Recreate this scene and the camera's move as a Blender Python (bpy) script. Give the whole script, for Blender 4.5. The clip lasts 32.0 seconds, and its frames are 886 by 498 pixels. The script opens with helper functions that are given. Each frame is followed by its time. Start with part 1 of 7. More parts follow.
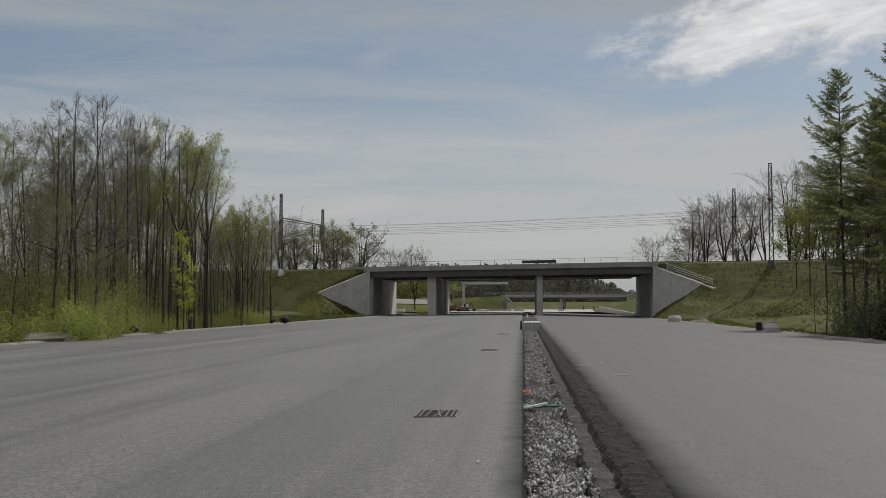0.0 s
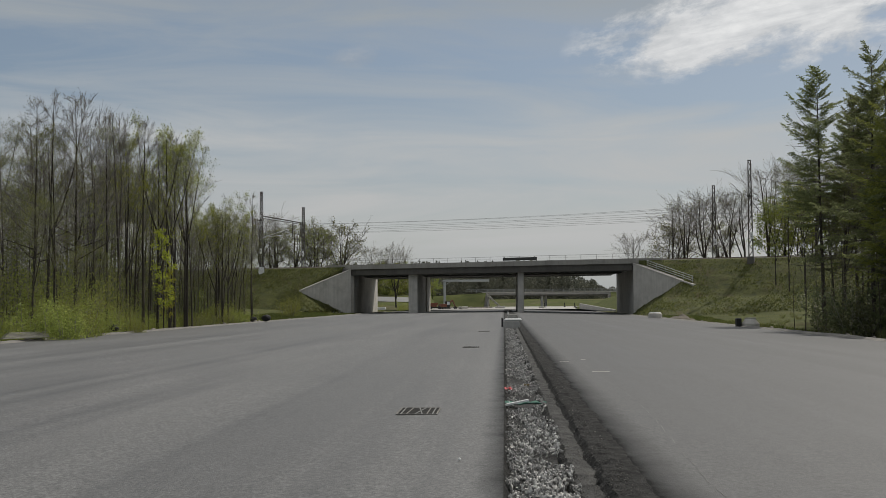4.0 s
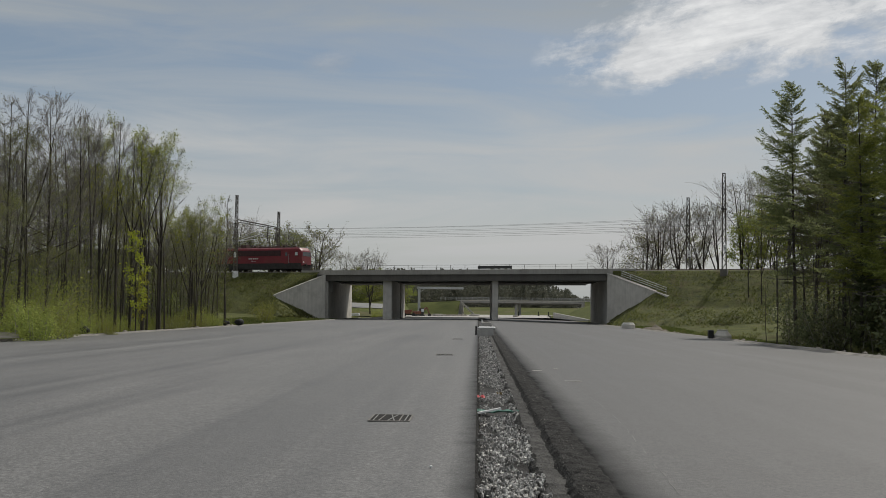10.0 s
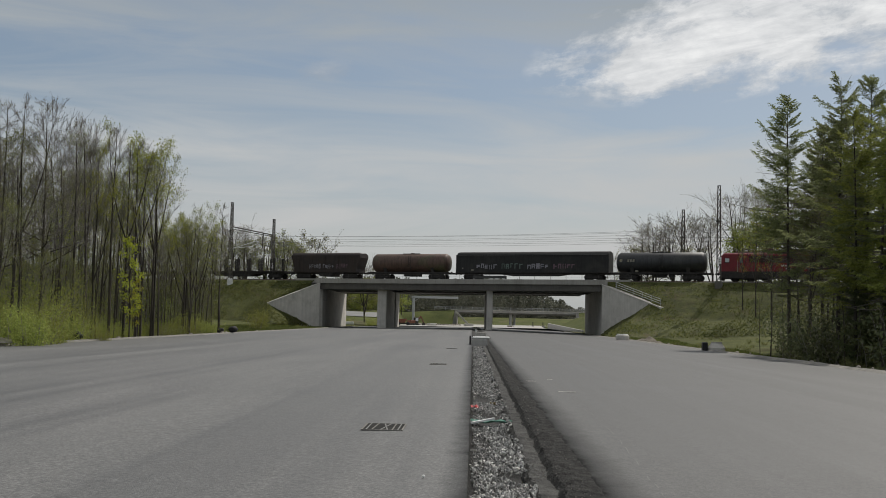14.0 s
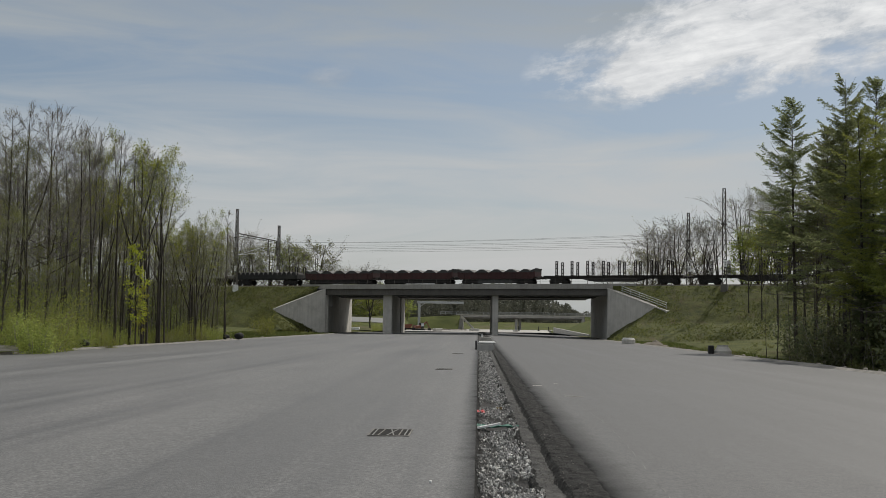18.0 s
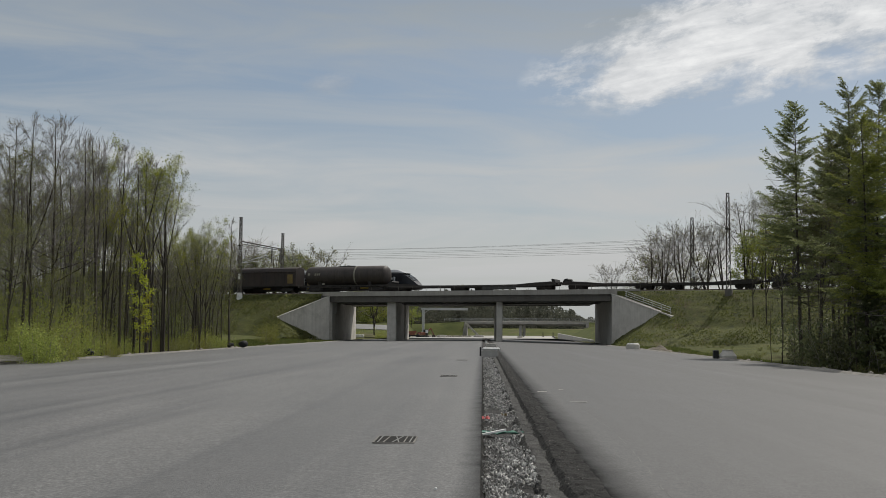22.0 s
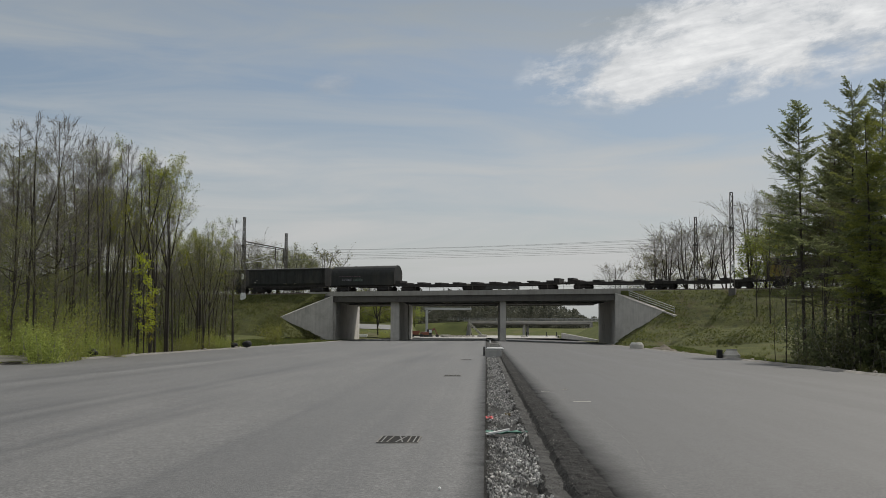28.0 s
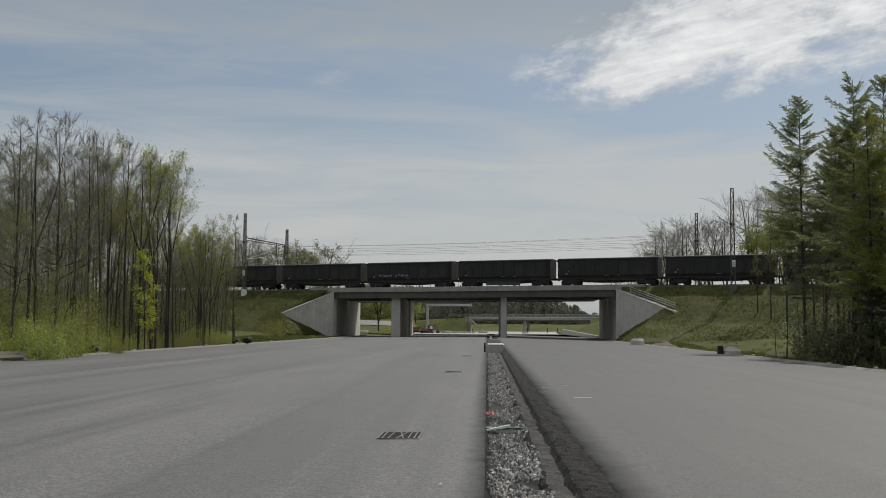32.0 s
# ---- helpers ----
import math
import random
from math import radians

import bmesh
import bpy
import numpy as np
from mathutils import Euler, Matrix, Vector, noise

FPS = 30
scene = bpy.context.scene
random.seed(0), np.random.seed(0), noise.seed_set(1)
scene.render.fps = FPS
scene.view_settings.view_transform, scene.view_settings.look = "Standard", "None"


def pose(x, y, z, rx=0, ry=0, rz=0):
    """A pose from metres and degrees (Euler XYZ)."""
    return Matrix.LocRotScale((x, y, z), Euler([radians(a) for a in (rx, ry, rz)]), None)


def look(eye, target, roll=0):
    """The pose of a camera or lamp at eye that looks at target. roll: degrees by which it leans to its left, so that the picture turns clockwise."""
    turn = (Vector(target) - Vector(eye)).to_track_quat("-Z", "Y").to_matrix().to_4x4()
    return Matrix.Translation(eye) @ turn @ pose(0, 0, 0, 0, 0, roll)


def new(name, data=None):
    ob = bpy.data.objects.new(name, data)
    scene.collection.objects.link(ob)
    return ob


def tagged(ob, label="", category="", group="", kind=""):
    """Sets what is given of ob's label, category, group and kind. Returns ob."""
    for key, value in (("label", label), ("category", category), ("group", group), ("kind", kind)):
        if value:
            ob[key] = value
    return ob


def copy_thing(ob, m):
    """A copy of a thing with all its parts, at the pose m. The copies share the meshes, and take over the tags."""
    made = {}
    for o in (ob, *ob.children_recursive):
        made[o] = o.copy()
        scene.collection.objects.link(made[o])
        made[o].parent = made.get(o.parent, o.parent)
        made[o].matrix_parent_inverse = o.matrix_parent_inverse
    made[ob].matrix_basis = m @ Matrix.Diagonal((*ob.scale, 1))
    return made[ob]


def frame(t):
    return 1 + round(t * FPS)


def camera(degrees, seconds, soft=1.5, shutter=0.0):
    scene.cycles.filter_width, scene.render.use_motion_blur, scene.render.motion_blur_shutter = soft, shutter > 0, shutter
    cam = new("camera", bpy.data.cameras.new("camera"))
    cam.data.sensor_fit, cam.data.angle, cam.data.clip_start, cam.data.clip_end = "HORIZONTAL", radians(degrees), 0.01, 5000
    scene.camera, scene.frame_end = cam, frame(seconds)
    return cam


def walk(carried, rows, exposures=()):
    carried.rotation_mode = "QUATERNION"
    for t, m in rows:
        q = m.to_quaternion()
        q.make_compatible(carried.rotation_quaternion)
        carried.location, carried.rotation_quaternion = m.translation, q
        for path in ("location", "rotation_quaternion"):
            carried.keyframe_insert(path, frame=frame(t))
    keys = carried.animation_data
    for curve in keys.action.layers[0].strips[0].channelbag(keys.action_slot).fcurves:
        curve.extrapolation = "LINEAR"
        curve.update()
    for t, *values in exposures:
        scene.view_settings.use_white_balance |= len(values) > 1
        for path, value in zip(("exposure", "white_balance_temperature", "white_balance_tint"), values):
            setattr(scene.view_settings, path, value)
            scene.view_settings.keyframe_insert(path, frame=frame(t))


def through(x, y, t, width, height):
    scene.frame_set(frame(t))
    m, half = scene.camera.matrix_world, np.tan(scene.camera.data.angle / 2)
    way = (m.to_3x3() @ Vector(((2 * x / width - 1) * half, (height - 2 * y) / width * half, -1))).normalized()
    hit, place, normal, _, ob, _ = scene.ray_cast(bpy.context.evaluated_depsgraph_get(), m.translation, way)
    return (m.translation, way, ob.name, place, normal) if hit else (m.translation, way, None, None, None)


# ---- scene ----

# The camera stands on a tripod over the median and swings a little: seconds, tilt, lean, turn.
EYE = (0.0, 0.0, 1.4)
SWING = [
    (0.0, 92.962, 0.088, 4.229),
    (0.5, 92.922, 0.197, 4.173),
    (1.0, 92.886, 0.331, 4.099),
    (1.5, 92.859, 0.538, 4.021),
    (2.0, 92.843, 0.708, 3.935),
    (2.5, 92.835, 0.704, 3.820),
    (3.0, 92.830, 0.598, 3.657),
    (3.5, 92.828, 0.422, 3.447),
    (5.5, 92.841, 0.208, 2.705),
    (6.0, 92.866, 0.065, 2.556),
    (6.5, 92.893, 0.029, 2.427),
    (7.0, 92.924, -0.033, 2.313),
    (7.5, 92.966, -0.193, 2.208),
    (8.0, 93.013, -0.356, 2.117),
    (8.5, 93.061, -0.499, 2.039),
    (9.0, 93.111, -0.702, 1.963),
    (9.5, 93.162, -0.795, 1.902),
    (10.0, 93.212, -0.627, 1.877),
    (10.5, 93.269, -0.462, 1.861),
    (11.0, 93.334, -0.529, 1.825),
    (11.5, 93.400, -0.794, 1.769),
    (12.0, 93.465, -1.040, 1.711),
    (12.5, 93.532, -1.119, 1.664),
    (13.0, 93.599, -1.159, 1.624),
    (13.5, 93.660, -1.235, 1.592),
    (14.0, 93.711, -1.227, 1.579),
    (14.5, 93.758, -1.073, 1.588),
    (16.5, 93.883, -0.933, 1.712),
    (17.0, 93.905, -0.845, 1.759),
    (17.5, 93.936, -0.812, 1.823),
    (18.0, 93.974, -0.819, 1.878),
    (18.5, 94.016, -0.761, 1.921),
    (19.0, 94.060, -0.664, 1.964),
    (19.5, 94.109, -0.590, 2.002),
    (20.0, 94.159, -0.529, 2.032),
    (20.5, 94.208, -0.519, 2.047),
    (21.0, 94.249, -0.544, 2.051),
    (21.5, 94.282, -0.500, 2.069),
    (22.0, 94.318, -0.414, 2.101),
    (22.5, 94.356, -0.425, 2.123),
    (23.0, 94.385, -0.489, 2.132),
    (23.5, 94.404, -0.479, 2.140),
    (24.0, 94.424, -0.422, 2.160),
    (24.5, 94.436, -0.334, 2.191),
    (25.0, 94.438, -0.232, 2.231),
    (25.5, 94.433, -0.191, 2.275),
    (27.5, 94.337, -0.284, 2.290),
    (28.0, 94.304, -0.337, 2.287),
    (28.5, 94.272, -0.354, 2.286),
    (29.0, 94.244, -0.303, 2.285),
    (29.5, 94.218, -0.246, 2.280),
    (30.0, 94.194, -0.202, 2.279),
    (30.5, 94.173, -0.164, 2.292),
    (31.0, 94.147, -0.183, 2.311),
    (31.5, 94.119, -0.243, 2.324),
    (32.0, 94.100, -0.326, 2.327),
]
cam = camera(44.42, 32.0, soft=0.6, shutter=0.12)
walk(cam, [(t, pose(*EYE, rx, ry, rz)) for t, rx, ry, rz in SWING], [(0.0, -0.14), (9.0, -0.14), (12.0, -0.03), (18.0, -0.02), (32.0, -0.02)])

# ---- world, sun, exposure ----
SUN_AZ, SUN_EL = radians(38), radians(50)      # to the right of straight ahead, above the horizon


def node(tree, kind, links=(), **values):
    """A node with its inputs set or linked by name or number."""
    n = tree.nodes.new(kind)
    if "operation" in values:
        n.operation = values["operation"]
    if "use_clamp" in values:
        n.use_clamp = values["use_clamp"]
    if "data_type" in values:
        n.data_type = values["data_type"]
    if "blend_type" in values:
        n.blend_type = values["blend_type"]
    for key, value in dict(links).items():
        if isinstance(value, bpy.types.NodeSocket):
            tree.links.new(value, n.inputs[key])
        else:
            n.inputs[key].default_value = value
    return n


def ramp(tree, fac, stops):
    n = node(tree, "ShaderNodeValToRGB", {0: fac})
    e = n.color_ramp.elements
    while len(e) < len(stops):
        e.new(0.5)
    for item, (pos, col) in zip(e, stops):
        item.position = pos
        item.color = col if len(col) == 4 else (*col, 1)
    return n.outputs[0]


def grey(v):
    return (v, v, v, 1)


def make_world():
    w = bpy.data.worlds.new("sky")
    scene.world = w
    w.use_nodes = True
    t = w.node_tree
    t.nodes.clear()
    sky = node(t, "ShaderNodeTexSky")
    sky.sky_type, sky.sun_disc, sky.sun_elevation, sky.sun_rotation = "NISHITA", False, SUN_EL, SUN_AZ
    sky.altitude, sky.air_density, sky.dust_density, sky.ozone_density = 450.0, 1.0, 2.2, 1.2
    co = node(t, "ShaderNodeTexCoord").outputs["Generated"]
    # thin high veil: soft streaks that lie flat, denser towards the horizon
    flat = node(t, "ShaderNodeMapping", {0: co, "Scale": (2.2, 2.2, 15.0), "Location": (0.3, 0.1, 0.42)}).outputs[0]
    n1 = node(t, "ShaderNodeTexNoise", {"Vector": flat, "Scale": 1.7, "Detail": 8.0, "Roughness": 0.58, "Distortion": 0.8}).outputs[0]
    z = node(t, "ShaderNodeSeparateXYZ", {0: co}).outputs[2]
    low = ramp(t, z, [(0.0, grey(0.66)), (0.10, grey(0.76)), (0.15, grey(0.70)), (0.178, grey(0.22)), (0.2, grey(0.08)), (0.225, grey(0.08)), (0.262, grey(0.55)), (0.4, grey(0.62)), (1.0, grey(0.66))])
    veil = node(t, "ShaderNodeMath", {0: n1, 1: 0.5}, operation="SUBTRACT").outputs[0]
    veil = node(t, "ShaderNodeMath", {0: veil, 1: 1.9, 2: low}, operation="MULTIPLY_ADD", use_clamp=True).outputs[0]
    cloud = ramp(t, z, [(0.0, (4.1, 4.45, 4.6)), (0.06, (5.3, 5.35, 5.3)), (0.16, (5.0, 5.2, 5.3)), (0.3, (3.25, 3.6, 3.8)), (0.45, (6.0, 6.05, 6.0)), (1.0, (6.6, 6.6, 6.5))])
    mixed = node(t, "ShaderNodeMix", {0: veil, 6: node(t, "ShaderNodeMix", {0: 0.45, 6: sky.outputs[0], 7: (1.95, 2.3, 2.45, 1)}, data_type="RGBA").outputs[2], 7: cloud}, data_type="RGBA").outputs[2]
    bg = node(t, "ShaderNodeBackground", {0: mixed, 1: 0.1})
    out = node(t, "ShaderNodeOutputWorld")
    t.links.new(bg.outputs[0], out.inputs[0])


make_world()
sun = new("sun", bpy.data.lights.new("sun", "SUN"))
sun.data.energy, sun.data.angle, sun.data.color = 2.9, radians(0.8), (1.0, 0.95, 0.87)
sun.matrix_basis = look((60, 80, 120), Vector((60, 80, 120)) - Vector((math.sin(SUN_AZ) * math.cos(SUN_EL), math.cos(SUN_AZ) * math.cos(SUN_EL), math.sin(SUN_EL))) * 10)

# ---- materials ----
def surface(name, dark, light, scale=3.0, fine=60.0, rough=0.8, metal=0.0, bump=0.15, stretch=(1, 1, 1), stain=None, spread=0.0, spec=0.5, space="Object", bump_size=0.02, streak=0.0):
    """A worn surface: two tones mixed by broad and fine noise, an optional stain colour, run-down streaks and a fine relief."""
    m = bpy.data.materials.new(name)
    m.use_nodes = True
    t = m.node_tree
    b = t.nodes["Principled BSDF"]
    co = node(t, "ShaderNodeTexCoord").outputs[space]
    co = node(t, "ShaderNodeMapping", {0: co, "Scale": stretch}).outputs[0]
    broad = node(t, "ShaderNodeTexNoise", {"Vector": co, "Scale": scale, "Detail": 6.0, "Roughness": 0.6}).outputs[0]
    grain = node(t, "ShaderNodeTexNoise", {"Vector": co, "Scale": fine, "Detail": 3.0, "Roughness": 0.7}).outputs[0]
    fac = node(t, "ShaderNodeMath", {0: broad, 1: 0.65, 2: node(t, "ShaderNodeMath", {0: grain, 1: 0.35}, operation="MULTIPLY").outputs[0]}, operation="MULTIPLY_ADD").outputs[0]
    fac = ramp(t, fac, [(0.34, grey(0)), (0.66, grey(1))])
    col = node(t, "ShaderNodeMix", {0: fac, 6: (*dark, 1), 7: (*light, 1)}, data_type="RGBA").outputs[2]
    if stain:
        s = node(t, "ShaderNodeTexNoise", {"Vector": co, "Scale": scale * 0.45, "Detail": 8.0, "Roughness": 0.65, "Distortion": 0.6}).outputs[0]
        s = ramp(t, s, [(0.52, grey(0)), (0.68, grey(0.8))])
        col = node(t, "ShaderNodeMix", {0: s, 6: col, 7: (*stain, 1)}, data_type="RGBA").outputs[2]
    if streak:
        run = node(t, "ShaderNodeMapping", {0: co, "Scale": (5.0, 5.0, 0.25)}).outputs[0]
        r = node(t, "ShaderNodeTexNoise", {"Vector": run, "Scale": 1.0, "Detail": 4.0}).outputs[0]
        r = ramp(t, r, [(0.45, grey(1.0)), (0.7, grey(1.0 - streak))])
        col = node(t, "ShaderNodeMix", {0: 1.0, 6: col, 7: r}, data_type="RGBA", blend_type="MULTIPLY").outputs[2]
    if spread:
        rnd = node(t, "ShaderNodeObjectInfo").outputs["Random"]
        isl = node(t, "ShaderNodeNewGeometry").outputs["Random Per Island"]
        mixv = node(t, "ShaderNodeMath", {0: rnd, 1: isl}, operation="ADD").outputs[0]
        v = node(t, "ShaderNodeMapRange", {0: mixv, 1: 0.0, 2: 2.0, 3: 1.0 - spread, 4: 1.0 + spread}).outputs[0]
        col = node(t, "ShaderNodeHueSaturation", {"Value": v, "Color": col}).outputs[0]
    t.links.new(col, b.inputs["Base Color"])
    b.inputs["Metallic"].default_value = metal
    b.inputs["Specular IOR Level"].default_value = spec
    rr = node(t, "ShaderNodeMapRange", {0: broad, 3: max(0.05, rough - 0.1), 4: min(1.0, rough + 0.1)}).outputs[0]
    t.links.new(rr, b.inputs["Roughness"])
    if bump:
        bp = node(t, "ShaderNodeBump", {"Strength": bump, "Distance": bump_size, "Height": grain})
        t.links.new(bp.outputs[0], b.inputs["Normal"])
    return m


def leafy(name, a, b2, through=0.45, rough=0.55):
    """Leaves: two greens that vary leaf by leaf and tree by tree, with light passing through."""
    m = bpy.data.materials.new(name)
    m.use_nodes = True
    t = m.node_tree
    b = t.nodes["Principled BSDF"]
    isl = node(t, "ShaderNodeNewGeometry").outputs["Random Per Island"]
    rnd = node(t, "ShaderNodeObjectInfo").outputs["Random"]
    col = node(t, "ShaderNodeMix", {0: isl, 6: (*a, 1), 7: (*b2, 1)}, data_type="RGBA").outputs[2]
    hue = node(t, "ShaderNodeMapRange", {0: rnd, 3: 0.485, 4: 0.515}).outputs[0]
    val = node(t, "ShaderNodeMapRange", {0: rnd, 3: 0.8, 4: 1.2}).outputs[0]
    col = node(t, "ShaderNodeHueSaturation", {"Hue": hue, "Value": val, "Color": col}).outputs[0]
    t.links.new(col, b.inputs["Base Color"])
    b.inputs["Roughness"].default_value = rough
    b.inputs["Specular IOR Level"].default_value = 0.3
    tr = node(t, "ShaderNodeBsdfTranslucent", {0: col})
    mix = node(t, "ShaderNodeMixShader", {0: through, 1: b.outputs[0], 2: tr.outputs[0]})
    t.links.new(mix.outputs[0], t.nodes["Material Output"].inputs[0])
    return m


def glass(name, tint=(0.03, 0.035, 0.04), rough=0.08):
    m = bpy.data.materials.new(name)
    m.use_nodes = True
    b = m.node_tree.nodes["Principled BSDF"]
    b.inputs["Base Color"].default_value = (*tint, 1)
    b.inputs["Roughness"].default_value = rough
    b.inputs["Specular IOR Level"].default_value = 0.8
    return m


def asphalt(name, tone, seed, edge=None):
    """Fresh binder course: long paver streaks, seams across the lanes, patches of dust and a stony grain."""
    m = bpy.data.materials.new(name)
    m.use_nodes = True
    t = m.node_tree
    b = t.nodes["Principled BSDF"]
    co = node(t, "ShaderNodeTexCoord").outputs["Object"]
    at = node(t, "ShaderNodeMapping", {0: co, "Location": (seed, seed * 2, 0)}).outputs[0]
    longs = node(t, "ShaderNodeMapping", {0: at, "Scale": (0.62, 0.012, 1)}).outputs[0]
    lanes = node(t, "ShaderNodeTexNoise", {"Vector": longs, "Scale": 1.0, "Detail": 5.0, "Roughness": 0.6}).outputs[0]
    dust = node(t, "ShaderNodeTexNoise", {"Vector": node(t, "ShaderNodeMapping", {0: at, "Scale": (0.30, 0.09, 1)}).outputs[0], "Scale": 1.0, "Detail": 8.0, "Roughness": 0.62, "Distortion": 0.8}).outputs[0]
    fine = node(t, "ShaderNodeTexNoise", {"Vector": at, "Scale": 34.0, "Detail": 3.0, "Roughness": 0.7}).outputs[0]
    stone = node(t, "ShaderNodeTexVoronoi", {"Vector": at, "Scale": 90.0}).outputs["Distance"]
    f = node(t, "ShaderNodeMath", {0: lanes, 1: 0.55, 2: node(t, "ShaderNodeMath", {0: dust, 1: 0.45}, operation="MULTIPLY").outputs[0]}, operation="MULTIPLY_ADD").outputs[0]
    seams = node(t, "ShaderNodeTexNoise", {"Vector": node(t, "ShaderNodeMapping", {0: at, "Scale": (2.6, 0.02, 1)}).outputs[0], "Scale": 1.0, "Detail": 3.0, "Roughness": 0.5}).outputs[0]
    f = node(t, "ShaderNodeMath", {0: seams, 1: 0.25, 2: node(t, "ShaderNodeMath", {0: f, 1: 0.75}, operation="MULTIPLY").outputs[0]}, operation="MULTIPLY_ADD").outputs[0]
    f = ramp(t, f, [(0.38, grey(0)), (0.60, grey(1))])
    d, l = tone * 0.6, tone * 1.42
    col = node(t, "ShaderNodeMix", {0: f, 6: (d, d, d * 0.985, 1), 7: (l, l * 0.995, l * 0.965, 1)}, data_type="RGBA").outputs[2]
    coarse = node(t, "ShaderNodeTexNoise", {"Vector": at, "Scale": 9.0, "Detail": 4.0, "Roughness": 0.75}).outputs[0]
    speck = node(t, "ShaderNodeMix", {0: 0.25, 2: fine, 3: coarse}).outputs[0]
    g = ramp(t, speck, [(0.38, grey(0.42)), (0.5, grey(0.95)), (0.62, grey(1.8))])
    col = node(t, "ShaderNodeMix", {0: 0.85, 6: col, 7: g}, data_type="RGBA", blend_type="MULTIPLY").outputs[2]
    if edge is not None:
        # darker along the cut edge, ragged and fading out
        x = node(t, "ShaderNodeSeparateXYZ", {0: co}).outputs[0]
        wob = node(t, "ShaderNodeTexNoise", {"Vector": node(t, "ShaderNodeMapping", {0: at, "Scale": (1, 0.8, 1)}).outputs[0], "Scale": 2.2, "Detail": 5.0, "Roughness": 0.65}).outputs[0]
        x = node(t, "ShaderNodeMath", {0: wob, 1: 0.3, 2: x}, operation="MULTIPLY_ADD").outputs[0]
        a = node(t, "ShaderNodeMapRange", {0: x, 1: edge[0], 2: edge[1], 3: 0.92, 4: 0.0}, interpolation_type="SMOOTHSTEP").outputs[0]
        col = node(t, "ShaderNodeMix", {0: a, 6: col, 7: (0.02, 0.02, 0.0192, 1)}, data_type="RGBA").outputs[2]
    t.links.new(col, b.inputs["Base Color"])
    rg = node(t, "ShaderNodeMapRange", {0: f, 3: 0.58, 4: 0.76}).outputs[0]
    t.links.new(rg, b.inputs["Roughness"])
    b.inputs["Specular IOR Level"].default_value = 0.75
    if edge is not None:
        t.links.new(node(t, "ShaderNodeMapRange", {0: a, 1: 0.0, 2: 0.92, 3: 0.75, 4: 0.01}).outputs[0], b.inputs["Specular IOR Level"])
    h = node(t, "ShaderNodeMath", {0: stone, 1: fine}, operation="ADD").outputs[0]
    bp = node(t, "ShaderNodeBump", {"Strength": 0.35, "Distance": 0.006, "Height": h})
    t.links.new(bp.outputs[0], b.inputs["Normal"])
    return m


M = {}
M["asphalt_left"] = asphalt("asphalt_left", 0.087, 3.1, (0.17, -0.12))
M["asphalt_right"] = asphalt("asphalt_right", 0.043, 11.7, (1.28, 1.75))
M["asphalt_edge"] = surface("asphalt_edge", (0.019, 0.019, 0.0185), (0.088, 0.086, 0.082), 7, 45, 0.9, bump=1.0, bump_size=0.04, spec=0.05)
M["asphalt_ledge"] = surface("asphalt_ledge", (0.035, 0.035, 0.034), (0.15, 0.147, 0.14), 5, 50, 0.9, bump=1.0, bump_size=0.03, spec=0.1)
M["asphalt_far"] = surface("asphalt_far", (0.14, 0.14, 0.135), (0.24, 0.24, 0.23), 0.2, 6, 0.85)
# stone tones vary; the extremes also paint in sun glints and shaded stones
M["stone"] = surface("stone", (0.06, 0.057, 0.052), (0.86, 0.84, 0.79), 9, 60, 0.5, spread=0.95, bump=0.3)
M["rubble"] = surface("rubble", (0.10, 0.085, 0.07), (0.32, 0.29, 0.25), 2, 12, 0.9, spread=0.5, bump=0.4)
# near-black bed: the shade in gaps between stones is put into its colour
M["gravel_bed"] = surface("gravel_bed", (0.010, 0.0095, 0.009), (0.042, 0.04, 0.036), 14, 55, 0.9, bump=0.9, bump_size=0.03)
M["ballast"] = surface("ballast", (0.05, 0.046, 0.042), (0.18, 0.165, 0.15), 5, 22, 0.9, bump=0.9, bump_size=0.04)
M["grit"] = surface("grit", (0.10, 0.095, 0.085), (0.26, 0.245, 0.22), 1.5, 25, 0.9, bump=0.6, bump_size=0.03)
M["site_gravel"] = surface("site_gravel", (0.28, 0.27, 0.25), (0.46, 0.445, 0.41), 0.15, 4, 0.9, stain=(0.2, 0.19, 0.17), bump=0.3)
M["concrete"] = surface("concrete", (0.31, 0.297, 0.275), (0.45, 0.433, 0.405), 0.8, 30, 0.85, stain=(0.24, 0.23, 0.205), bump=0.12, streak=0.15)
M["concrete_new"] = surface("concrete_new", (0.47, 0.445, 0.40), (0.61, 0.58, 0.53), 0.9, 25, 0.85, stain=(0.40, 0.378, 0.335), bump=0.12, streak=0.12)
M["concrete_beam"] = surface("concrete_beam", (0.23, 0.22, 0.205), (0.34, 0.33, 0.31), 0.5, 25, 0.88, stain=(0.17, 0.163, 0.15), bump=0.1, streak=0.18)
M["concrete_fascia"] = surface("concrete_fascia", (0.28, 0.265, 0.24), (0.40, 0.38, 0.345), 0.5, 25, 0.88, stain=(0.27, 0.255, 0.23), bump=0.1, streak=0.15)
# base tone lowered so the bridge's edge beams look shaded below the kerb
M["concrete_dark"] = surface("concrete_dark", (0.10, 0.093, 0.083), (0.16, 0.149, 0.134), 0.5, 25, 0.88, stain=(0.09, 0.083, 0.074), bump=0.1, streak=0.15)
M["galvanised"] = surface("galvanised", (0.32, 0.33, 0.33), (0.5, 0.51, 0.51), 6, 60, 0.5, metal=0.6, bump=0.05)
M["mast_steel"] = surface("mast_steel", (0.05, 0.047, 0.042), (0.13, 0.12, 0.105), 3, 40, 0.7, metal=0.2, stain=(0.09, 0.05, 0.03))
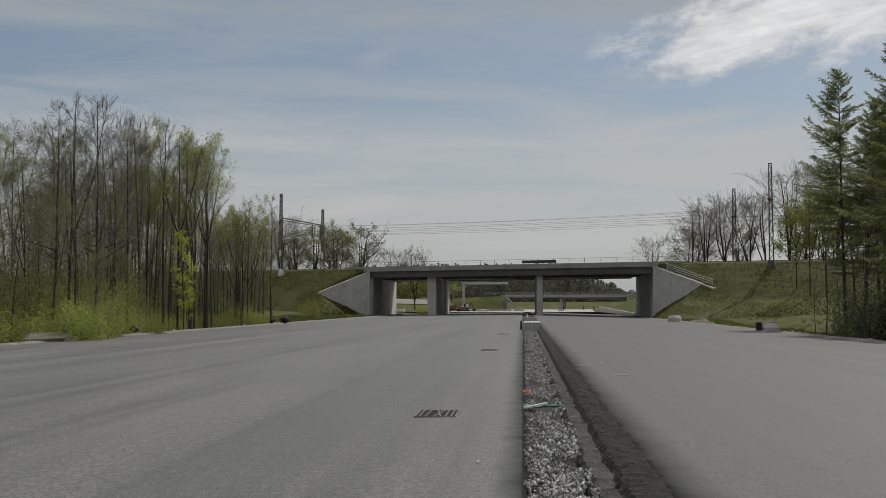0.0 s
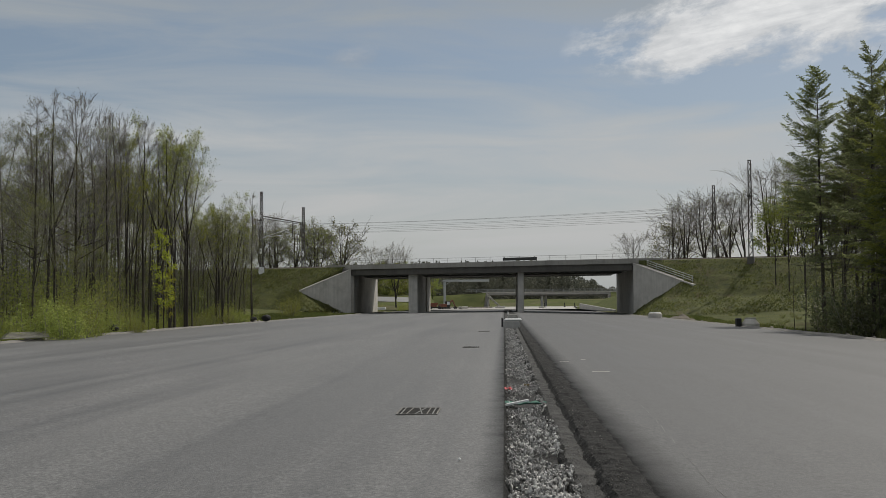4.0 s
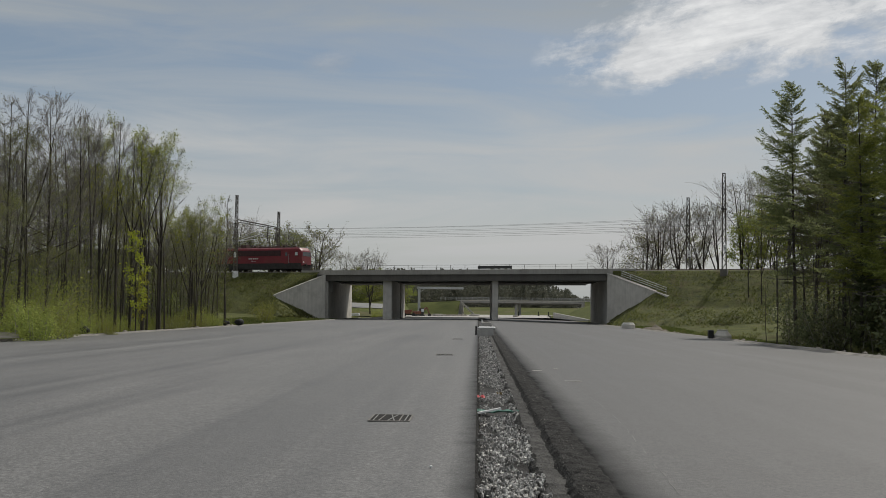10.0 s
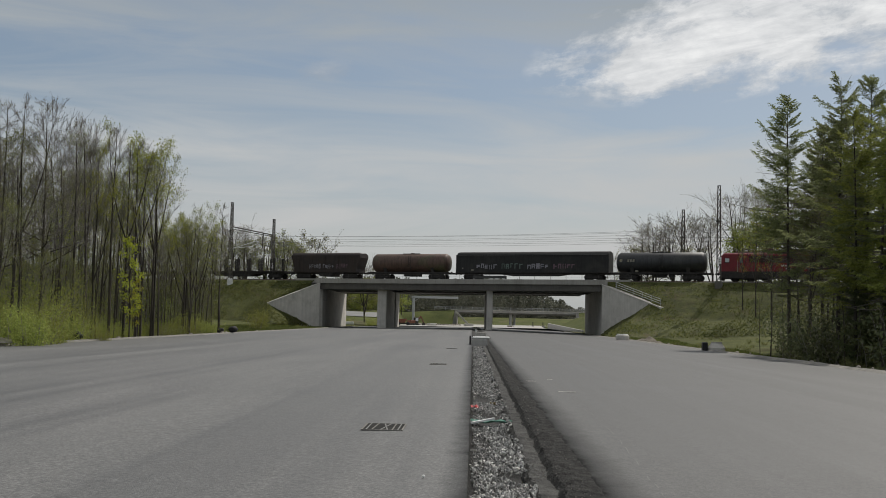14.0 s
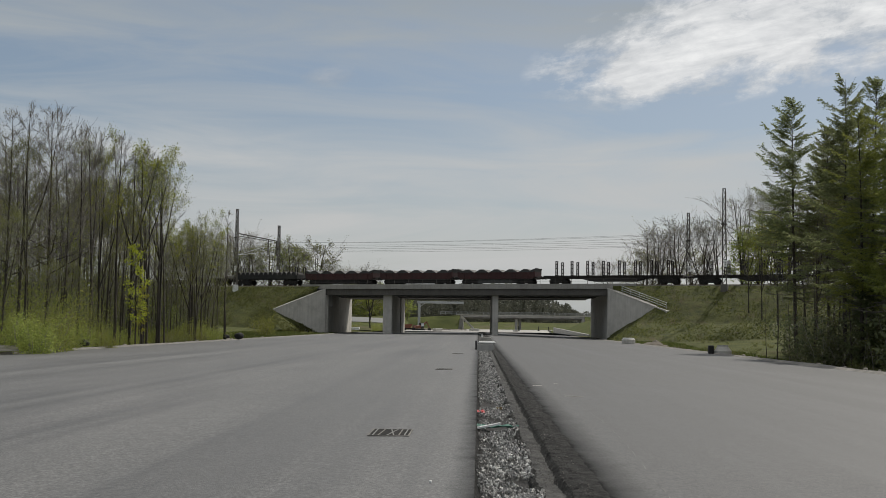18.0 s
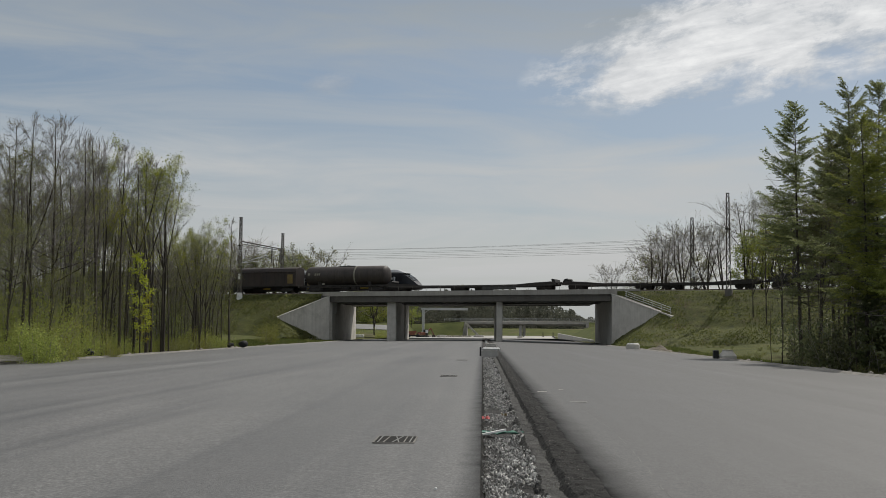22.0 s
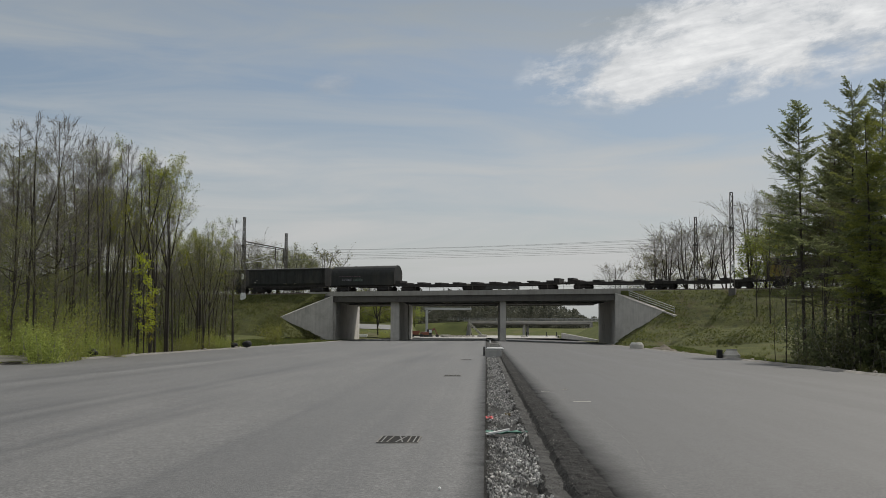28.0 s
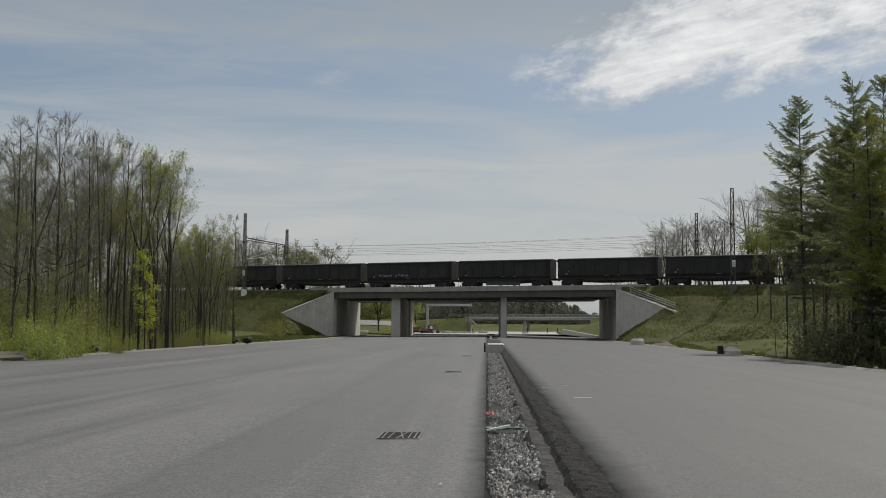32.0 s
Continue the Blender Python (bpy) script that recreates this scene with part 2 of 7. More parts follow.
M["rail_steel"] = surface("rail_steel", (0.10, 0.065, 0.045), (0.24, 0.17, 0.13), 4, 50, 0.5, metal=0.5)
M["wire"] = surface("wire", (0.11, 0.11, 0.11), (0.2, 0.2, 0.2), 2, 20, 0.6)
M["dark_hole"] = surface("dark_hole", (0.022, 0.022, 0.021), (0.055, 0.053, 0.05), 5, 20, 0.9, spec=0.05, bump=0)
M["grass"] = surface("grass", (0.03, 0.037, 0.012), (0.11, 0.115, 0.035), 0.8, 5, 0.9, stain=(0.085, 0.066, 0.035), bump=0.6, bump_size=0.1, spec=0.2)
M["meadow"] = surface("meadow", (0.045, 0.057, 0.018), (0.115, 0.125, 0.04), 0.12, 2.0, 0.95, stain=(0.13, 0.11, 0.07), bump=0.8, bump_size=0.2, spec=0.1)
M["blade"] = leafy("blade", (0.07, 0.083, 0.024), (0.18, 0.186, 0.066), 0.65)
M["blade_dark"] = leafy("blade_dark", (0.06, 0.078, 0.02), (0.15, 0.16, 0.045), 0.4)
M["wood_floor"] = surface("wood_floor", (0.045, 0.053, 0.02), (0.115, 0.122, 0.042), 0.3, 5, 0.95, stain=(0.11, 0.085, 0.05), bump=0.9, bump_size=0.1, spec=0.1)
M["soil"] = surface("soil", (0.10, 0.085, 0.065), (0.23, 0.2, 0.16), 0.6, 8, 0.95, bump=0.8, bump_size=0.08)
M["bark"] = surface("bark", (0.022, 0.018, 0.014), (0.075, 0.063, 0.05), 3, 25, 0.9, spread=0.35, bump=0.6, stretch=(1, 1, 0.25))
M["twig"] = surface("twig", (0.13, 0.117, 0.105), (0.29, 0.263, 0.235), 3, 20, 0.9, spread=0.25, bump=0)
M["twig_dark"] = surface("twig_dark", (0.08, 0.071, 0.064), (0.21, 0.188, 0.168), 3, 20, 0.9, spread=0.3, bump=0)
M["leaf_bush"] = leafy("leaf_bush", (0.16, 0.187, 0.04), (0.34, 0.36, 0.095), 0.6)
M["leaf_fresh"] = leafy("leaf_fresh", (0.17, 0.205, 0.025), (0.36, 0.385, 0.06), 0.6)
M["leaf_olive"] = leafy("leaf_olive", (0.11, 0.12, 0.036), (0.25, 0.255, 0.085), 0.55)
M["leaf_yellow"] = leafy("leaf_yellow", (0.24, 0.26, 0.02), (0.42, 0.42, 0.05), 0.55)
M["leaf_bud"] = leafy("leaf_bud", (0.17, 0.165, 0.075), (0.33, 0.32, 0.14), 0.5)
# undergrowth leaves, darkened in colour for the shade beneath the trees
M["leaf_shaded"] = leafy("leaf_shaded", (0.065, 0.077, 0.04), (0.16, 0.172, 0.08), 0.45)
# leaf colour lowered to paint in the shade between the trunks
M["leaf_thicket"] = leafy("leaf_thicket", (0.06, 0.07, 0.022), (0.175, 0.185, 0.055), 0.5)
# lighter and greyer than near leaves: distance haze painted into the colour
M["far_leaf_hazy"] = leafy("far_leaf_hazy", (0.12, 0.127, 0.10), (0.215, 0.222, 0.165), 0.4)
M["needle"] = leafy("needle", (0.12, 0.14, 0.07), (0.29, 0.305, 0.13), 0.65)
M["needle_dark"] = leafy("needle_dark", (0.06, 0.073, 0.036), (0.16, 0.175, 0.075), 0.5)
M["needle_light"] = leafy("needle_light", (0.17, 0.195, 0.045), (0.36, 0.38, 0.10), 0.62)
M["loco_red"] = surface("loco_red", (0.13, 0.006, 0.012), (0.22, 0.012, 0.022), 0.8, 20, 0.45, stain=(0.16, 0.02, 0.02), bump=0.02)
M["loco_dark"] = surface("loco_dark", (0.026, 0.007, 0.009), (0.058, 0.013, 0.014), 2, 20, 0.6, bump=0.05)
M["loco_roof"] = surface("loco_roof", (0.06, 0.035, 0.032), (0.13, 0.07, 0.06), 2, 20, 0.8)
M["underframe"] = surface("underframe", (0.014, 0.013, 0.012), (0.051, 0.045, 0.041), 3, 30, 0.85)
M["wagon_black"] = surface("wagon_black", (0.013, 0.013, 0.012), (0.032, 0.032, 0.031), 0.7, 18, 0.78, stain=(0.05, 0.045, 0.04), streak=0.3, bump=0.04)
M["wagon_brown"] = surface("wagon_brown", (0.018, 0.014, 0.013), (0.046, 0.029, 0.023), 0.7, 18, 0.7, stain=(0.04, 0.028, 0.02), streak=0.35, bump=0.05)
M["wagon_green"] = surface("wagon_green", (0.0155, 0.0165, 0.0155), (0.036, 0.038, 0.0355), 0.7, 18, 0.75, stain=(0.05, 0.045, 0.035), streak=0.35, bump=0.05)
M["tank_black"] = surface("tank_black", (0.014, 0.015, 0.016), (0.038, 0.039, 0.041), 0.6, 15, 0.5, stain=(0.05, 0.048, 0.042), streak=0.4, bump=0.02)
M["tank_brown"] = surface("tank_brown", (0.07, 0.04, 0.03), (0.15, 0.09, 0.065), 0.6, 15, 0.6, stain=(0.07, 0.085, 0.03), streak=0.4, bump=0.03)
M["tank_rust"] = surface("tank_rust", (0.028, 0.022, 0.019), (0.065, 0.05, 0.042), 0.6, 15, 0.6, stain=(0.05, 0.04, 0.03), streak=0.45, bump=0.03)
M["trough_red"] = surface("trough_red", (0.034, 0.010, 0.010), (0.068, 0.018, 0.017), 0.9, 18, 0.65, stain=(0.05, 0.02, 0.015), streak=0.4, bump=0.04)
M["cover_grey"] = surface("cover_grey", (0.035, 0.036, 0.034), (0.085, 0.083, 0.078), 1.2, 18, 0.7, streak=0.3)
M["wagon_yellow"] = surface("wagon_yellow", (0.10, 0.066, 0.015), (0.24, 0.16, 0.04), 1.6, 18, 0.6, stain=(0.2, 0.15, 0.06), streak=0.3)
M["wagon_rust"] = surface("wagon_rust", (0.06, 0.04, 0.03), (0.17, 0.12, 0.085), 1.6, 18, 0.7, stain=(0.2, 0.16, 0.11), streak=0.3)
M["wagon_pale"] = surface("wagon_pale", (0.17, 0.155, 0.12), (0.32, 0.3, 0.24), 1.6, 18, 0.6, stain=(0.3, 0.25, 0.08), streak=0.3)
M["white_paint"] = surface("white_paint", (0.6, 0.6, 0.58), (0.82, 0.82, 0.8), 2, 30, 0.6, bump=0.03)
M["paint_grey"] = surface("paint_grey", (0.18, 0.17, 0.19), (0.32, 0.31, 0.34), 2, 20, 0.6)
M["paint_mauve"] = surface("paint_mauve", (0.10, 0.06, 0.075), (0.19, 0.115, 0.14), 2, 20, 0.6)
M["paint_green"] = surface("paint_green", (0.07, 0.10, 0.085), (0.14, 0.18, 0.15), 2, 20, 0.6)
M["railcar_blue"] = surface("railcar_blue", (0.010, 0.012, 0.016), (0.02, 0.023, 0.03), 0.6, 14, 0.35, bump=0.01)
M["railcar_silver"] = surface("railcar_silver", (0.30, 0.31, 0.32), (0.42, 0.43, 0.44), 0.8, 14, 0.4, metal=0.3, bump=0.01)
M["door_yellow"] = surface("door_yellow", (0.30, 0.21, 0.03), (0.43, 0.31, 0.055), 2, 20, 0.45, bump=0.01)
M["pane"] = glass("pane")
# pale glass colour; on the railcar it stands in for sky seen through
M["pane_light"] = glass("pane_light", (0.55, 0.58, 0.6), 0.25)
M["rubber"] = surface("rubber", (0.012, 0.012, 0.012), (0.025, 0.025, 0.025), 4, 30, 0.8)
M["machine_orange"] = surface("machine_orange", (0.11, 0.034, 0.018), (0.22, 0.07, 0.035), 2, 20, 0.5, stain=(0.2, 0.12, 0.07))
M["plastic_red"] = surface("plastic_red", (0.45, 0.02, 0.02), (0.6, 0.04, 0.04), 6, 40, 0.5)
M["plastic_green"] = surface("plastic_green", (0.05, 0.16, 0.12), (0.12, 0.28, 0.21), 6, 40, 0.5)
M["plank"] = surface("plank", (0.2, 0.19, 0.16), (0.4, 0.38, 0.33), 4, 40, 0.8, stretch=(0.3, 3, 3))

# ---- building helpers ----
def empty(name, m=None):
    ob = new(name)
    ob.empty_display_size = 0.5
    if m is not None:
        ob.matrix_basis = m
    return ob


def part(name, bm, material, parent=None, label="", smooth=False):
    """Links a bmesh as one mesh object under a thing or under a part."""
    me = bpy.data.meshes.new(name)
    bm.to_mesh(me)
    bm.free()
    me.materials.append(material)
    if smooth:
        me.polygons.foreach_set("use_smooth", [True] * len(me.polygons))
    ob = new(name, me)
    ob.parent = parent
    return tagged(ob, label)


def shared(name, me, parent, m):
    """One more object on a mesh that is there already."""
    ob = new(name, me)
    ob.parent = parent
    ob.matrix_basis = m
    return ob


def from_arrays(name, verts, faces, material, parent=None, label="", smooth=False):
    me = bpy.data.meshes.new(name)
    me.from_pydata([tuple(v) for v in verts], [], [tuple(f) for f in faces])
    me.materials.append(material)
    if smooth:
        me.polygons.foreach_set("use_smooth", [True] * len(me.polygons))
    ob = new(name, me)
    ob.parent = parent
    return tagged(ob, label)


def box(bm, x0, x1, y0, y1, z0, z1, bevel=0.0):
    """A box, its edges broken by a bevel where one is given."""
    vs = [bm.verts.new((x, y, z)) for z in (z0, z1) for y in (y0, y1) for x in (x0, x1)]
    fs = [bm.faces.new([vs[i] for i in f]) for f in ((0, 2, 3, 1), (4, 5, 7, 6), (0, 1, 5, 4), (2, 6, 7, 3), (0, 4, 6, 2), (1, 3, 7, 5))]
    if bevel:
        es = list({e for f in fs for e in f.edges})
        bmesh.ops.bevel(bm, geom=es, offset=bevel, segments=1, affect="EDGES")
    return bm


def boxed(*a, **k):
    return box(bmesh.new(), *a, **k)


def prism(bm, pts, axis, a, b):
    """An outline pushed along an axis from a to b. axis 0: pts are (y, z); 1: (x, z); 2: (x, y)."""
    def at(p, h):
        return ((h, p[0], p[1]), (p[0], h, p[1]), (p[0], p[1], h))[axis]
    lo = [bm.verts.new(at(p, a)) for p in pts]
    hi = [bm.verts.new(at(p, b)) for p in pts]
    n = len(pts)
    bm.faces.new(lo), bm.faces.new(hi[::-1])
    for i in range(n):
        bm.faces.new((lo[i], hi[i], hi[(i + 1) % n], lo[(i + 1) % n]))
    bmesh.ops.recalc_face_normals(bm, faces=bm.faces[:])
    return bm


def prismed(*a):
    return prism(bmesh.new(), *a)


def bar(bm, p, q, r, sides=6, r2=None):
    """A round bar from p to q."""
    p, q = Vector(p), Vector(q)
    m = (q - p).to_track_quat("Z", "Y").to_matrix()
    r2 = r if r2 is None else r2
    ring = [(math.cos(2 * math.pi * i / sides), math.sin(2 * math.pi * i / sides)) for i in range(sides)]
    lo = [bm.verts.new(p + m @ Vector((c * r, s * r, 0))) for c, s in ring]
    hi = [bm.verts.new(q + m @ Vector((c * r2, s * r2, 0))) for c, s in ring]
    for i in range(sides):
        bm.faces.new((lo[i], lo[(i + 1) % sides], hi[(i + 1) % sides], hi[i]))
    bm.faces.new(lo[::-1]), bm.faces.new(hi)
    return bm


def barred(*a, **k):
    return bar(bmesh.new(), *a, **k)


def lathe(bm, profile, sides=20, axis="z", centre=(0, 0, 0)):
    """A turned body: profile of (radius, height)."""
    rings = []
    c = Vector(centre)
    for r, h in profile:
        row = []
        for i in range(sides):
            a = 2 * math.pi * i / sides
            x, y = r * math.cos(a), r * math.sin(a)
            row.append(bm.verts.new(c + Vector({"z": (x, y, h), "x": (h, x, y), "y": (x, h, y)}[axis])))
        rings.append(row)
    for a, b in zip(rings, rings[1:]):
        for i in range(sides):
            bm.faces.new((a[i], a[(i + 1) % sides], b[(i + 1) % sides], b[i]))
    bm.faces.new(rings[0][::-1]), bm.faces.new(rings[-1])
    bmesh.ops.recalc_face_normals(bm, faces=bm.faces[:])
    return bm


# ---- the plan ----
SKEW = math.degrees(math.atan(0.42))          # the railway crosses the road at this angle
TRACK = pose(0, 165.0, 0, 0, 0, -SKEW)        # x along the rails to the right, y away from the viewer
RAIL = 7.42                                   # height of the rail heads
CREST = 7.15
LEFT_EDGE, RIGHT_EDGE = -21.6, 16.6
V_FREIGHT, V_RAILCAR = 21.54, -33.9


def track_at(s, y, z=0.0):
    return TRACK @ Vector((s, y, z))


def track_of(x, y):
    v = TRACK.inverted() @ Vector((x, y, 0))
    return v.x, v.y


def bend(y):
    """How far the road has swung to the right at a distance."""
    return 20.0 * ((min(max(y, 190), 520) - 190) / 210) ** 2


def fall(y):
    return -0.0012 * (min(max(y, 190), 480) - 190)


def road_z(x, y):
    return fall(y) + (-0.012 * -x if x < 0 else -0.025 * x)


def smoothstep(a, b, v):
    u = min(1.0, max(0.0, (v - a) / (b - a)))
    return u * u * (3 - 2 * u)


def ground_z(x, y):
    """The ground beside the road: a shallow ditch, then gently uneven."""
    u = x - bend(y)
    c = min(max(u, LEFT_EDGE), RIGHT_EDGE)
    out = max(LEFT_EDGE - u, u - RIGHT_EDGE, 0.0)
    z = road_z(c, y) - 0.22 - 0.25 * smoothstep(0.5, 2.5, out) * (1 - smoothstep(95, 130, y)) + 0.2 * smoothstep(0.3, 1.5, out) * smoothstep(95, 130, y) + 0.5 * smoothstep(4, 16, out)
    z += 0.35 * smoothstep(2, 8, out) * noise.noise(Vector((x * 0.09, y * 0.09, 0.3)))
    if u < 0:
        z += 0.7 * smoothstep(8, 40, out)
    return z


# embankment height in track space, the fronts of the abutments and splayed wing walls
WING_L = ((-24.9, -3.5), (-30.2, -10.2))
WING_R = ((21.1, -3.5), (30.9, -9.85))


def bank_z(s, y):
    n = -y
    front = CREST - (n - 3.6) / 1.65 if n > 3.6 else CREST
    back = CREST - (-n - 26.5) / 1.65 if n < -26.5 else CREST
    if s > 0:
        if n > 12.0:
            front = 2.06 - (n - 12.0) / 4.2
        z = min(front, back)
        if n > 3.5:
            along = (s - WING_R[0][0]) / (WING_R[1][0] - WING_R[0][0])
            if along > 1 or n > 3.5 + along * 6.35 - 0.85:
                z = min(z, 0.74 * (track_at(s, y).x - RIGHT_EDGE - 1.0) - 0.4)
        return z
    z = min(front, back)
    for (a, b), sign in ((WING_L, 1),):
        if (b[0] < s < 0 if sign > 0 else 0 < s < b[0]) and n > 2.6:
            along = (s - a[0]) / (b[0] - a[0])
            wall_n = 3.5 + along * (-b[1] - 3.5)
            if n > wall_n - 1.1:
                tip = CREST - (-b[1] - 3.6) / 1.65
                z = min(z, tip - 0.72 * abs(s - b[0]))
    return z


def grid(name, xs, ys, f, material, label, category="ground"):
    verts = [(x, y, f(x, y)) for y in ys for x in xs]
    nx = len(xs)
    faces = [(j * nx + i, j * nx + i + 1, (j + 1) * nx + i + 1, (j + 1) * nx + i) for j in range(len(ys) - 1) for i in range(nx - 1)]
    ob = from_arrays(name, verts, faces, material, smooth=True)
    return tagged(ob, label, category, kind="structure")


def steps(*stretches):
    out = []
    for a, b, n in stretches:
        out += [a + (b - a) * i / n for i in range(n)]
    return out + [stretches[-1][1]]


# ---- ground, road, median ----
def make_ground():
    xs = steps((-4200, -400, 14), (-400, -100, 20), (-100, -24, 40), (-24, 20, 22), (20, 100, 40), (100, 400, 20), (400, 4200, 14))
    ys = steps((-4200, -200, 14), (-200, 0, 14), (0, 200, 80), (200, 460, 50), (460, 900, 14), (900, 4800, 10))
    grid("ground", xs, ys, ground_z, M["wood_floor"], "grassy woodland floor with bare soil and leaf litter")

    def slab(name, u0, u1, material, label, lift=0.0):
        ys = steps((-40, 200, 60), (200, 470, 45))
        us = steps((u0, u1, 10))
        top = [(u + bend(y), y, road_z(u, y) + lift) for y in ys for u in us]
        n = len(us)
        low = [(x, y, z - 0.34) for x, y, z in top]
        k = len(top)
        faces = [(j * n + i, j * n + i + 1, (j + 1) * n + i + 1, (j + 1) * n + i) for j in range(len(ys) - 1) for i in range(n - 1)]
        for j in range(len(ys) - 1):
            for i, turn in ((0, 1), (n - 1, -1)):
                q = (j * n + i, (j + 1) * n + i, k + (j + 1) * n + i, k + j * n + i)
                faces.append(q if turn > 0 else q[::-1])
        ob = from_arrays(name, top + low, faces, material)
        return tagged(ob, label, "road", kind="structure")

    slab("road_left", LEFT_EDGE, -0.02, M["asphalt_left"], "wide grey asphalt carriageway without markings")
    slab("road_right", 1.06, RIGHT_EDGE, M["asphalt_right"], "grey asphalt carriageway beside the median trench")
    # dusty verges along both outer edges
    for name, side in (("verge_left", -1), ("verge_right", 1)):
        edge = LEFT_EDGE if side < 0 else RIGHT_EDGE
        ys = steps((-40, 200, 160))
        verts, faces = [], []
        for y in ys:
            w = 0.9 + 0.5 * noise.noise(Vector((y * 0.21, side * 3.0, 0.0)))
            for k, (o, dz) in enumerate(((-0.05 * side, -0.03), (0.25 * side, 0.10 + 0.05 * noise.noise(Vector((y * 0.8, side, 2)))), (w * side, 0.02 + 0.1 * noise.noise(Vector((y * 0.6, side, 5)))), ((w + 0.8) * side, -0.34))):
                verts.append((edge + o, y, road_z(edge, y) + dz))
        for j in range(len(ys) - 1):
            for i in range(3):
                q = (j * 4 + i, j * 4 + i + 1, (j + 1) * 4 + i + 1, (j + 1) * 4 + i)
                faces.append(q if side > 0 else q[::-1])
        tagged(from_arrays(name, verts, faces, M["grit"], smooth=True), "low dusty verge of grit and soil along the asphalt", "verge", kind="structure")


make_ground()


def make_median():
    """The trench between the carriageways: a gravel bed and the ragged, stepped edge of the layers of asphalt."""
    ys = steps((-10, 8, 9), (8, 22, 210), (22, 40, 150), (40, 66, 90), (66, 200, 40))
    low = [(-0.03, -0.012), (0.03, -0.12), (0.16, -0.135), (0.34, -0.14), (0.50, -0.13)]
    edge = [(0.50, -0.13), (0.535, -0.085), (0.58, -0.058), (0.64, -0.062), (0.70, -0.07), (0.75, -0.078), (0.78, -0.05), (0.81, -0.018), (0.86, -0.012), (0.92, -0.012), (0.97, -0.015), (1.03, -0.0245), (1.10, -0.0235), (1.17, -0.036)]

    def strip(name, prof, ragged, material, label, first=0, last=99):
        verts, faces = [], []
        for y in ys:
            wide = 0.045 * noise.noise(Vector((y * 1.3, 2.0, 0.0))) + 0.022 * noise.noise(Vector((y * 4.3, 5.0, 0.0)))
            for k, (x, z) in enumerate(prof):
                if not first <= k <= last:
                    continue
                p = Vector((x * 13.0, y * 13.0, 0.0))
                q = Vector((x * 30.0, y * 30.0, 7.0))
                jx = ragged * (wide * (0.0 if k == 0 else 0.6 if k < 9 else 0.12) + (1.0 if k < 9 else 0.25) * (0.012 * noise.noise(p + Vector((0, 0, 3.0))) + 0.008 * noise.noise(q)))
                jz = ragged * (0.016 * noise.noise(p) + 0.011 * noise.noise(q))
                if k == 0 or k >= len(prof) - 3:
                    jz *= 0.12
                if k >= 12:
                    jx = 0.07 * noise.noise(Vector((0.0, y * 0.9, 4.0))) + 0.035 * noise.noise(Vector((0.0, y * 3.1, 8.0)))
                verts.append((x + jx, y, z + jz))
        n = len(verts) // len(ys)
        for j in range(len(ys) - 1):
            for i in range(n - 1):
                faces.append((j * n + i, j * n + i + 1, (j + 1) * n + i + 1, (j + 1) * n + i))
        return tagged(from_arrays(name, verts, faces, material), label, "median", kind="structure")
    strip("median_bed", low[1:], 0.6, M["gravel_bed"], "gravel bed of the unfinished median trench, coloured dark for its shaded gaps")
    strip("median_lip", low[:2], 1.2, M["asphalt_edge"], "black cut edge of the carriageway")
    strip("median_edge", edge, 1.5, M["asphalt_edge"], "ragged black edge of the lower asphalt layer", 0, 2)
    strip("median_ledge", edge, 1.5, M["asphalt_ledge"], "rough grey ledge of the lower asphalt layer", 2, 5)
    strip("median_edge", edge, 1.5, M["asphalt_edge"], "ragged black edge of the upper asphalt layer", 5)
    # crumbs of asphalt on the ledge
    rng = random.Random(71)
    bm = bmesh.new()
    for k in range(600):
        y = 8.2 + 30 * rng.random() ** 1.8
        x = 0.5 + 0.5 * rng.random() ** 1.3
        z = -0.055 if x < 0.78 else -0.006
        r = rng.uniform(0.004, 0.011)
        m = pose(x, y, z, rng.uniform(0, 360), rng.uniform(0, 360), 0) @ Matrix.Diagonal((r, r * 0.8, r * 0.7, 1))
        vs = [bm.verts.new(m @ Vector(c)) for c in ((1, 0, 0), (-1, 0, 0), (0, 1, 0), (0, -1, 0), (0, 0, 1), (0, 0, -1))]
        for f in ((0, 2, 4), (2, 1, 4), (1, 3, 4), (3, 0, 4), (2, 0, 5), (1, 2, 5), (3, 1, 5), (0, 3, 5)):
            bm.faces.new([vs[i] for i in f])
    tagged(part("asphalt_crumb", bm, M["grit"]), "loose crumbs of asphalt on the trench ledge", "crumbs", kind="stuff")


make_median()


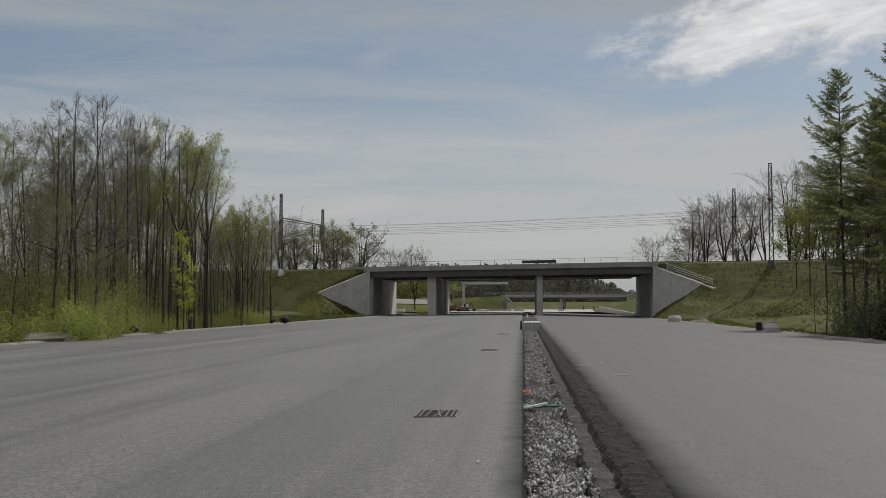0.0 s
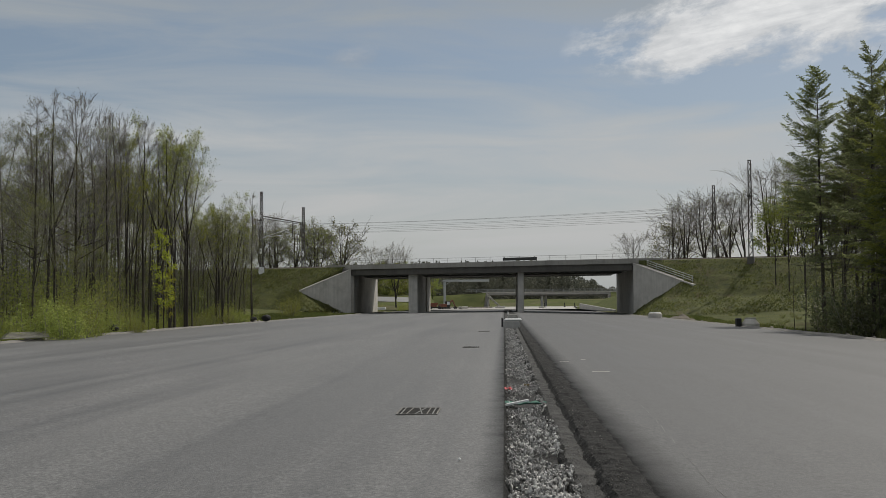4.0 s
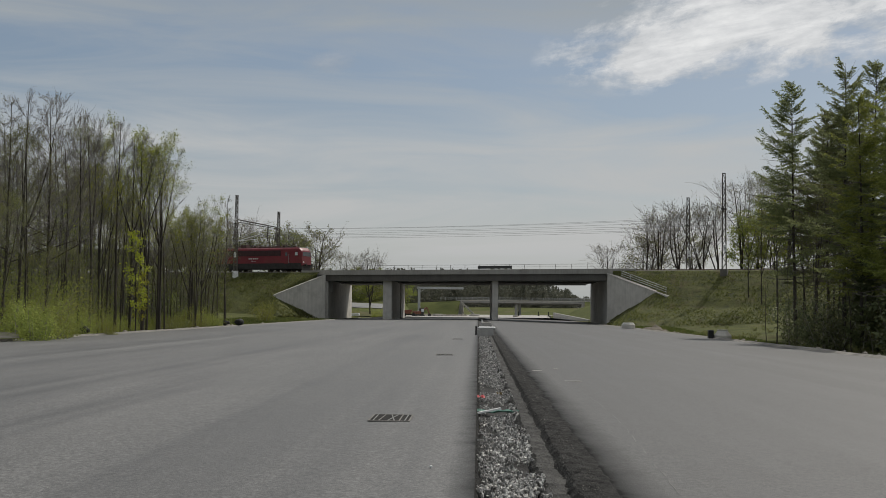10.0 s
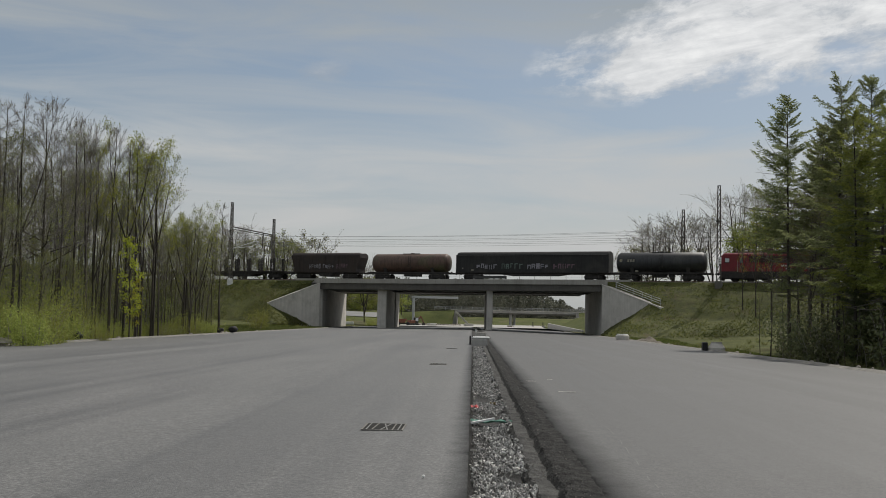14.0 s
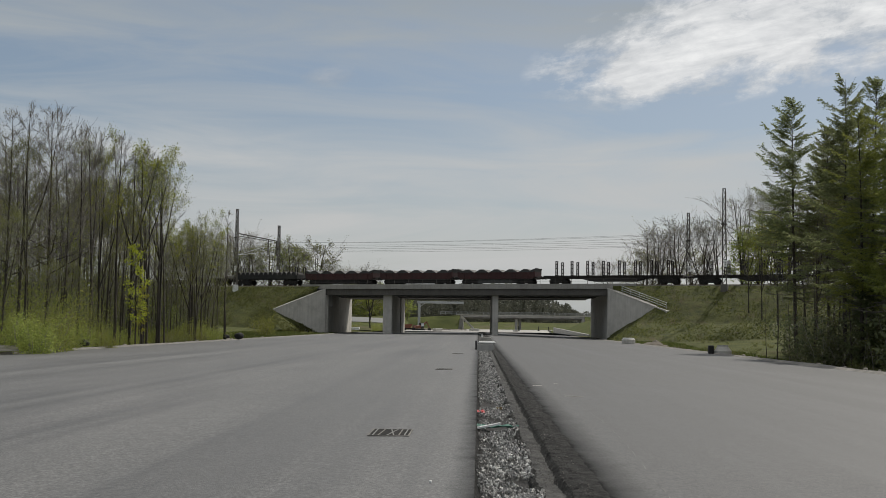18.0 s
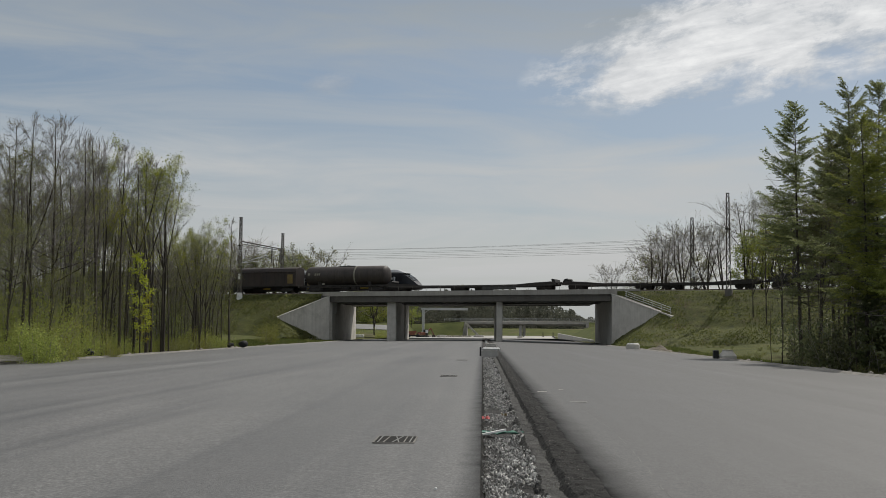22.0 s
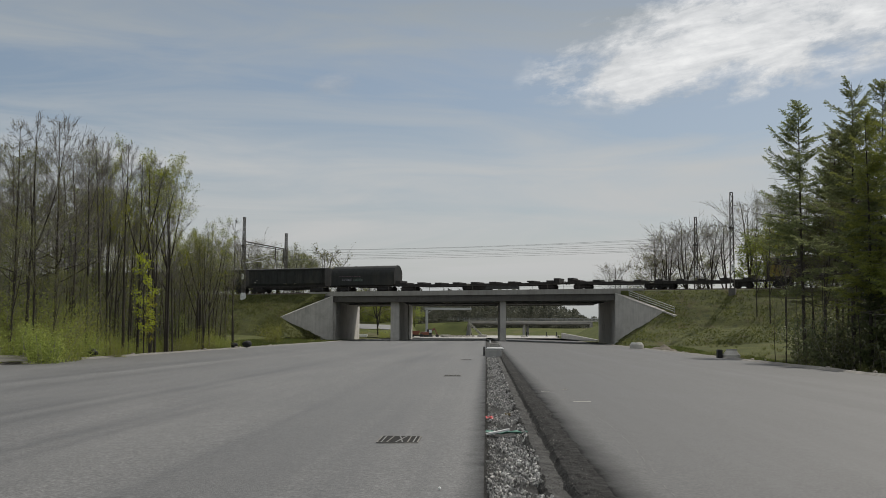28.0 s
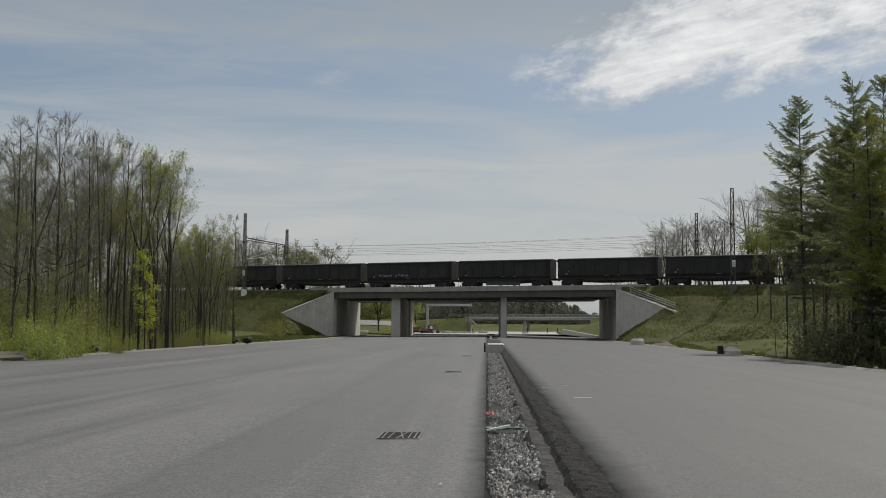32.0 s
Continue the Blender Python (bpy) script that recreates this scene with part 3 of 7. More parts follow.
def make_gravel():
    """Loose stones, each a rough lump; the nearest are parts of their own, the rest is joined."""
    rng = random.Random(7)
    lumps = []
    for k in range(6):
        bm = bmesh.new()
        bmesh.ops.create_icosphere(bm, subdivisions=1, radius=1.0)
        for v in bm.verts:
            v.co *= rng.uniform(0.4, 1.3)
        bm.transform(Matrix.Diagonal((1.0, rng.uniform(0.5, 0.85), rng.uniform(0.3, 0.6), 1)))
        me = bpy.data.meshes.new("stone")
        bm.to_mesh(me)
        bm.free()
        me.materials.append(M["stone"])
        lumps.append(me)
    root = tagged(empty("gravel"), "pale crushed stones heaped in the median trench", "gravel", kind="stuff")
    verts, faces, near = [], [], 0
    base = [[np.array([v.co[:] for v in me.vertices]), [tuple(p.vertices) for p in me.polygons]] for me in lumps]
    for k in range(14000):
        u = rng.random()
        y = 8.2 + 58.0 * u ** 1.9
        x = 0.02 + 0.55 * rng.random() + 0.07 * noise.noise(Vector((y * 1.7, 0, 0)))
        if noise.noise(Vector((x * 2.5, y * 0.9, 9.0))) + 0.25 * noise.noise(Vector((x * 7, y * 4, 5.0))) < (-0.12 if not 14.5 < y < 17.5 else 0.12):
            continue
        z = -0.12 + 0.06 * noise.noise(Vector((x * 4, y * 1.1, 2.0))) + rng.uniform(0, 0.07)
        z = max(z, -0.075 + rng.uniform(0, 0.03)) if x > 0.52 else z
        r = rng.uniform(0.008, 0.031) * (1.0 + 0.25 * (y > 25))
        m = pose(x, y, z, rng.uniform(0, 360), rng.uniform(0, 360), rng.uniform(0, 360)) @ Matrix.Diagonal((r, r, r, 1))
        j = rng.randrange(6)
        if y < 12.2 and r > 0.022 and near < 300:
            shared("stone", lumps[j], root, m)
            near += 1
        else:
            o = len(verts)
            mm = np.array(m)
            verts += [tuple(v) for v in base[j][0] @ mm[:3, :3].T + mm[:3, 3]]
            faces += [tuple(i + o for i in f) for f in base[j][1]]
    tagged(from_arrays("loose_gravel", verts, faces, M["stone"], root), kind="stuff")


# ---- railway embankment ----
def make_bank():
    for name, s_list, label in (
            ("embankment_left", steps((-820, -160, 33), (-160, -60, 50), (-60, -26.2, 70)), "grassy railway embankment running into the wood"),
            ("embankment_right", steps((21.9, 60, 78), (60, 160, 50), (160, 720, 28)), "grassy railway embankment with a mown slope")):
        ys = steps((-31, -17, 14), (-17, -9, 18), (-9, -3.5, 22), (-3.5, 26.5, 8), (26.5, 40, 8))

        def f(s, y):
            p = track_at(s, y)
            rough = 0.16 * noise.noise(Vector((s * 0.35, y * 0.35, 1.0))) + 0.07 * noise.noise(Vector((s * 1.3, y * 1.3, 3.0)))
            z = bank_z(s, y) + (rough if -y > 3.8 else 0.0)
            g = ground_z(p.x, p.y)
            return max(z, g - 0.15 if z < g else z)
        left = "left" in name
        end = s_list[-1] if left else s_list[0]

        def skewed(s, y):
            """Behind the front the bank's end runs along the road, not square to the track."""
            reach = max(0.0, 1 - abs(s - end) / 34.0)
            return s - (0.43 if left else 0.38) * max(0.0, y + 3.5) * reach
        verts = [(skewed(s, y), y, f(s, y)) for y in ys for s in s_list]
        nx = len(s_list)
        faces = [(j * nx + i, j * nx + i + 1, (j + 1) * nx + i + 1, (j + 1) * nx + i) for j in range(len(ys) - 1) for i in range(nx - 1)]
        ob = tagged(from_arrays(name, verts, faces, M["grass"], smooth=True), label, "embankment", kind="structure")
        ob.matrix_basis = TRACK
        # the grass on the slope, thousands of tufts
        rng = np.random.RandomState(5)
        lo, hi = (-75, -25.2) if "left" in name else (21.4, 75)
        count = 34000
        s, y = rng.uniform(lo, hi, count), rng.uniform(-16.5 if left else -29, -3.7, count)
        zz = np.array([f(a, b) for a, b in zip(s, y)])
        gz = np.array([ground_z(*track_at(a, b)[:2]) for a, b in zip(s, y)])
        keep = zz > gz + 0.05
        dens = np.array([noise.noise(Vector((a * 0.22, b * 0.22, 8.0))) for a, b in zip(s, y)])
        keep &= dens + rng.uniform(-0.35, 0.35, count) > -0.25
        s, y, zz, dens = s[keep], y[keep], zz[keep], dens[keep]
        k = len(s)
        a = rng.uniform(0, 2 * np.pi, k)
        w, h = rng.uniform(0.04, 0.15, k), rng.uniform(0.04, 0.2, k) * (1 + 0.7 * dens)
        lean = rng.uniform(-0.15, 0.15, (k, 2))
        v = np.stack([np.stack([s - w * np.cos(a), y - w * np.sin(a), zz - 0.03], 1), np.stack([s + w * np.cos(a), y + w * np.sin(a), zz - 0.03], 1),
                      np.stack([s + lean[:, 0] + 0.4 * w, y + lean[:, 1], zz + h], 1)], 1).reshape(-1, 3)
        fa = np.arange(3 * k).reshape(-1, 3)
        g = from_arrays("slope_grass", v, fa, M["blade"])
        g.matrix_basis = TRACK
        tagged(g, "rough spring grass on the railway slope", "grass", kind="stuff")


make_bank()


# ---- the railway bridge ----
def make_bridge():
    root = tagged(empty("railway_bridge", TRACK), "skew concrete railway bridge with two wall piers", "bridge", kind="structure")
    s0, s1 = -29.4, 25.2
    # deck: kerb beam, plate girder and slab; a second deck close behind
    def skew(bm):
        for v in bm.verts:
            v.co.x -= 0.42 * (v.co.y + 3.5)
        return bm

    for k, (ya, yb) in enumerate(((-3.5, 11.0), (12.0, 25.5))):
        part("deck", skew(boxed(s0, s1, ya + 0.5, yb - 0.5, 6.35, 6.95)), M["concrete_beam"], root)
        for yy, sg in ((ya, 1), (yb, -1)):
            # shade on the beam is painted by its darker concrete
            part("girder", skew(prismed([(yy + 0.30 * sg, 6.80), (yy + 0.42 * sg, 5.80), (yy + 1.5 * sg, 5.80), (yy + 1.5 * sg, 6.80)], 0, -25.0, 21.0)), M["concrete_dark"], root, "weathered edge beam, its colour darkened for shade")
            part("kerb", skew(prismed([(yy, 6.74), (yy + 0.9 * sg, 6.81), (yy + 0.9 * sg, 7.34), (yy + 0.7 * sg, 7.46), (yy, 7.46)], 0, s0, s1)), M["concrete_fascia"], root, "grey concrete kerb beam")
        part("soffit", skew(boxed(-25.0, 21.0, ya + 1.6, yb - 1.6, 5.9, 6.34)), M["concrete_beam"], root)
    # the nearer beam's expansion joints, shallow bands
    for s in range(-24, 24, 8):
        part("joint", boxed(s - 0.03, s + 0.03, -3.515, -3.40, 6.76, 7.44), M["concrete_beam"], root)
    # railing on the kerb: posts and three rails, with a solid plate in the middle
    for y in (-3.25,):
        rail = part("railing", bar(barred((s0, y, 8.16), (s1, y, 8.16), 0.02), (s0, y, 7.82), (s1, y, 7.82), 0.008), M["mast_steel"], root, "thin dark steel railing")
        for s in np.linspace(s0, s1, 24):
            part("post", boxed(s - 0.02, s + 0.02, y - 0.03, y + 0.03, 7.44, 8.15), M["mast_steel"], rail)
    rail = part("panel", boxed(1.2, 6.6, -3.30, -3.26, 7.56, 8.0), M["cover_grey"], root, "grey sheet panel on the railing")
    # piers and abutments stand along the road, so they are built in the world's directions
    back = TRACK.inverted()

    def wall_piece(name, x0, x1, y0, y1, z0, z1, mat, label="", bevel=0.06):
        bm = boxed(x0, x1, y0, y1, z0, z1, bevel=bevel)
        bm.transform(back)
        return part(name, bm, mat, root, label)
    wall_piece("pier", -14.9, -13.5, 168.6, 186.5, -0.6, 6.0, M["concrete_new"], "tall grey wall pier")
    wall_piece("pier", -14.9, -13.4, 188.0, 196.8, -0.8, 6.0, M["concrete_new"], "tall grey wall pier")
    wall_piece("pier", 2.0, 2.9, 161.6, 179.5, -0.6, 6.0, M["concrete_new"], "tall grey wall pier")
    wall_piece("pier", 2.0, 2.9, 181.0, 193.0, -0.8, 6.0, M["concrete_new"], "tall grey wall pier")
    for x0, x1, front, rear in ((-27.5, -24.0, 172.3, 204.8), (18.3, 22.5, 154.8, 186.0)):
        turn = 0.75 if x0 > 0 else 0.0
        bm = prismed([(x0, front), (x1, front), (x1 + turn, rear), (x0 + turn, rear)], 2, -0.9, 6.3)
        bm.transform(back)
        part("abutment", bm, M["concrete_new"], root, "plain concrete abutment wall")
    # fillers behind the abutments that carry the deck ends
    part("bank_seat", boxed(-29.4, -25.3, -3.3, -0.5, 4.0, 6.62), M["concrete"], root)
    part("bank_seat", boxed(21.4, 25.2, -3.3, -0.5, 4.0, 6.62), M["concrete"], root)
    # splayed wing walls whose tops follow the slope, each with a coping
    for (a, b), sign in ((WING_L, -1), (WING_R, 1)):
        d = Vector((b[0] - a[0], b[1] - a[1], 0))
        u = d.normalized()
        nrm = Vector((-u.y, u.x, 0)) * (1 if Vector((-u.y, u.x, 0)).y > 0 else -1)
        p0, p1 = Vector((a[0], a[1], 0)), Vector((b[0], b[1], 0))
        tip = CREST - (-b[1] - 3.6) / 1.65

        def plate(name, prof, t0, t1, mat, label):
            bm = bmesh.new()
            f = [bm.verts.new(p0 + u * (k * d.length) + nrm * t0 + Vector((0, 0, z))) for k, z in prof]
            g = [bm.verts.new(p0 + u * (k * d.length) + nrm * t1 + Vector((0, 0, z))) for k, z in prof]
            bm.faces.new(f), bm.faces.new(g[::-1])
            for i in range(len(prof)):
                bm.faces.new((f[i], g[i], g[(i + 1) % len(prof)], f[(i + 1) % len(prof)]))
            bmesh.ops.recalc_face_normals(bm, faces=bm.faces[:])
            return part(name, bm, mat, root, label)
        plate("wing_wall", [(0, -1.0), (1, -1.0), (1, tip + 0.12), (0, 6.66)], 0.0, 1.0, M["concrete_new"], "light grey splayed wing wall")
        plate("coping", [(0, 6.662), (1, tip + 0.122), (1, tip + 0.26), (0, 6.80)], -0.06, 1.05, M["concrete_new"], "pale coping strip")
    # three handrails and their posts on the far wing's coping
    (a, b) = WING_R
    tip = CREST - (-b[1] - 3.6) / 1.65

    def on_wing(k, lift):
        return Vector((a[0] + (b[0] - a[0]) * k + 0.2, a[1] + (b[1] - a[1]) * k + 0.5, 6.80 + (tip + 0.26 - 6.80) * k + lift))
    for lift in (0.35, 0.65, 0.95):
        r = part("handrail", barred(on_wing(0.2, lift), on_wing(0.97, lift), 0.04), M["galvanised"], root, "sloping galvanised handrail")
    for k in range(6):
        u = 0.22 + 0.74 * k / 5
        part("post", barred(on_wing(u, -0.1), on_wing(u, 0.95), 0.032), M["galvanised"], r)
    return root


make_bridge()


def make_tracks():
    ys = (0.0, 4.4)
    bed = bmesh.new()
    prism(bed, [(-2.55, 6.96), (-1.75, 7.28), (6.1, 7.28), (7.2, 6.96)], 0, -820, 720)
    ob = part("ballast_bed", bed, M["ballast"])
    ob.matrix_basis = TRACK
    tagged(ob, "dark stone ballast bed under two tracks", "ballast", kind="structure")
    for y in ys:
        t = tagged(empty("railway_track", TRACK), "rusty steel rails on concrete sleepers in ballast", "track", kind="structure")
        for g in (-0.7525, 0.7525):
            part("rail", prismed([(y + g - 0.07, RAIL - 0.172), (y + g + 0.07, RAIL - 0.172), (y + g + 0.012, RAIL - 0.13), (y + g + 0.035, RAIL - 0.04), (y + g + 0.035, RAIL), (y + g - 0.035, RAIL), (y + g - 0.035, RAIL - 0.04), (y + g - 0.012, RAIL - 0.13)], 0, -820, 720), M["rail_steel"], t)
        bm = bmesh.new()
        box(bm, -0.13, 0.13, -1.3, 1.3, 0, 0.2)
        me = bpy.data.meshes.new("sleeper")
        bm.to_mesh(me)
        bm.free()
        me.materials.append(M["concrete"])
        for k in range(96):
            shared("sleeper", me, t, pose(-33 + k * 0.65, y, RAIL - 0.375))


make_tracks()


# ---- things beside and on the railway ----
def lattice_mast(s, y, top, foot, label):
    """A steel lattice mast: four corner angles with zigzag bracing, on a pale concrete foot."""
    r = tagged(empty("catenary_mast", TRACK @ pose(s, y, 0)), label, "mast", "masts of the railway")
    base = 7.3
    h = top - base
    w0, w1 = 0.27, 0.16
    for sx in (-1, 1):
        for sy in (-1, 1):
            part("corner_angle", barred((sx * w0, sy * w0 * 0.7, base), (sx * w1, sy * w1 * 0.7, top), 0.055, 4), M["mast_steel"], r)
    n = 16
    for face in range(4):
        for k in range(n):
            bm = bmesh.new()
            a, b = k / n, (k + 1) / n
            wa, wb = w0 + (w1 - w0) * a, w0 + (w1 - w0) * b
            sg = 1 if k % 2 else -1
            if face < 2:
                f = 1 if face else -1
                bar(bm, (sg * wa, f * wa * 0.7, base + h * a), (-sg * wb, f * wb * 0.7, base + h * b), 0.03, 4)
            else:
                f = 1 if face == 3 else -1
                bar(bm, (f * wa, sg * wa * 0.7, base + h * a), (f * wb, -sg * wb * 0.7, base + h * b), 0.03, 4)
            part("brace", bm, M["mast_steel"], r)
    part("cap", boxed(-0.22, 0.22, -0.18, 0.18, top - 0.02, top + 0.08), M["mast_steel"], r)
    part("collar", boxed(-0.36, 0.36, -0.3, 0.3, base + h * 0.62, base + h * 0.62 + 0.2), M["mast_steel"], r)
    if foot:
        part("foundation", lathe(bmesh.new(), [(0.62, 6.2), (0.55, 7.1), (0.42, 7.42)], 4, "z"), M["white_paint"], r, "pale tapered concrete foot")
    else:
        part("foundation", boxed(-0.45, 0.45, -0.45, 0.45, 5.9, 7.3, bevel=0.05), M["concrete_dark"], r)
    part("plate", boxed(-0.02, 0.42, -0.5, -0.46, 9.6, 10.5, bevel=0.02), M["white_paint"], r, "small white number plate with dark bars")
    for z in (9.9, 10.1):
        part("stroke", boxed(0.12, 0.28, -0.506, -0.5, z, z + 0.09), M["rubber"], r)
    return r


def make_masts():
    a = lattice_mast(-41.4, -4.6, 19.8, True, "dark steel lattice mast with a long bracket arm")
    b = lattice_mast(-41.6, 8.2, 18.2, False, "dark steel lattice mast behind the tracks")
    lattice_mast(37.5, -4.6, 20.1, False, "tall dark lattice mast on the slope's crest")
    lattice_mast(30.0, 8.2, 18.3, False, "dark steel lattice mast behind the tracks")
    lattice_mast(-110.0, -4.6, 19.5, True, "dark steel lattice mast among trees")
    lattice_mast(100.0, -4.6, 19.8, False, "dark steel lattice mast among trees")
    # bracket arm over both tracks with droppers and cantilevers
    bm = bmesh.new()
    bar(bm, (0, 0.2, 15.9), (3.5, 6.8, 15.0), 0.10, 6)
    bar(bm, (0, 0.2, 15.5), (3.5, 6.8, 14.75), 0.06, 5)
    part("bracket_arm", bm, M["mast_steel"], a)
    for k, (x, y) in enumerate(((2.7, 5.2), (3.4, 6.6))):
        part("dropper", boxed(x - 0.07, x + 0.07, y - 0.07, y + 0.07, 12.6, 15.1), M["mast_steel"], a)
    part("cantilever", bar(barred((0.3, 0, 12.3), (2.2, 4.2, 13.8), 0.05), (0.3, 0, 12.3), (1.4, 4.2, 12.9), 0.04), M["galvanised"], a, "pale steel cantilever tube")
    part("cantilever", bar(barred((0.0, -0.2, 13.2), (-1.6, -3.6, 14.2), 0.05), (0.0, -0.2, 12.4), (-1.6, -3.6, 13.1), 0.04), M["mast_steel"], b)
    wires = tagged(empty("overhead_line", TRACK), "thin grey overhead wires along the railway", "wire", kind="structure")
    for y, z, sag in ((0.0, 14.75, 0.5), (0.0, 13.55, 0.0), (4.4, 14.6, 0.5), (4.4, 13.3, 0.0), (8.8, 15.3, 0.4), (9.4, 14.3, 0.4), (9.4, 13.75, 0.4)):
        bm = bmesh.new()
        posts = (-820, -260, -185, -110, -41, 34, 100, 170, 240, 720)
        for p, q in zip(posts, posts[1:]):
            n = 6 if q - p < 120 else 2
            for k in range(n):
                u, v = k / n, (k + 1) / n
                bar(bm, (p + (q - p) * u, y, z - sag * 4 * u * (1 - u)), (p + (q - p) * v, y, z - sag * 4 * v * (1 - v)), 0.014, 4)
        part("wire", bm, M["wire"], wires)


make_masts()


# ---- things on and beside the road ----
def make_grates():
    def grate(x, y):
        r = tagged(empty("drain_grate", pose(x, y, road_z(x, y) + 0.002)), "dark cast-iron drain grate set in the asphalt", "drain", "drain grates")
        # no hole is cut: a flat dark sheet stands in for the open pit
        part("pit", boxed(-0.25, 0.25, -0.40, 0.40, 0.0, 0.009), M["dark_hole"], r)
        bm = bmesh.new()
        for x0, x1, y0, y1 in ((-0.265, -0.245, -0.42, 0.42), (0.245, 0.265, -0.42, 0.42), (-0.245, 0.245, -0.42, -0.40), (-0.245, 0.245, 0.40, 0.42)):
            box(bm, x0, x1, y0, y1, 0.0, 0.012)
        part("frame", bm, M["grit"], r)
        for k, (a, b) in enumerate(((-0.2, -0.2), (-0.13, -0.1), (-0.02, 0.07), (0.07, -0.02), (0.13, 0.13), (0.2, 0.2))):
            bm = bmesh.new()
            prism(bm, [(a - 0.008, -0.40), (a + 0.008, -0.40), (b + 0.008, 0.40), (b - 0.008, 0.40)], 2, 0.0095, 0.013)
            bmesh.ops.recalc_face_normals(bm, faces=bm.faces[:])
            part("bar", bm, M["asphalt_far"] if k in (0, 2, 3, 5) else M["grit"], r)
        return r
    for x, y in ((-1.12, 14.15), (-1.06, 34.3), (-1.0, 53.0)):
        grate(x, y)


make_grates()


def make_road_things():
    # concrete block and the low stack behind it at the end of the open trench
    b = tagged(empty("concrete_block", pose(0.42, 62.3, 0.0)), "pale concrete shaft block lying at the trench's end", "block")
    part("body", boxed(-0.50, 0.46, -0.5, 0.5, -0.2, 0.34, bevel=0.05), M["concrete"], b)
    part("top", boxed(-0.44, 0.56, -0.52, 0.52, 0.341, 0.47, bevel=0.06), M["white_paint"], b, "bright rounded top slab")
    # thin black piece along the block's left side
    part("side_board", boxed(-0.60, -0.51, -0.3, 0.3, -0.05, 0.5), M["rubber"], b)
    k = tagged(empty("kerb_stack", pose(0.75, 96, 0.0) @ Matrix.Scale(0.6, 4)), "small stack of pale kerb stones in the median", "kerb stones")
    for i in range(3):
        part("kerb_stone", boxed(-0.9 + 0.1 * i, 0.9 - 0.15 * i, -0.3, 0.3, -0.1 + 0.22 * i, 0.115 + 0.22 * i, bevel=0.03), M["concrete_new"], k)
    part("post", barred((-0.75, 0, 0.54), (-0.75, 0, 0.95), 0.14, 8), M["white_paint"], k)

    def shaft(name, x, y, sc, dark, label):
        r = tagged(empty(name, pose(x, y, road_z(RIGHT_EDGE if x > 0 else LEFT_EDGE, y) + 0.0)), label, "shaft ring")
        prof = [(0.62, -0.25), (0.62, 0.22), (0.58, 0.26), (0.38, 0.52), (0.38, 0.60)]
        part("cone", lathe(bmesh.new(), [(a * sc, h * sc) for a, h in prof], 24), M["concrete_new"], r, smooth=False)
        part("rim", lathe(bmesh.new(), [(0.30 * sc, 0.60 * sc), (0.38 * sc, 0.601 * sc), (0.38 * sc, 0.63 * sc), (0.30 * sc, 0.63 * sc)], 24), M["concrete"], r)
        if dark:
            part("lid", boxed(-1.0, -0.66, -0.3, 0.3, -0.05, 0.6, bevel=0.05), M["rubber"], r, "black lid leaning beside it")
        return r
    shaft("manhole_shaft", 17.35, 78.0, 1.0, True, "grey concrete manhole cone with a black lid beside it")
    ring = tagged(empty("shaft_ring", pose(16.1, 117.5, road_z(RIGHT_EDGE, 117.5))), "short pale concrete shaft ring standing at the verge", "shaft ring")
    part("body", lathe(bmesh.new(), [(0.72, -0.25), (0.74, 0.1), (0.72, 0.46), (0.62, 0.56)], 24), M["concrete_new"], ring)
    part("lid", lathe(bmesh.new(), [(0.60, 0.561), (0.60, 0.62), (0.55, 0.65)], 24), M["white_paint"], ring, "pale flat lid")
    bm = bmesh.new()
    bmesh.ops.create_grid(bm, x_segments=28, y_segments=28, size=1.0)
    for v in bm.verts:
        r = v.co.length
        v.co.z = max(0.0, 1 - r) ** 0.8 * (0.75 + 0.35 * noise.noise(v.co * 2.6)) + 0.09 * noise.noise(v.co * 8) - 0.1
        v.co.x, v.co.y = v.co.x * 1.7, v.co.y * 1.3
    heap = part("earth_heap", bm, M["soil"], smooth=True)
    heap.location = (18.1, 113.0, ground_z(18.1, 113.0))
    tagged(heap, "small heap of brown earth at the foot of the slope", "earth heap")
    # stones and litter by the verge
    rng = random.Random(9)

    def stone_thing(x, y, z, r, mat, name="boulder", label="grey field stone lying on the verge"):
        bm = bmesh.new()
        bmesh.ops.create_icosphere(bm, subdivisions=2, radius=r)
        for v in bm.verts:
            v.co *= 1 + 0.22 * noise.noise(v.co * (1.6 / r) + Vector((x, y, 0)))
            v.co.z *= 0.72
        ob = part(name, bm, mat)
        ob.location = (x, y, z)
        tagged(ob, label, "stone")
    stone_thing(LEFT_EDGE - 0.1, 98.0, 0.1, 0.42, M["rubber"], "bin_lid", "black round plastic pipe end lying on the verge")
    stone_thing(LEFT_EDGE - 0.9, 96.5, 0.0, 0.32, M["gravel_bed"])
    for k in range(26):
        y = rng.uniform(48, 130)
        side = rng.random() < 0.5
        stone_thing((LEFT_EDGE - 0.6 if side else RIGHT_EDGE + 0.7) + rng.uniform(-0.3, 0.4), y, road_z(LEFT_EDGE if side else RIGHT_EDGE, y) + 0.06, rng.uniform(0.06, 0.16), M["rubble"])
    stone_thing(-22.5, 61.5, 0.05, 0.3, M["rubber"], "boulder", "dark stone at the wood's edge")
    # branches and planks at the left verge
    p = tagged(empty("timber_pile", pose(-22.0, 48.5, -0.1, 0, 0, 70)), "weathered boards and branches lying on the verge", "boards")
    for k in range(5):
        part("board", boxed(-1.6 + 0.3 * k, 1.2 + 0.2 * k, -0.5 + 0.22 * k, -0.32 + 0.22 * k, 0.05 * k, 0.05 * k + 0.045), M["plank"], p)
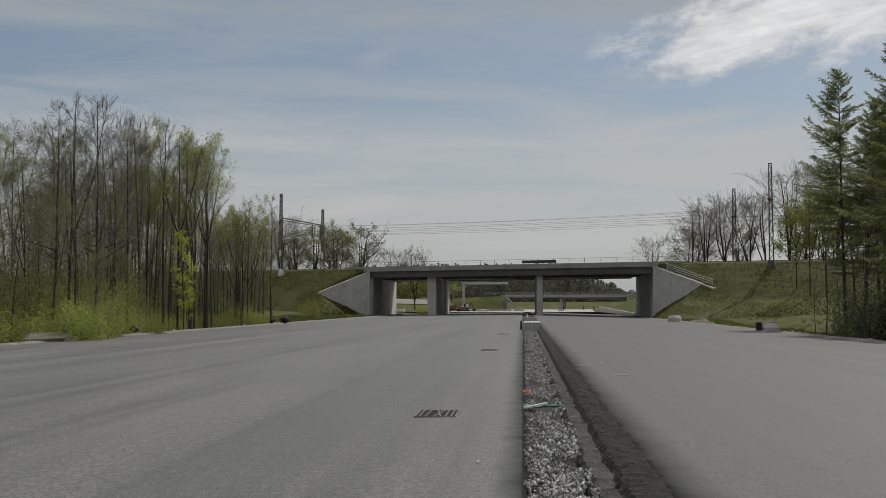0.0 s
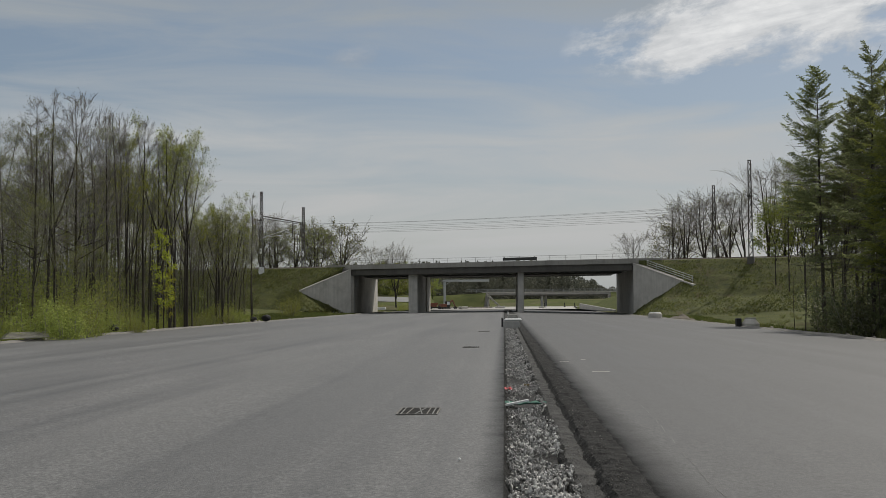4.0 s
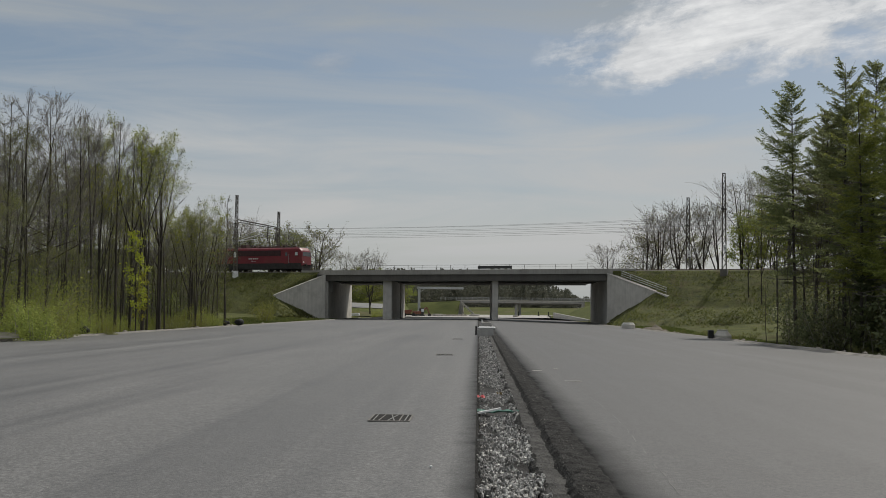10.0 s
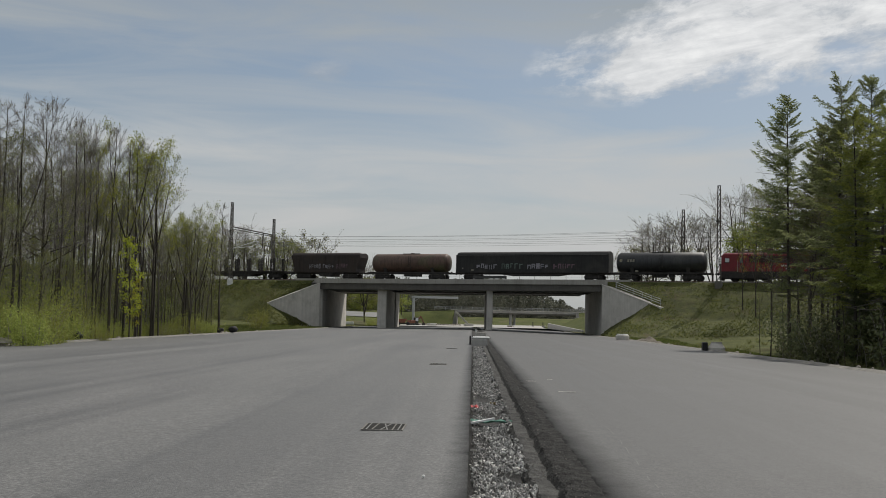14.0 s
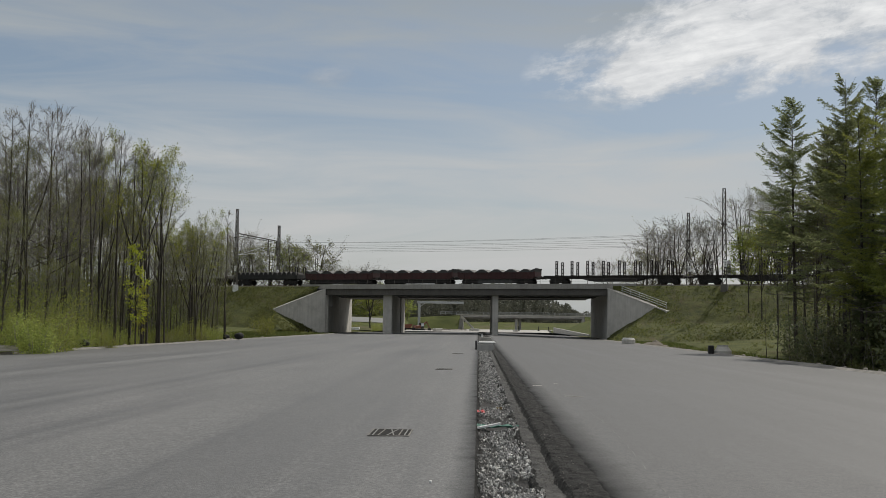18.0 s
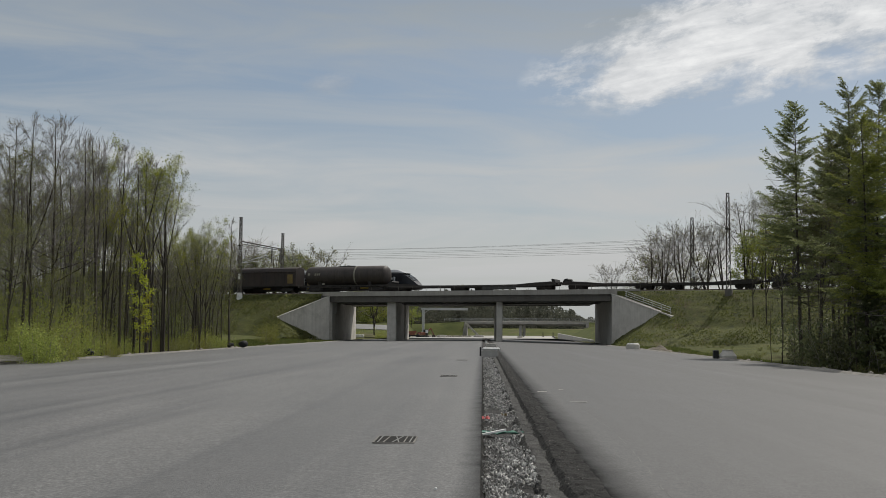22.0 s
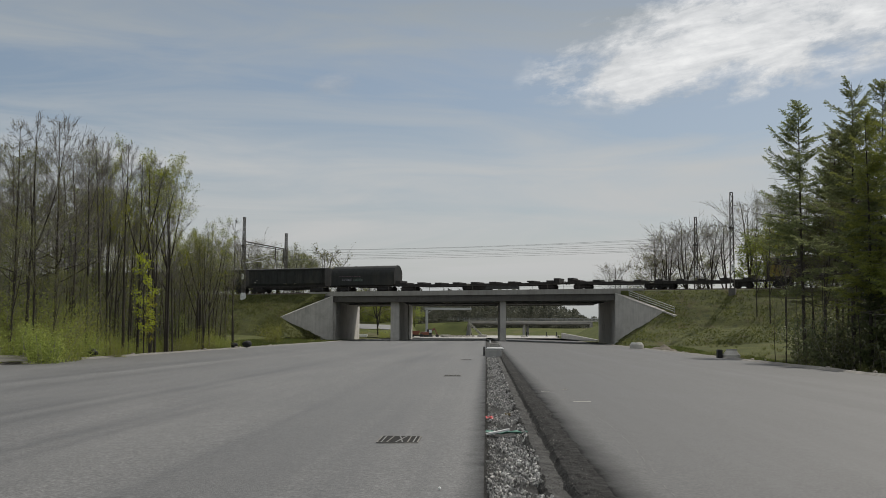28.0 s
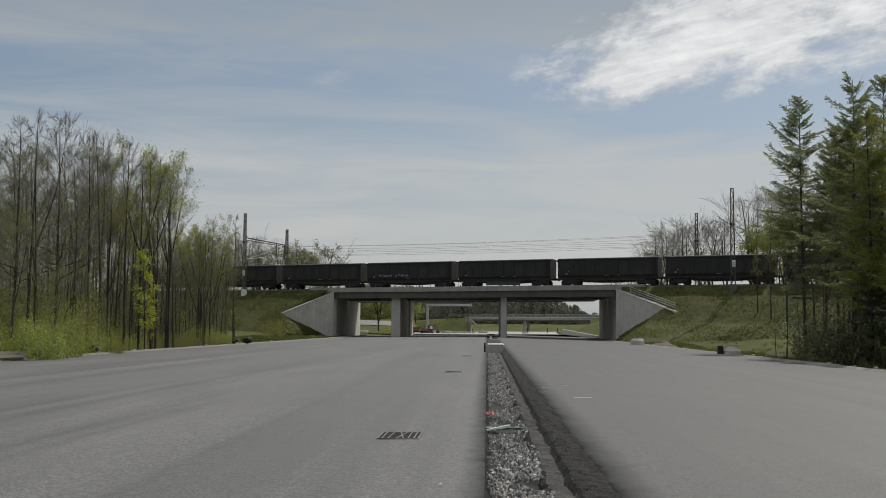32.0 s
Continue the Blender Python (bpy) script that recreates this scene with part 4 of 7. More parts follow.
    # marks on the right carriageway
    for x, y, w in ((1.98, 22.7, 0.36), (1.42, 26.2, 0.22), (1.95, 27.4, 0.12)):
        z = road_z(x, y) + 0.004
        bm = boxed(x - w / 2, x + w / 2, y - 0.04, y + 0.04, z, z + 0.003)
        tagged(part("paint_mark", bm, M["concrete_new"]), "thin white survey mark sprayed on asphalt", "marking", kind="structure")
    bm = bmesh.new()
    x, y = 1.78, 26.0
    while y > 6.0:
        nx, ny = x + (0.004 if y > 16 else -0.006) + rng.uniform(-0.016, 0.016), y - rng.uniform(0.1, 0.3)
        if rng.random() < 0.5:
            z = road_z(x, y) + 0.0035
            vs = [bm.verts.new(q) for q in ((nx, ny, z), (nx + 0.006, ny, z), (x + 0.006, y, z), (x, y, z))]
            bm.faces.new(vs)
        x, y = nx, ny
    tagged(part("dust_trail", bm, M["asphalt_far"]), "pale crooked trail of spilt dust on asphalt", "stain", kind="structure")
    # litter in the trench
    for x, y, sx, sy, mat, nm, lab in ((0.30, 15.9, 0.30, 0.10, "plastic_green", "tarp_scrap", "crumpled green plastic sheet in the gravel"), (0.05, 18.5, 0.07, 0.22, "plastic_red", "plastic_scrap", "scrap of red plastic in the gravel"), (0.38, 19.3, 0.05, 0.1, "wagon_yellow", "plastic_scrap", "scrap of yellow plastic in the gravel")):
        bm = bmesh.new()
        bmesh.ops.create_grid(bm, x_segments=8, y_segments=8, size=1.0)
        for v in bm.verts:
            v.co = Vector((v.co.x * sx * (1 + 0.3 * noise.noise(v.co * 2)), v.co.y * sy, 0.05 * noise.noise(v.co * 2.5 + Vector((x, y, 0)))))
        bmesh.ops.solidify(bm, geom=bm.faces[:], thickness=0.006)
        ob = part(nm, bm, M[mat])
        ob.location = (x, y, -0.06)
        tagged(ob, lab, "litter")
    ob = part("batten", boxed(-0.22, 0.22, -0.02, 0.02, -0.012, 0.012), M["white_paint"])
    ob.matrix_basis = pose(0.16, 15.6, -0.03, 0, -6, 40)
    tagged(ob, "pale wooden batten lying across the gravel", "batten")
    bm = bmesh.new()
    bmesh.ops.create_icosphere(bm, subdivisions=1, radius=0.016)
    ob = part("pebble", bm, M["white_paint"])
    ob.location = (-0.41, 9.7, 0.012)
    tagged(ob, "single white pebble on asphalt", "pebble")


make_road_things()


# ---- beyond the bridge ----
def make_far():
    # far road bridge on slim piers
    y0 = 405.0
    r = tagged(empty("road_bridge", pose(0, y0, 0, 0, 0, -4)), "slender concrete road bridge on slim piers in the distance", "bridge", kind="structure")
    part("deck", prismed([(-4.0, 4.9), (4.0, 4.9), (4.0, 4.2), (2.4, 3.7), (-2.4, 3.7), (-4.0, 4.2)], 0, -8, 44), M["concrete"], r)
    part("kerb", boxed(-8, 44, -4.2, -3.7, 4.9, 5.15), M["concrete_new"], r)
    rail = part("railing", bar(bar(barred((-14, -4.0, 6.1), (44, -4.0, 6.1), 0.06), (-14, -4, 5.7), (44, -4, 5.7), 0.04), (-14, -4, 5.4), (44, -4, 5.4), 0.04), M["galvanised"], r)
    for k in range(30):
        part("post", boxed(-14 + k * 2 - 0.05, -14 + k * 2 + 0.05, -4.05, -3.95, 4.9, 6.1), M["galvanised"], rail)
    for x in (14.0, 15.2):
        part("pier", lathe(bmesh.new(), [(0.55, -2.5), (0.55, 3.9)], 12, "z", (x, -1.5 if x < 15 else 1.8, 0)), M["concrete_new"], r)
    part("abutment", prismed([(-10, -1.5), (-6, -1.5), (-6, 4.2), (-10, 4.2)], 1, -4, 4), M["concrete_new"], r)
    part("abutment", prismed([(38, -1.5), (44, -1.5), (44, 4.2), (38, 4.2)], 1, -4, 4), M["concrete_new"], r)
    # ramps of earth on both sides
    for name, x0, x1, z0, z1 in (("ramp_bank_left", -90, -6.5, 0.4, 4.85), ("ramp_bank_right", 39, 120, 4.85, 3.0)):
        xs = steps((x0, x1, 24))
        ys = [-14, -11, -8, -4.5, 4.5, 9, 13]

        def f(x, y):
            top = z0 + (z1 - z0) * (x - x0) / (x1 - x0)
            out = max(0, abs(y) - 4.5)
            return max(-1.8, top - out / 1.7) + 0.12 * noise.noise(Vector((x * 0.3, y * 0.5, 0)))
        ob = grid(name, xs, ys, f, M["meadow"], "grassy bank that carries the far road", "embankment")
        ob.matrix_basis = pose(0, y0, 0, 0, 0, -4)
        ob = grid("ramp_road", [x0, x1], [-3.6, 3.6], lambda x, y: z0 + (z1 - z0) * (x - x0) / (x1 - x0) + 0.16, M["asphalt_far"], "pale asphalt road on the bank", "road")
        ob.matrix_basis = pose(0, y0, 0, 0, 0, -4)
    # stairs down the bank
    s = tagged(empty("bank_stairs", pose(-5.0, 398.5, 0)), "pale concrete stair and channel down the bank", "stairs")
    for k in range(10):
        part("step", boxed(-1.6 + 0.55 * k, -0.9 + 0.55 * k, -0.6, 0.6, 4.4 - 0.55 * k - 0.5, 4.4 - 0.55 * k), M["concrete_new"], s)
    part("channel", prismed([(-1.6, 4.7), (4.2, -0.9), (4.6, -0.9), (-1.2, 4.7)], 1, -1.4, -0.8), M["concrete_new"], s)
    # sign gantry with one arm
    g = tagged(empty("sign_gantry", pose(-16.6, 302, -0.6)), "grey cantilever sign gantry beside the road", "gantry")
    part("post", boxed(-0.35, 0.35, -0.3, 0.3, 0, 8.0, bevel=0.04), M["galvanised"], g)
    part("arm", boxed(-0.6, 12.4, -0.3, 0.3, 7.75, 8.35, bevel=0.04), M["galvanised"], g)
    part("brace", barred((0.3, 0, 6.9), (1.6, 0, 7.8), 0.08), M["galvanised"], g)
    # pale service road to the left
    def service(x, y):
        return 1.55 + 0.03 * (-22 - x) + 0.06 * (y - 264) + 0.05 * noise.noise(Vector((x * 0.2, y * 0.2, 6.0)))
    grid("service_road", steps((-75, -20, 14)), steps((264, 284, 5)), service, M["asphalt_far"], "pale gravel service road up the bank", "road")
    grid("service_bank", steps((-90, -17, 18)), steps((244, 264, 5), (264, 286, 4), (286, 300, 2)), lambda x, y: (service(x, max(y, 264)) if x < -18.5 else -0.6) * (1 if y >= 264 else max(0.0, (y - 244) / 20)) - 0.15, M["meadow"], "low grassy bank under the service road", "embankment")
    # low retaining wall and mound to the right
    w = tagged(empty("retaining_wall"), "low pale concrete retaining wall beside the road", "wall", kind="structure")
    for k in range(6):
        y0, y1 = 205 + 11 * k, 205 + 11 * k + 10.94
        bm = bmesh.new()
        ends = []
        for y in (y0, y1):
            x, z = 20.5 - 1.9 * (y - 205) / 65, -0.1 + 1.08 * (y - 205) / 65
            ends.append([bm.verts.new(p) for p in ((x, y, z - 1.6), (x, y, z - 0.05), (x + 0.05, y, z), (x + 0.4, y, z), (x + 0.4, y, z - 1.6))])
        a, b = ends
        bm.faces.new(a[::-1]), bm.faces.new(b)
        for i in range(5):
            bm.faces.new((a[i], a[(i + 1) % 5], b[(i + 1) % 5], b[i]))
        bmesh.ops.recalc_face_normals(bm, faces=bm.faces[:])
        part("panel", bm, M["concrete"], w)
    grid("mound", steps((18.5, 60, 14)), steps((200, 330, 18)), lambda x, y: -0.9 + 1.0 * (y - 205) / 65 * smoothstep(330, 270, y) + 2.9 * smoothstep(21, 29, x - 0.01 * (y - 240)) * smoothstep(196, 225, y) * (1 - smoothstep(300, 330, y)) + 0.3 * noise.noise(Vector((x * 0.2, y * 0.2, 0))) if x > 20.6 - 1.9 * (y - 205) / 65 else -1.6, M["meadow"], "grassy mound behind the low wall", "mound")


make_far()
grid("meadow", steps((-30, 110, 20)), steps((425, 520, 10)), lambda x, y: -0.8 + 3.6 * smoothstep(425, 505, y) + 0.3 * noise.noise(Vector((x * 0.1, y * 0.1, 4))), M["meadow"], "rising meadow behind the far bridge", "meadow")
grid("site_floor", steps((-24, 42, 12)), steps((212, 396, 24)), lambda x, y: fall(y) + 0.06 + 0.04 * noise.noise(Vector((x * 0.3, y * 0.2, 0))) if -21 + bend(y) < x < 16 + bend(y) else fall(y) - 0.5, M["site_gravel"], "pale gravel base of the unfinished road beyond the bridge")


def make_site():
    """The building site under and beyond the bridge."""
    e = tagged(empty("excavator", pose(-13.3, 243, -0.12, 0, 0, 35) @ Matrix.Scale(0.66, 4)), "small orange excavator standing on the building site", "excavator")
    for sy in (-0.9, 0.9):
        t = part("track", prismed([(-1.5, 0.15), (-1.2, 0), (1.2, 0), (1.5, 0.15), (1.6, 0.45), (1.3, 0.75), (-1.3, 0.75), (-1.6, 0.45)], 1, sy - 0.22, sy + 0.22), M["rubber"], e)
        for k in range(4):
            part("roller", lathe(bmesh.new(), [(0.2, -0.24), (0.2, 0.24)], 10, "y", (-1.05 + 0.7 * k, sy, 0.3)), M["underframe"], t)
    part("engine_house", boxed(-1.8, 0.2, -1.1, 1.1, 0.8, 1.9, bevel=0.1), M["machine_orange"], e)
    cab = part("cab", boxed(0.0, 1.35, -1.1, 0.05, 0.8, 2.75, bevel=0.08), M["underframe"], e, "dark cab")
    part("window", boxed(0.15, 1.2, -1.125, -1.09, 1.55, 2.55), M["pane_light"], cab)
    part("counterweight", boxed(-2.2, -1.75, -1.0, 1.0, 0.85, 1.6, bevel=0.12), M["machine_orange"], e)
    part("boom", prismed([(0.9, 1.2), (1.2, 1.0), (3.3, 2.9), (3.2, 3.2), (2.8, 3.1)], 1, 0.3, 0.65), M["machine_orange"], e)
    part("stick", prismed([(3.0, 3.3), (3.4, 3.1), (4.6, 1.0), (4.3, 0.9)], 1, 0.33, 0.62), M["machine_orange"], e)
    part("bucket", prismed([(4.2, 1.0), (4.8, 0.9), (4.9, 0.2), (4.2, 0.05), (3.9, 0.5)], 1, 0.05, 0.9), M["underframe"], e)
    d = tagged(empty("dumper", pose(-15.6, 238, -0.12, 0, 0, 5) @ Matrix.Scale(0.8, 4)), "orange site dumper with a tipped skip", "dumper")
    part("skip", prismed([(-1.2, 0.8), (0.9, 0.8), (1.4, 1.9), (-1.5, 1.7)], 1, -0.9, 0.9), M["machine_orange"], d)
    part("chassis", boxed(-1.3, 2.2, -0.6, 0.6, 0.45, 0.79), M["underframe"], d)
    for x in (-0.8, 1.7):
        for sy in (-0.9, 0.9):
            part("wheel", lathe(bmesh.new(), [(0.45, -0.18), (0.5, -0.1), (0.5, 0.1), (0.45, 0.18)], 14, "y", (x, sy, 0.5)), M["rubber"], d)
    rng = random.Random(31)
    for x, y, w, h, mat, name, lab in ((-25.2, 222, 1.8, 0.6, "white_paint", "material_bag", "pile of white building bags beside the road"), (-20.5, 250, 1.8, 0.8, "white_paint", "material_bag", "white building bags on the site"), (-9.0, 238, 2.0, 0.6, "concrete_new", "slab_stack", "stack of pale concrete slabs"), (-1.0, 262, 2.4, 0.6, "concrete_new", "slab_stack", "stack of pale concrete slabs"), (8.5, 250, 1.4, 0.5, "concrete_new", "slab_stack", "stack of pale concrete slabs")):
        t = tagged(empty(name, pose(x, y, fall(y) - 0.02, 0, 0, rng.uniform(0, 90))), lab, "building material")
        for k in range(3):
            part("piece", boxed(-w / 2 + rng.uniform(0, 0.2), w / 2 - rng.uniform(0, 0.3), -0.6, 0.6, h * k / 3, h * (k + 0.97) / 3 + 0.001, bevel=0.06), M[mat], t)
    for x, y in ((17.5, 318), (21.2, 330), (11.0, 300)):
        t = tagged(empty("barrier_post", pose(x, y, fall(y) + 0.04)), "small dark marker post on the far road", "post")
        part("post", boxed(-0.12, 0.12, -0.12, 0.12, 0, 1.3, bevel=0.03), M["rubber"], t)
        part("foot", boxed(-0.35, 0.35, -0.25, 0.25, 0, 0.14), M["rubber"], t)
    # rubble heap along the far left edge
    h = tagged(empty("rubble", pose(0, 0, 0)), "row of pale broken stones along the site", "rubble", kind="stuff")
    bm = bmesh.new()
    for k in range(160):
        x, y = rng.uniform(-17, -3), rng.uniform(262, 290)
        r = rng.uniform(0.12, 0.42)
        m = pose(x, y, fall(y) + 0.02 + 0.2 * r, rng.uniform(0, 360), rng.uniform(0, 360), 0) @ Matrix.Diagonal((r, r * 0.8, r * 0.6, 1))
        bmesh.ops.create_icosphere(bm, subdivisions=1, radius=1.0, matrix=m)
    part("stones", bm, M["rubble"], h)


make_site()


# ---- drifting clouds ----
def cloud_sheet(name, width, height, seed, tilt, strength, lo, hi, label):
    """A far sheet of cloud: ragged, streaked and see-through at its edges."""
    m = bpy.data.materials.new(name)
    m.use_nodes = True
    t = m.node_tree
    t.nodes.clear()
    co = node(t, "ShaderNodeTexCoord").outputs["Object"]
    uv = node(t, "ShaderNodeMapping", {0: co, "Scale": (1 / width, 1 / height, 1)}).outputs[0]
    warp = node(t, "ShaderNodeTexNoise", {"Vector": node(t, "ShaderNodeMapping", {0: co, "Scale": (0.0026, 0.0060, 0), "Location": (seed, 0, 0), "Rotation": (0, 0, radians(tilt))}).outputs[0], "Scale": 1.0, "Detail": 11.0, "Roughness": 0.62, "Distortion": 0.25}).outputs[0]
    streak = node(t, "ShaderNodeTexNoise", {"Vector": node(t, "ShaderNodeMapping", {0: co, "Scale": (0.012, 0.016, 0), "Location": (seed, 3, 0), "Rotation": (0, 0, radians(tilt))}).outputs[0], "Scale": 1.0, "Detail": 8.0, "Roughness": 0.65, "Distortion": 0.1}).outputs[0]
    xyz = node(t, "ShaderNodeSeparateXYZ", {0: uv})
    # a body that is thick to the upper right and thins to a tip at the lower left
    ex = node(t, "ShaderNodeMath", {0: xyz.outputs[0], 1: 2.0}, operation="POWER").outputs[0]
    ey = node(t, "ShaderNodeMath", {0: xyz.outputs[1], 1: 2.0}, operation="POWER").outputs[0]
    rad = node(t, "ShaderNodeMath", {0: node(t, "ShaderNodeMath", {0: ex, 1: ey}, operation="ADD").outputs[0], 1: 4.0}, operation="MULTIPLY").outputs[0]
    body = node(t, "ShaderNodeMath", {0: 1.0, 1: rad}, operation="SUBTRACT").outputs[0]
    a = node(t, "ShaderNodeMath", {0: warp, 1: 3.4, 2: -1.7}, operation="MULTIPLY_ADD").outputs[0]
    b = node(t, "ShaderNodeMath", {0: streak, 1: 0.9, 2: -0.45}, operation="MULTIPLY_ADD").outputs[0]
    s = node(t, "ShaderNodeMath", {0: body, 1: node(t, "ShaderNodeMath", {0: a, 1: b}, operation="ADD").outputs[0]}, operation="ADD").outputs[0]
    edge = node(t, "ShaderNodeMapRange", {0: rad, 1: 0.75, 2: 1.0, 3: 1.0, 4: 0.0}).outputs[0]
    alpha = node(t, "ShaderNodeMapRange", {0: s, 1: lo, 2: hi, 3: 0.0, 4: 1.0}, ).outputs[0]
    alpha = node(t, "ShaderNodeMath", {0: alpha, 1: edge}, operation="MULTIPLY", use_clamp=True).outputs[0]
    lines = node(t, "ShaderNodeTexNoise", {"Vector": node(t, "ShaderNodeMapping", {0: co, "Scale": (0.0045, 0.022, 0), "Location": (seed, 7, 0), "Rotation": (0, 0, radians(tilt - 12))}).outputs[0], "Scale": 1.0, "Detail": 9.0, "Roughness": 0.6, "Distortion": 0.4}).outputs[0]
    puff = node(t, "ShaderNodeMath", {0: lines, 1: 1.0, 2: -0.42}, operation="MULTIPLY_ADD").outputs[0]
    tone = ramp(t, node(t, "ShaderNodeMath", {0: s, 1: 0.33, 2: puff}, operation="MULTIPLY_ADD").outputs[0], [(0.0, (0.44, 0.46, 0.48)), (0.4, (0.62, 0.63, 0.64)), (0.85, (0.86, 0.86, 0.85))])
    em = node(t, "ShaderNodeEmission", {0: tone, 1: strength})
    tr = node(t, "ShaderNodeBsdfTransparent")
    mix = node(t, "ShaderNodeMixShader", {0: alpha, 1: tr.outputs[0], 2: em.outputs[0]})
    out = node(t, "ShaderNodeOutputMaterial")
    t.links.new(mix.outputs[0], out.inputs[0])
    bm = bmesh.new()
    bmesh.ops.create_grid(bm, x_segments=6, y_segments=6, size=0.5)
    bm.transform(Matrix.Diagonal((width, height, 1, 1)))
    for v in bm.verts:
        v.co.z = -0.00003 * (v.co.x ** 2 + v.co.y ** 2)
    ob = part(name, bm, m)
    return tagged(ob, label, "cloud", kind="structure")


def sky_at(bearing, rise, d=4200.0):
    """A pose that faces the viewer at a bearing and a rise, both over one metre ahead."""
    p = Vector((bearing, 1.0, rise)).normalized() * d
    return Matrix.Translation(p) @ (-p).to_track_quat("Z", "Y").to_matrix().to_4x4()


CLOUDS = [(cloud_sheet("cloud", 1900, 500, 4.0, 6, 1.15, 0.15, 0.8, "bright ragged white cloud drifting across the sky"), 0.264, 0.277, -0.0013, 8),
          (cloud_sheet("cloud", 300, 120, 9.0, -10, 0.75, 0.4, 2.4, "small faint wisp of white cloud"), -0.137, 0.232, -0.0003, 8)]

# ---- trees ----
class Wood:
    """Gathers tapered branches and leaves of one tree into plain arrays."""

    def __init__(self, seed):
        self.rng = np.random.RandomState(seed)
        self.thick, self.thin, self.limit = [[], [], 0], [[], [], 0], 0.035
        self.leaves = []

    def branch(self, pts, r0, r1, sides):
        pts = np.asarray(pts, float)
        n = len(pts)
        d = np.gradient(pts, axis=0)
        d /= np.linalg.norm(d, axis=1)[:, None] + 1e-9
        ref = np.where(np.abs(d[:, 2:3]) > 0.9, np.array([[1.0, 0, 0]]), np.array([[0, 0, 1.0]]))
        a = np.cross(d, ref)
        a /= np.linalg.norm(a, axis=1)[:, None] + 1e-9
        b = np.cross(d, a)
        r = np.linspace(r0, r1, n)
        ang = 2 * np.pi * np.arange(sides) / sides
        ring = pts[:, None] + r[:, None, None] * (np.cos(ang)[None, :, None] * a[:, None] + np.sin(ang)[None, :, None] * b[:, None])
        into = self.thick if r0 > self.limit else self.thin
        o = into[2]
        into[0].append(ring.reshape(-1, 3))
        for j in range(n - 1):
            for i in range(sides):
                k = (i + 1) % sides
                into[1].append((o + j * sides + i, o + j * sides + k, o + (j + 1) * sides + k, o + (j + 1) * sides + i))
        into[2] += n * sides

    def path(self, start, d, length, segs, wobble, lift):
        p, d = np.array(start, float), np.array(d, float)
        d /= np.linalg.norm(d)
        out = [p.copy()]
        for _ in range(segs):
            d = d + self.rng.normal(0, wobble, 3) + np.array([0, 0, lift])
            d /= np.linalg.norm(d)
            p = p + d * length / segs
            out.append(p.copy())
        return np.array(out)

    def leaf(self, at, size, spread, n, droop=0.0):
        r = self.rng
        c = np.array(at)[None] + r.normal(0, spread, (n, 3))
        c[:, 2] -= droop * np.abs(r.normal(0, 1, n))
        u = r.normal(0, 1, (n, 3))
        u /= np.linalg.norm(u, axis=1)[:, None]
        w = np.cross(u, r.normal(0, 1, (n, 3)))
        w /= np.linalg.norm(w, axis=1)[:, None]
        s = (size * r.uniform(0.6, 1.3, n))[:, None]
        self.leaves.append(np.stack([c - u * s * 0.5, c + w * s * 0.33, c + u * s * 0.5, c - w * s * 0.33], 1))


def finish_tree(name, w, wood, leaf, label, category="tree", crown="crown", twig="twig"):
    root = empty(name)
    if w.thick[0]:
        from_arrays("trunk", np.concatenate(w.thick[0]), w.thick[1], wood, root, smooth=True)
    if w.thin[0]:
        from_arrays("branching", np.concatenate(w.thin[0]), w.thin[1], M[twig], root, smooth=True)["kind"] = "stuff"
    if w.leaves:
        lv = np.concatenate(w.leaves).reshape(-1, 3)
        from_arrays(crown, lv, np.arange(len(lv)).reshape(-1, 4), leaf, root)
    return tagged(root, label, category)


def unit(az, el):
    return np.array([math.cos(az) * math.cos(el), math.sin(az) * math.cos(el), math.sin(el)])


def crown_shape(kind, q):
    """How long a limb is, by how high on the crown it stands (0 to 1)."""
    if kind == "cone":
        return 1.08 - 0.95 * q
    if kind == "vase":
        return 1.1 - 0.72 * q
    return 0.12 + 1.1 * math.sin(math.pi * (0.2 + 0.76 * q))


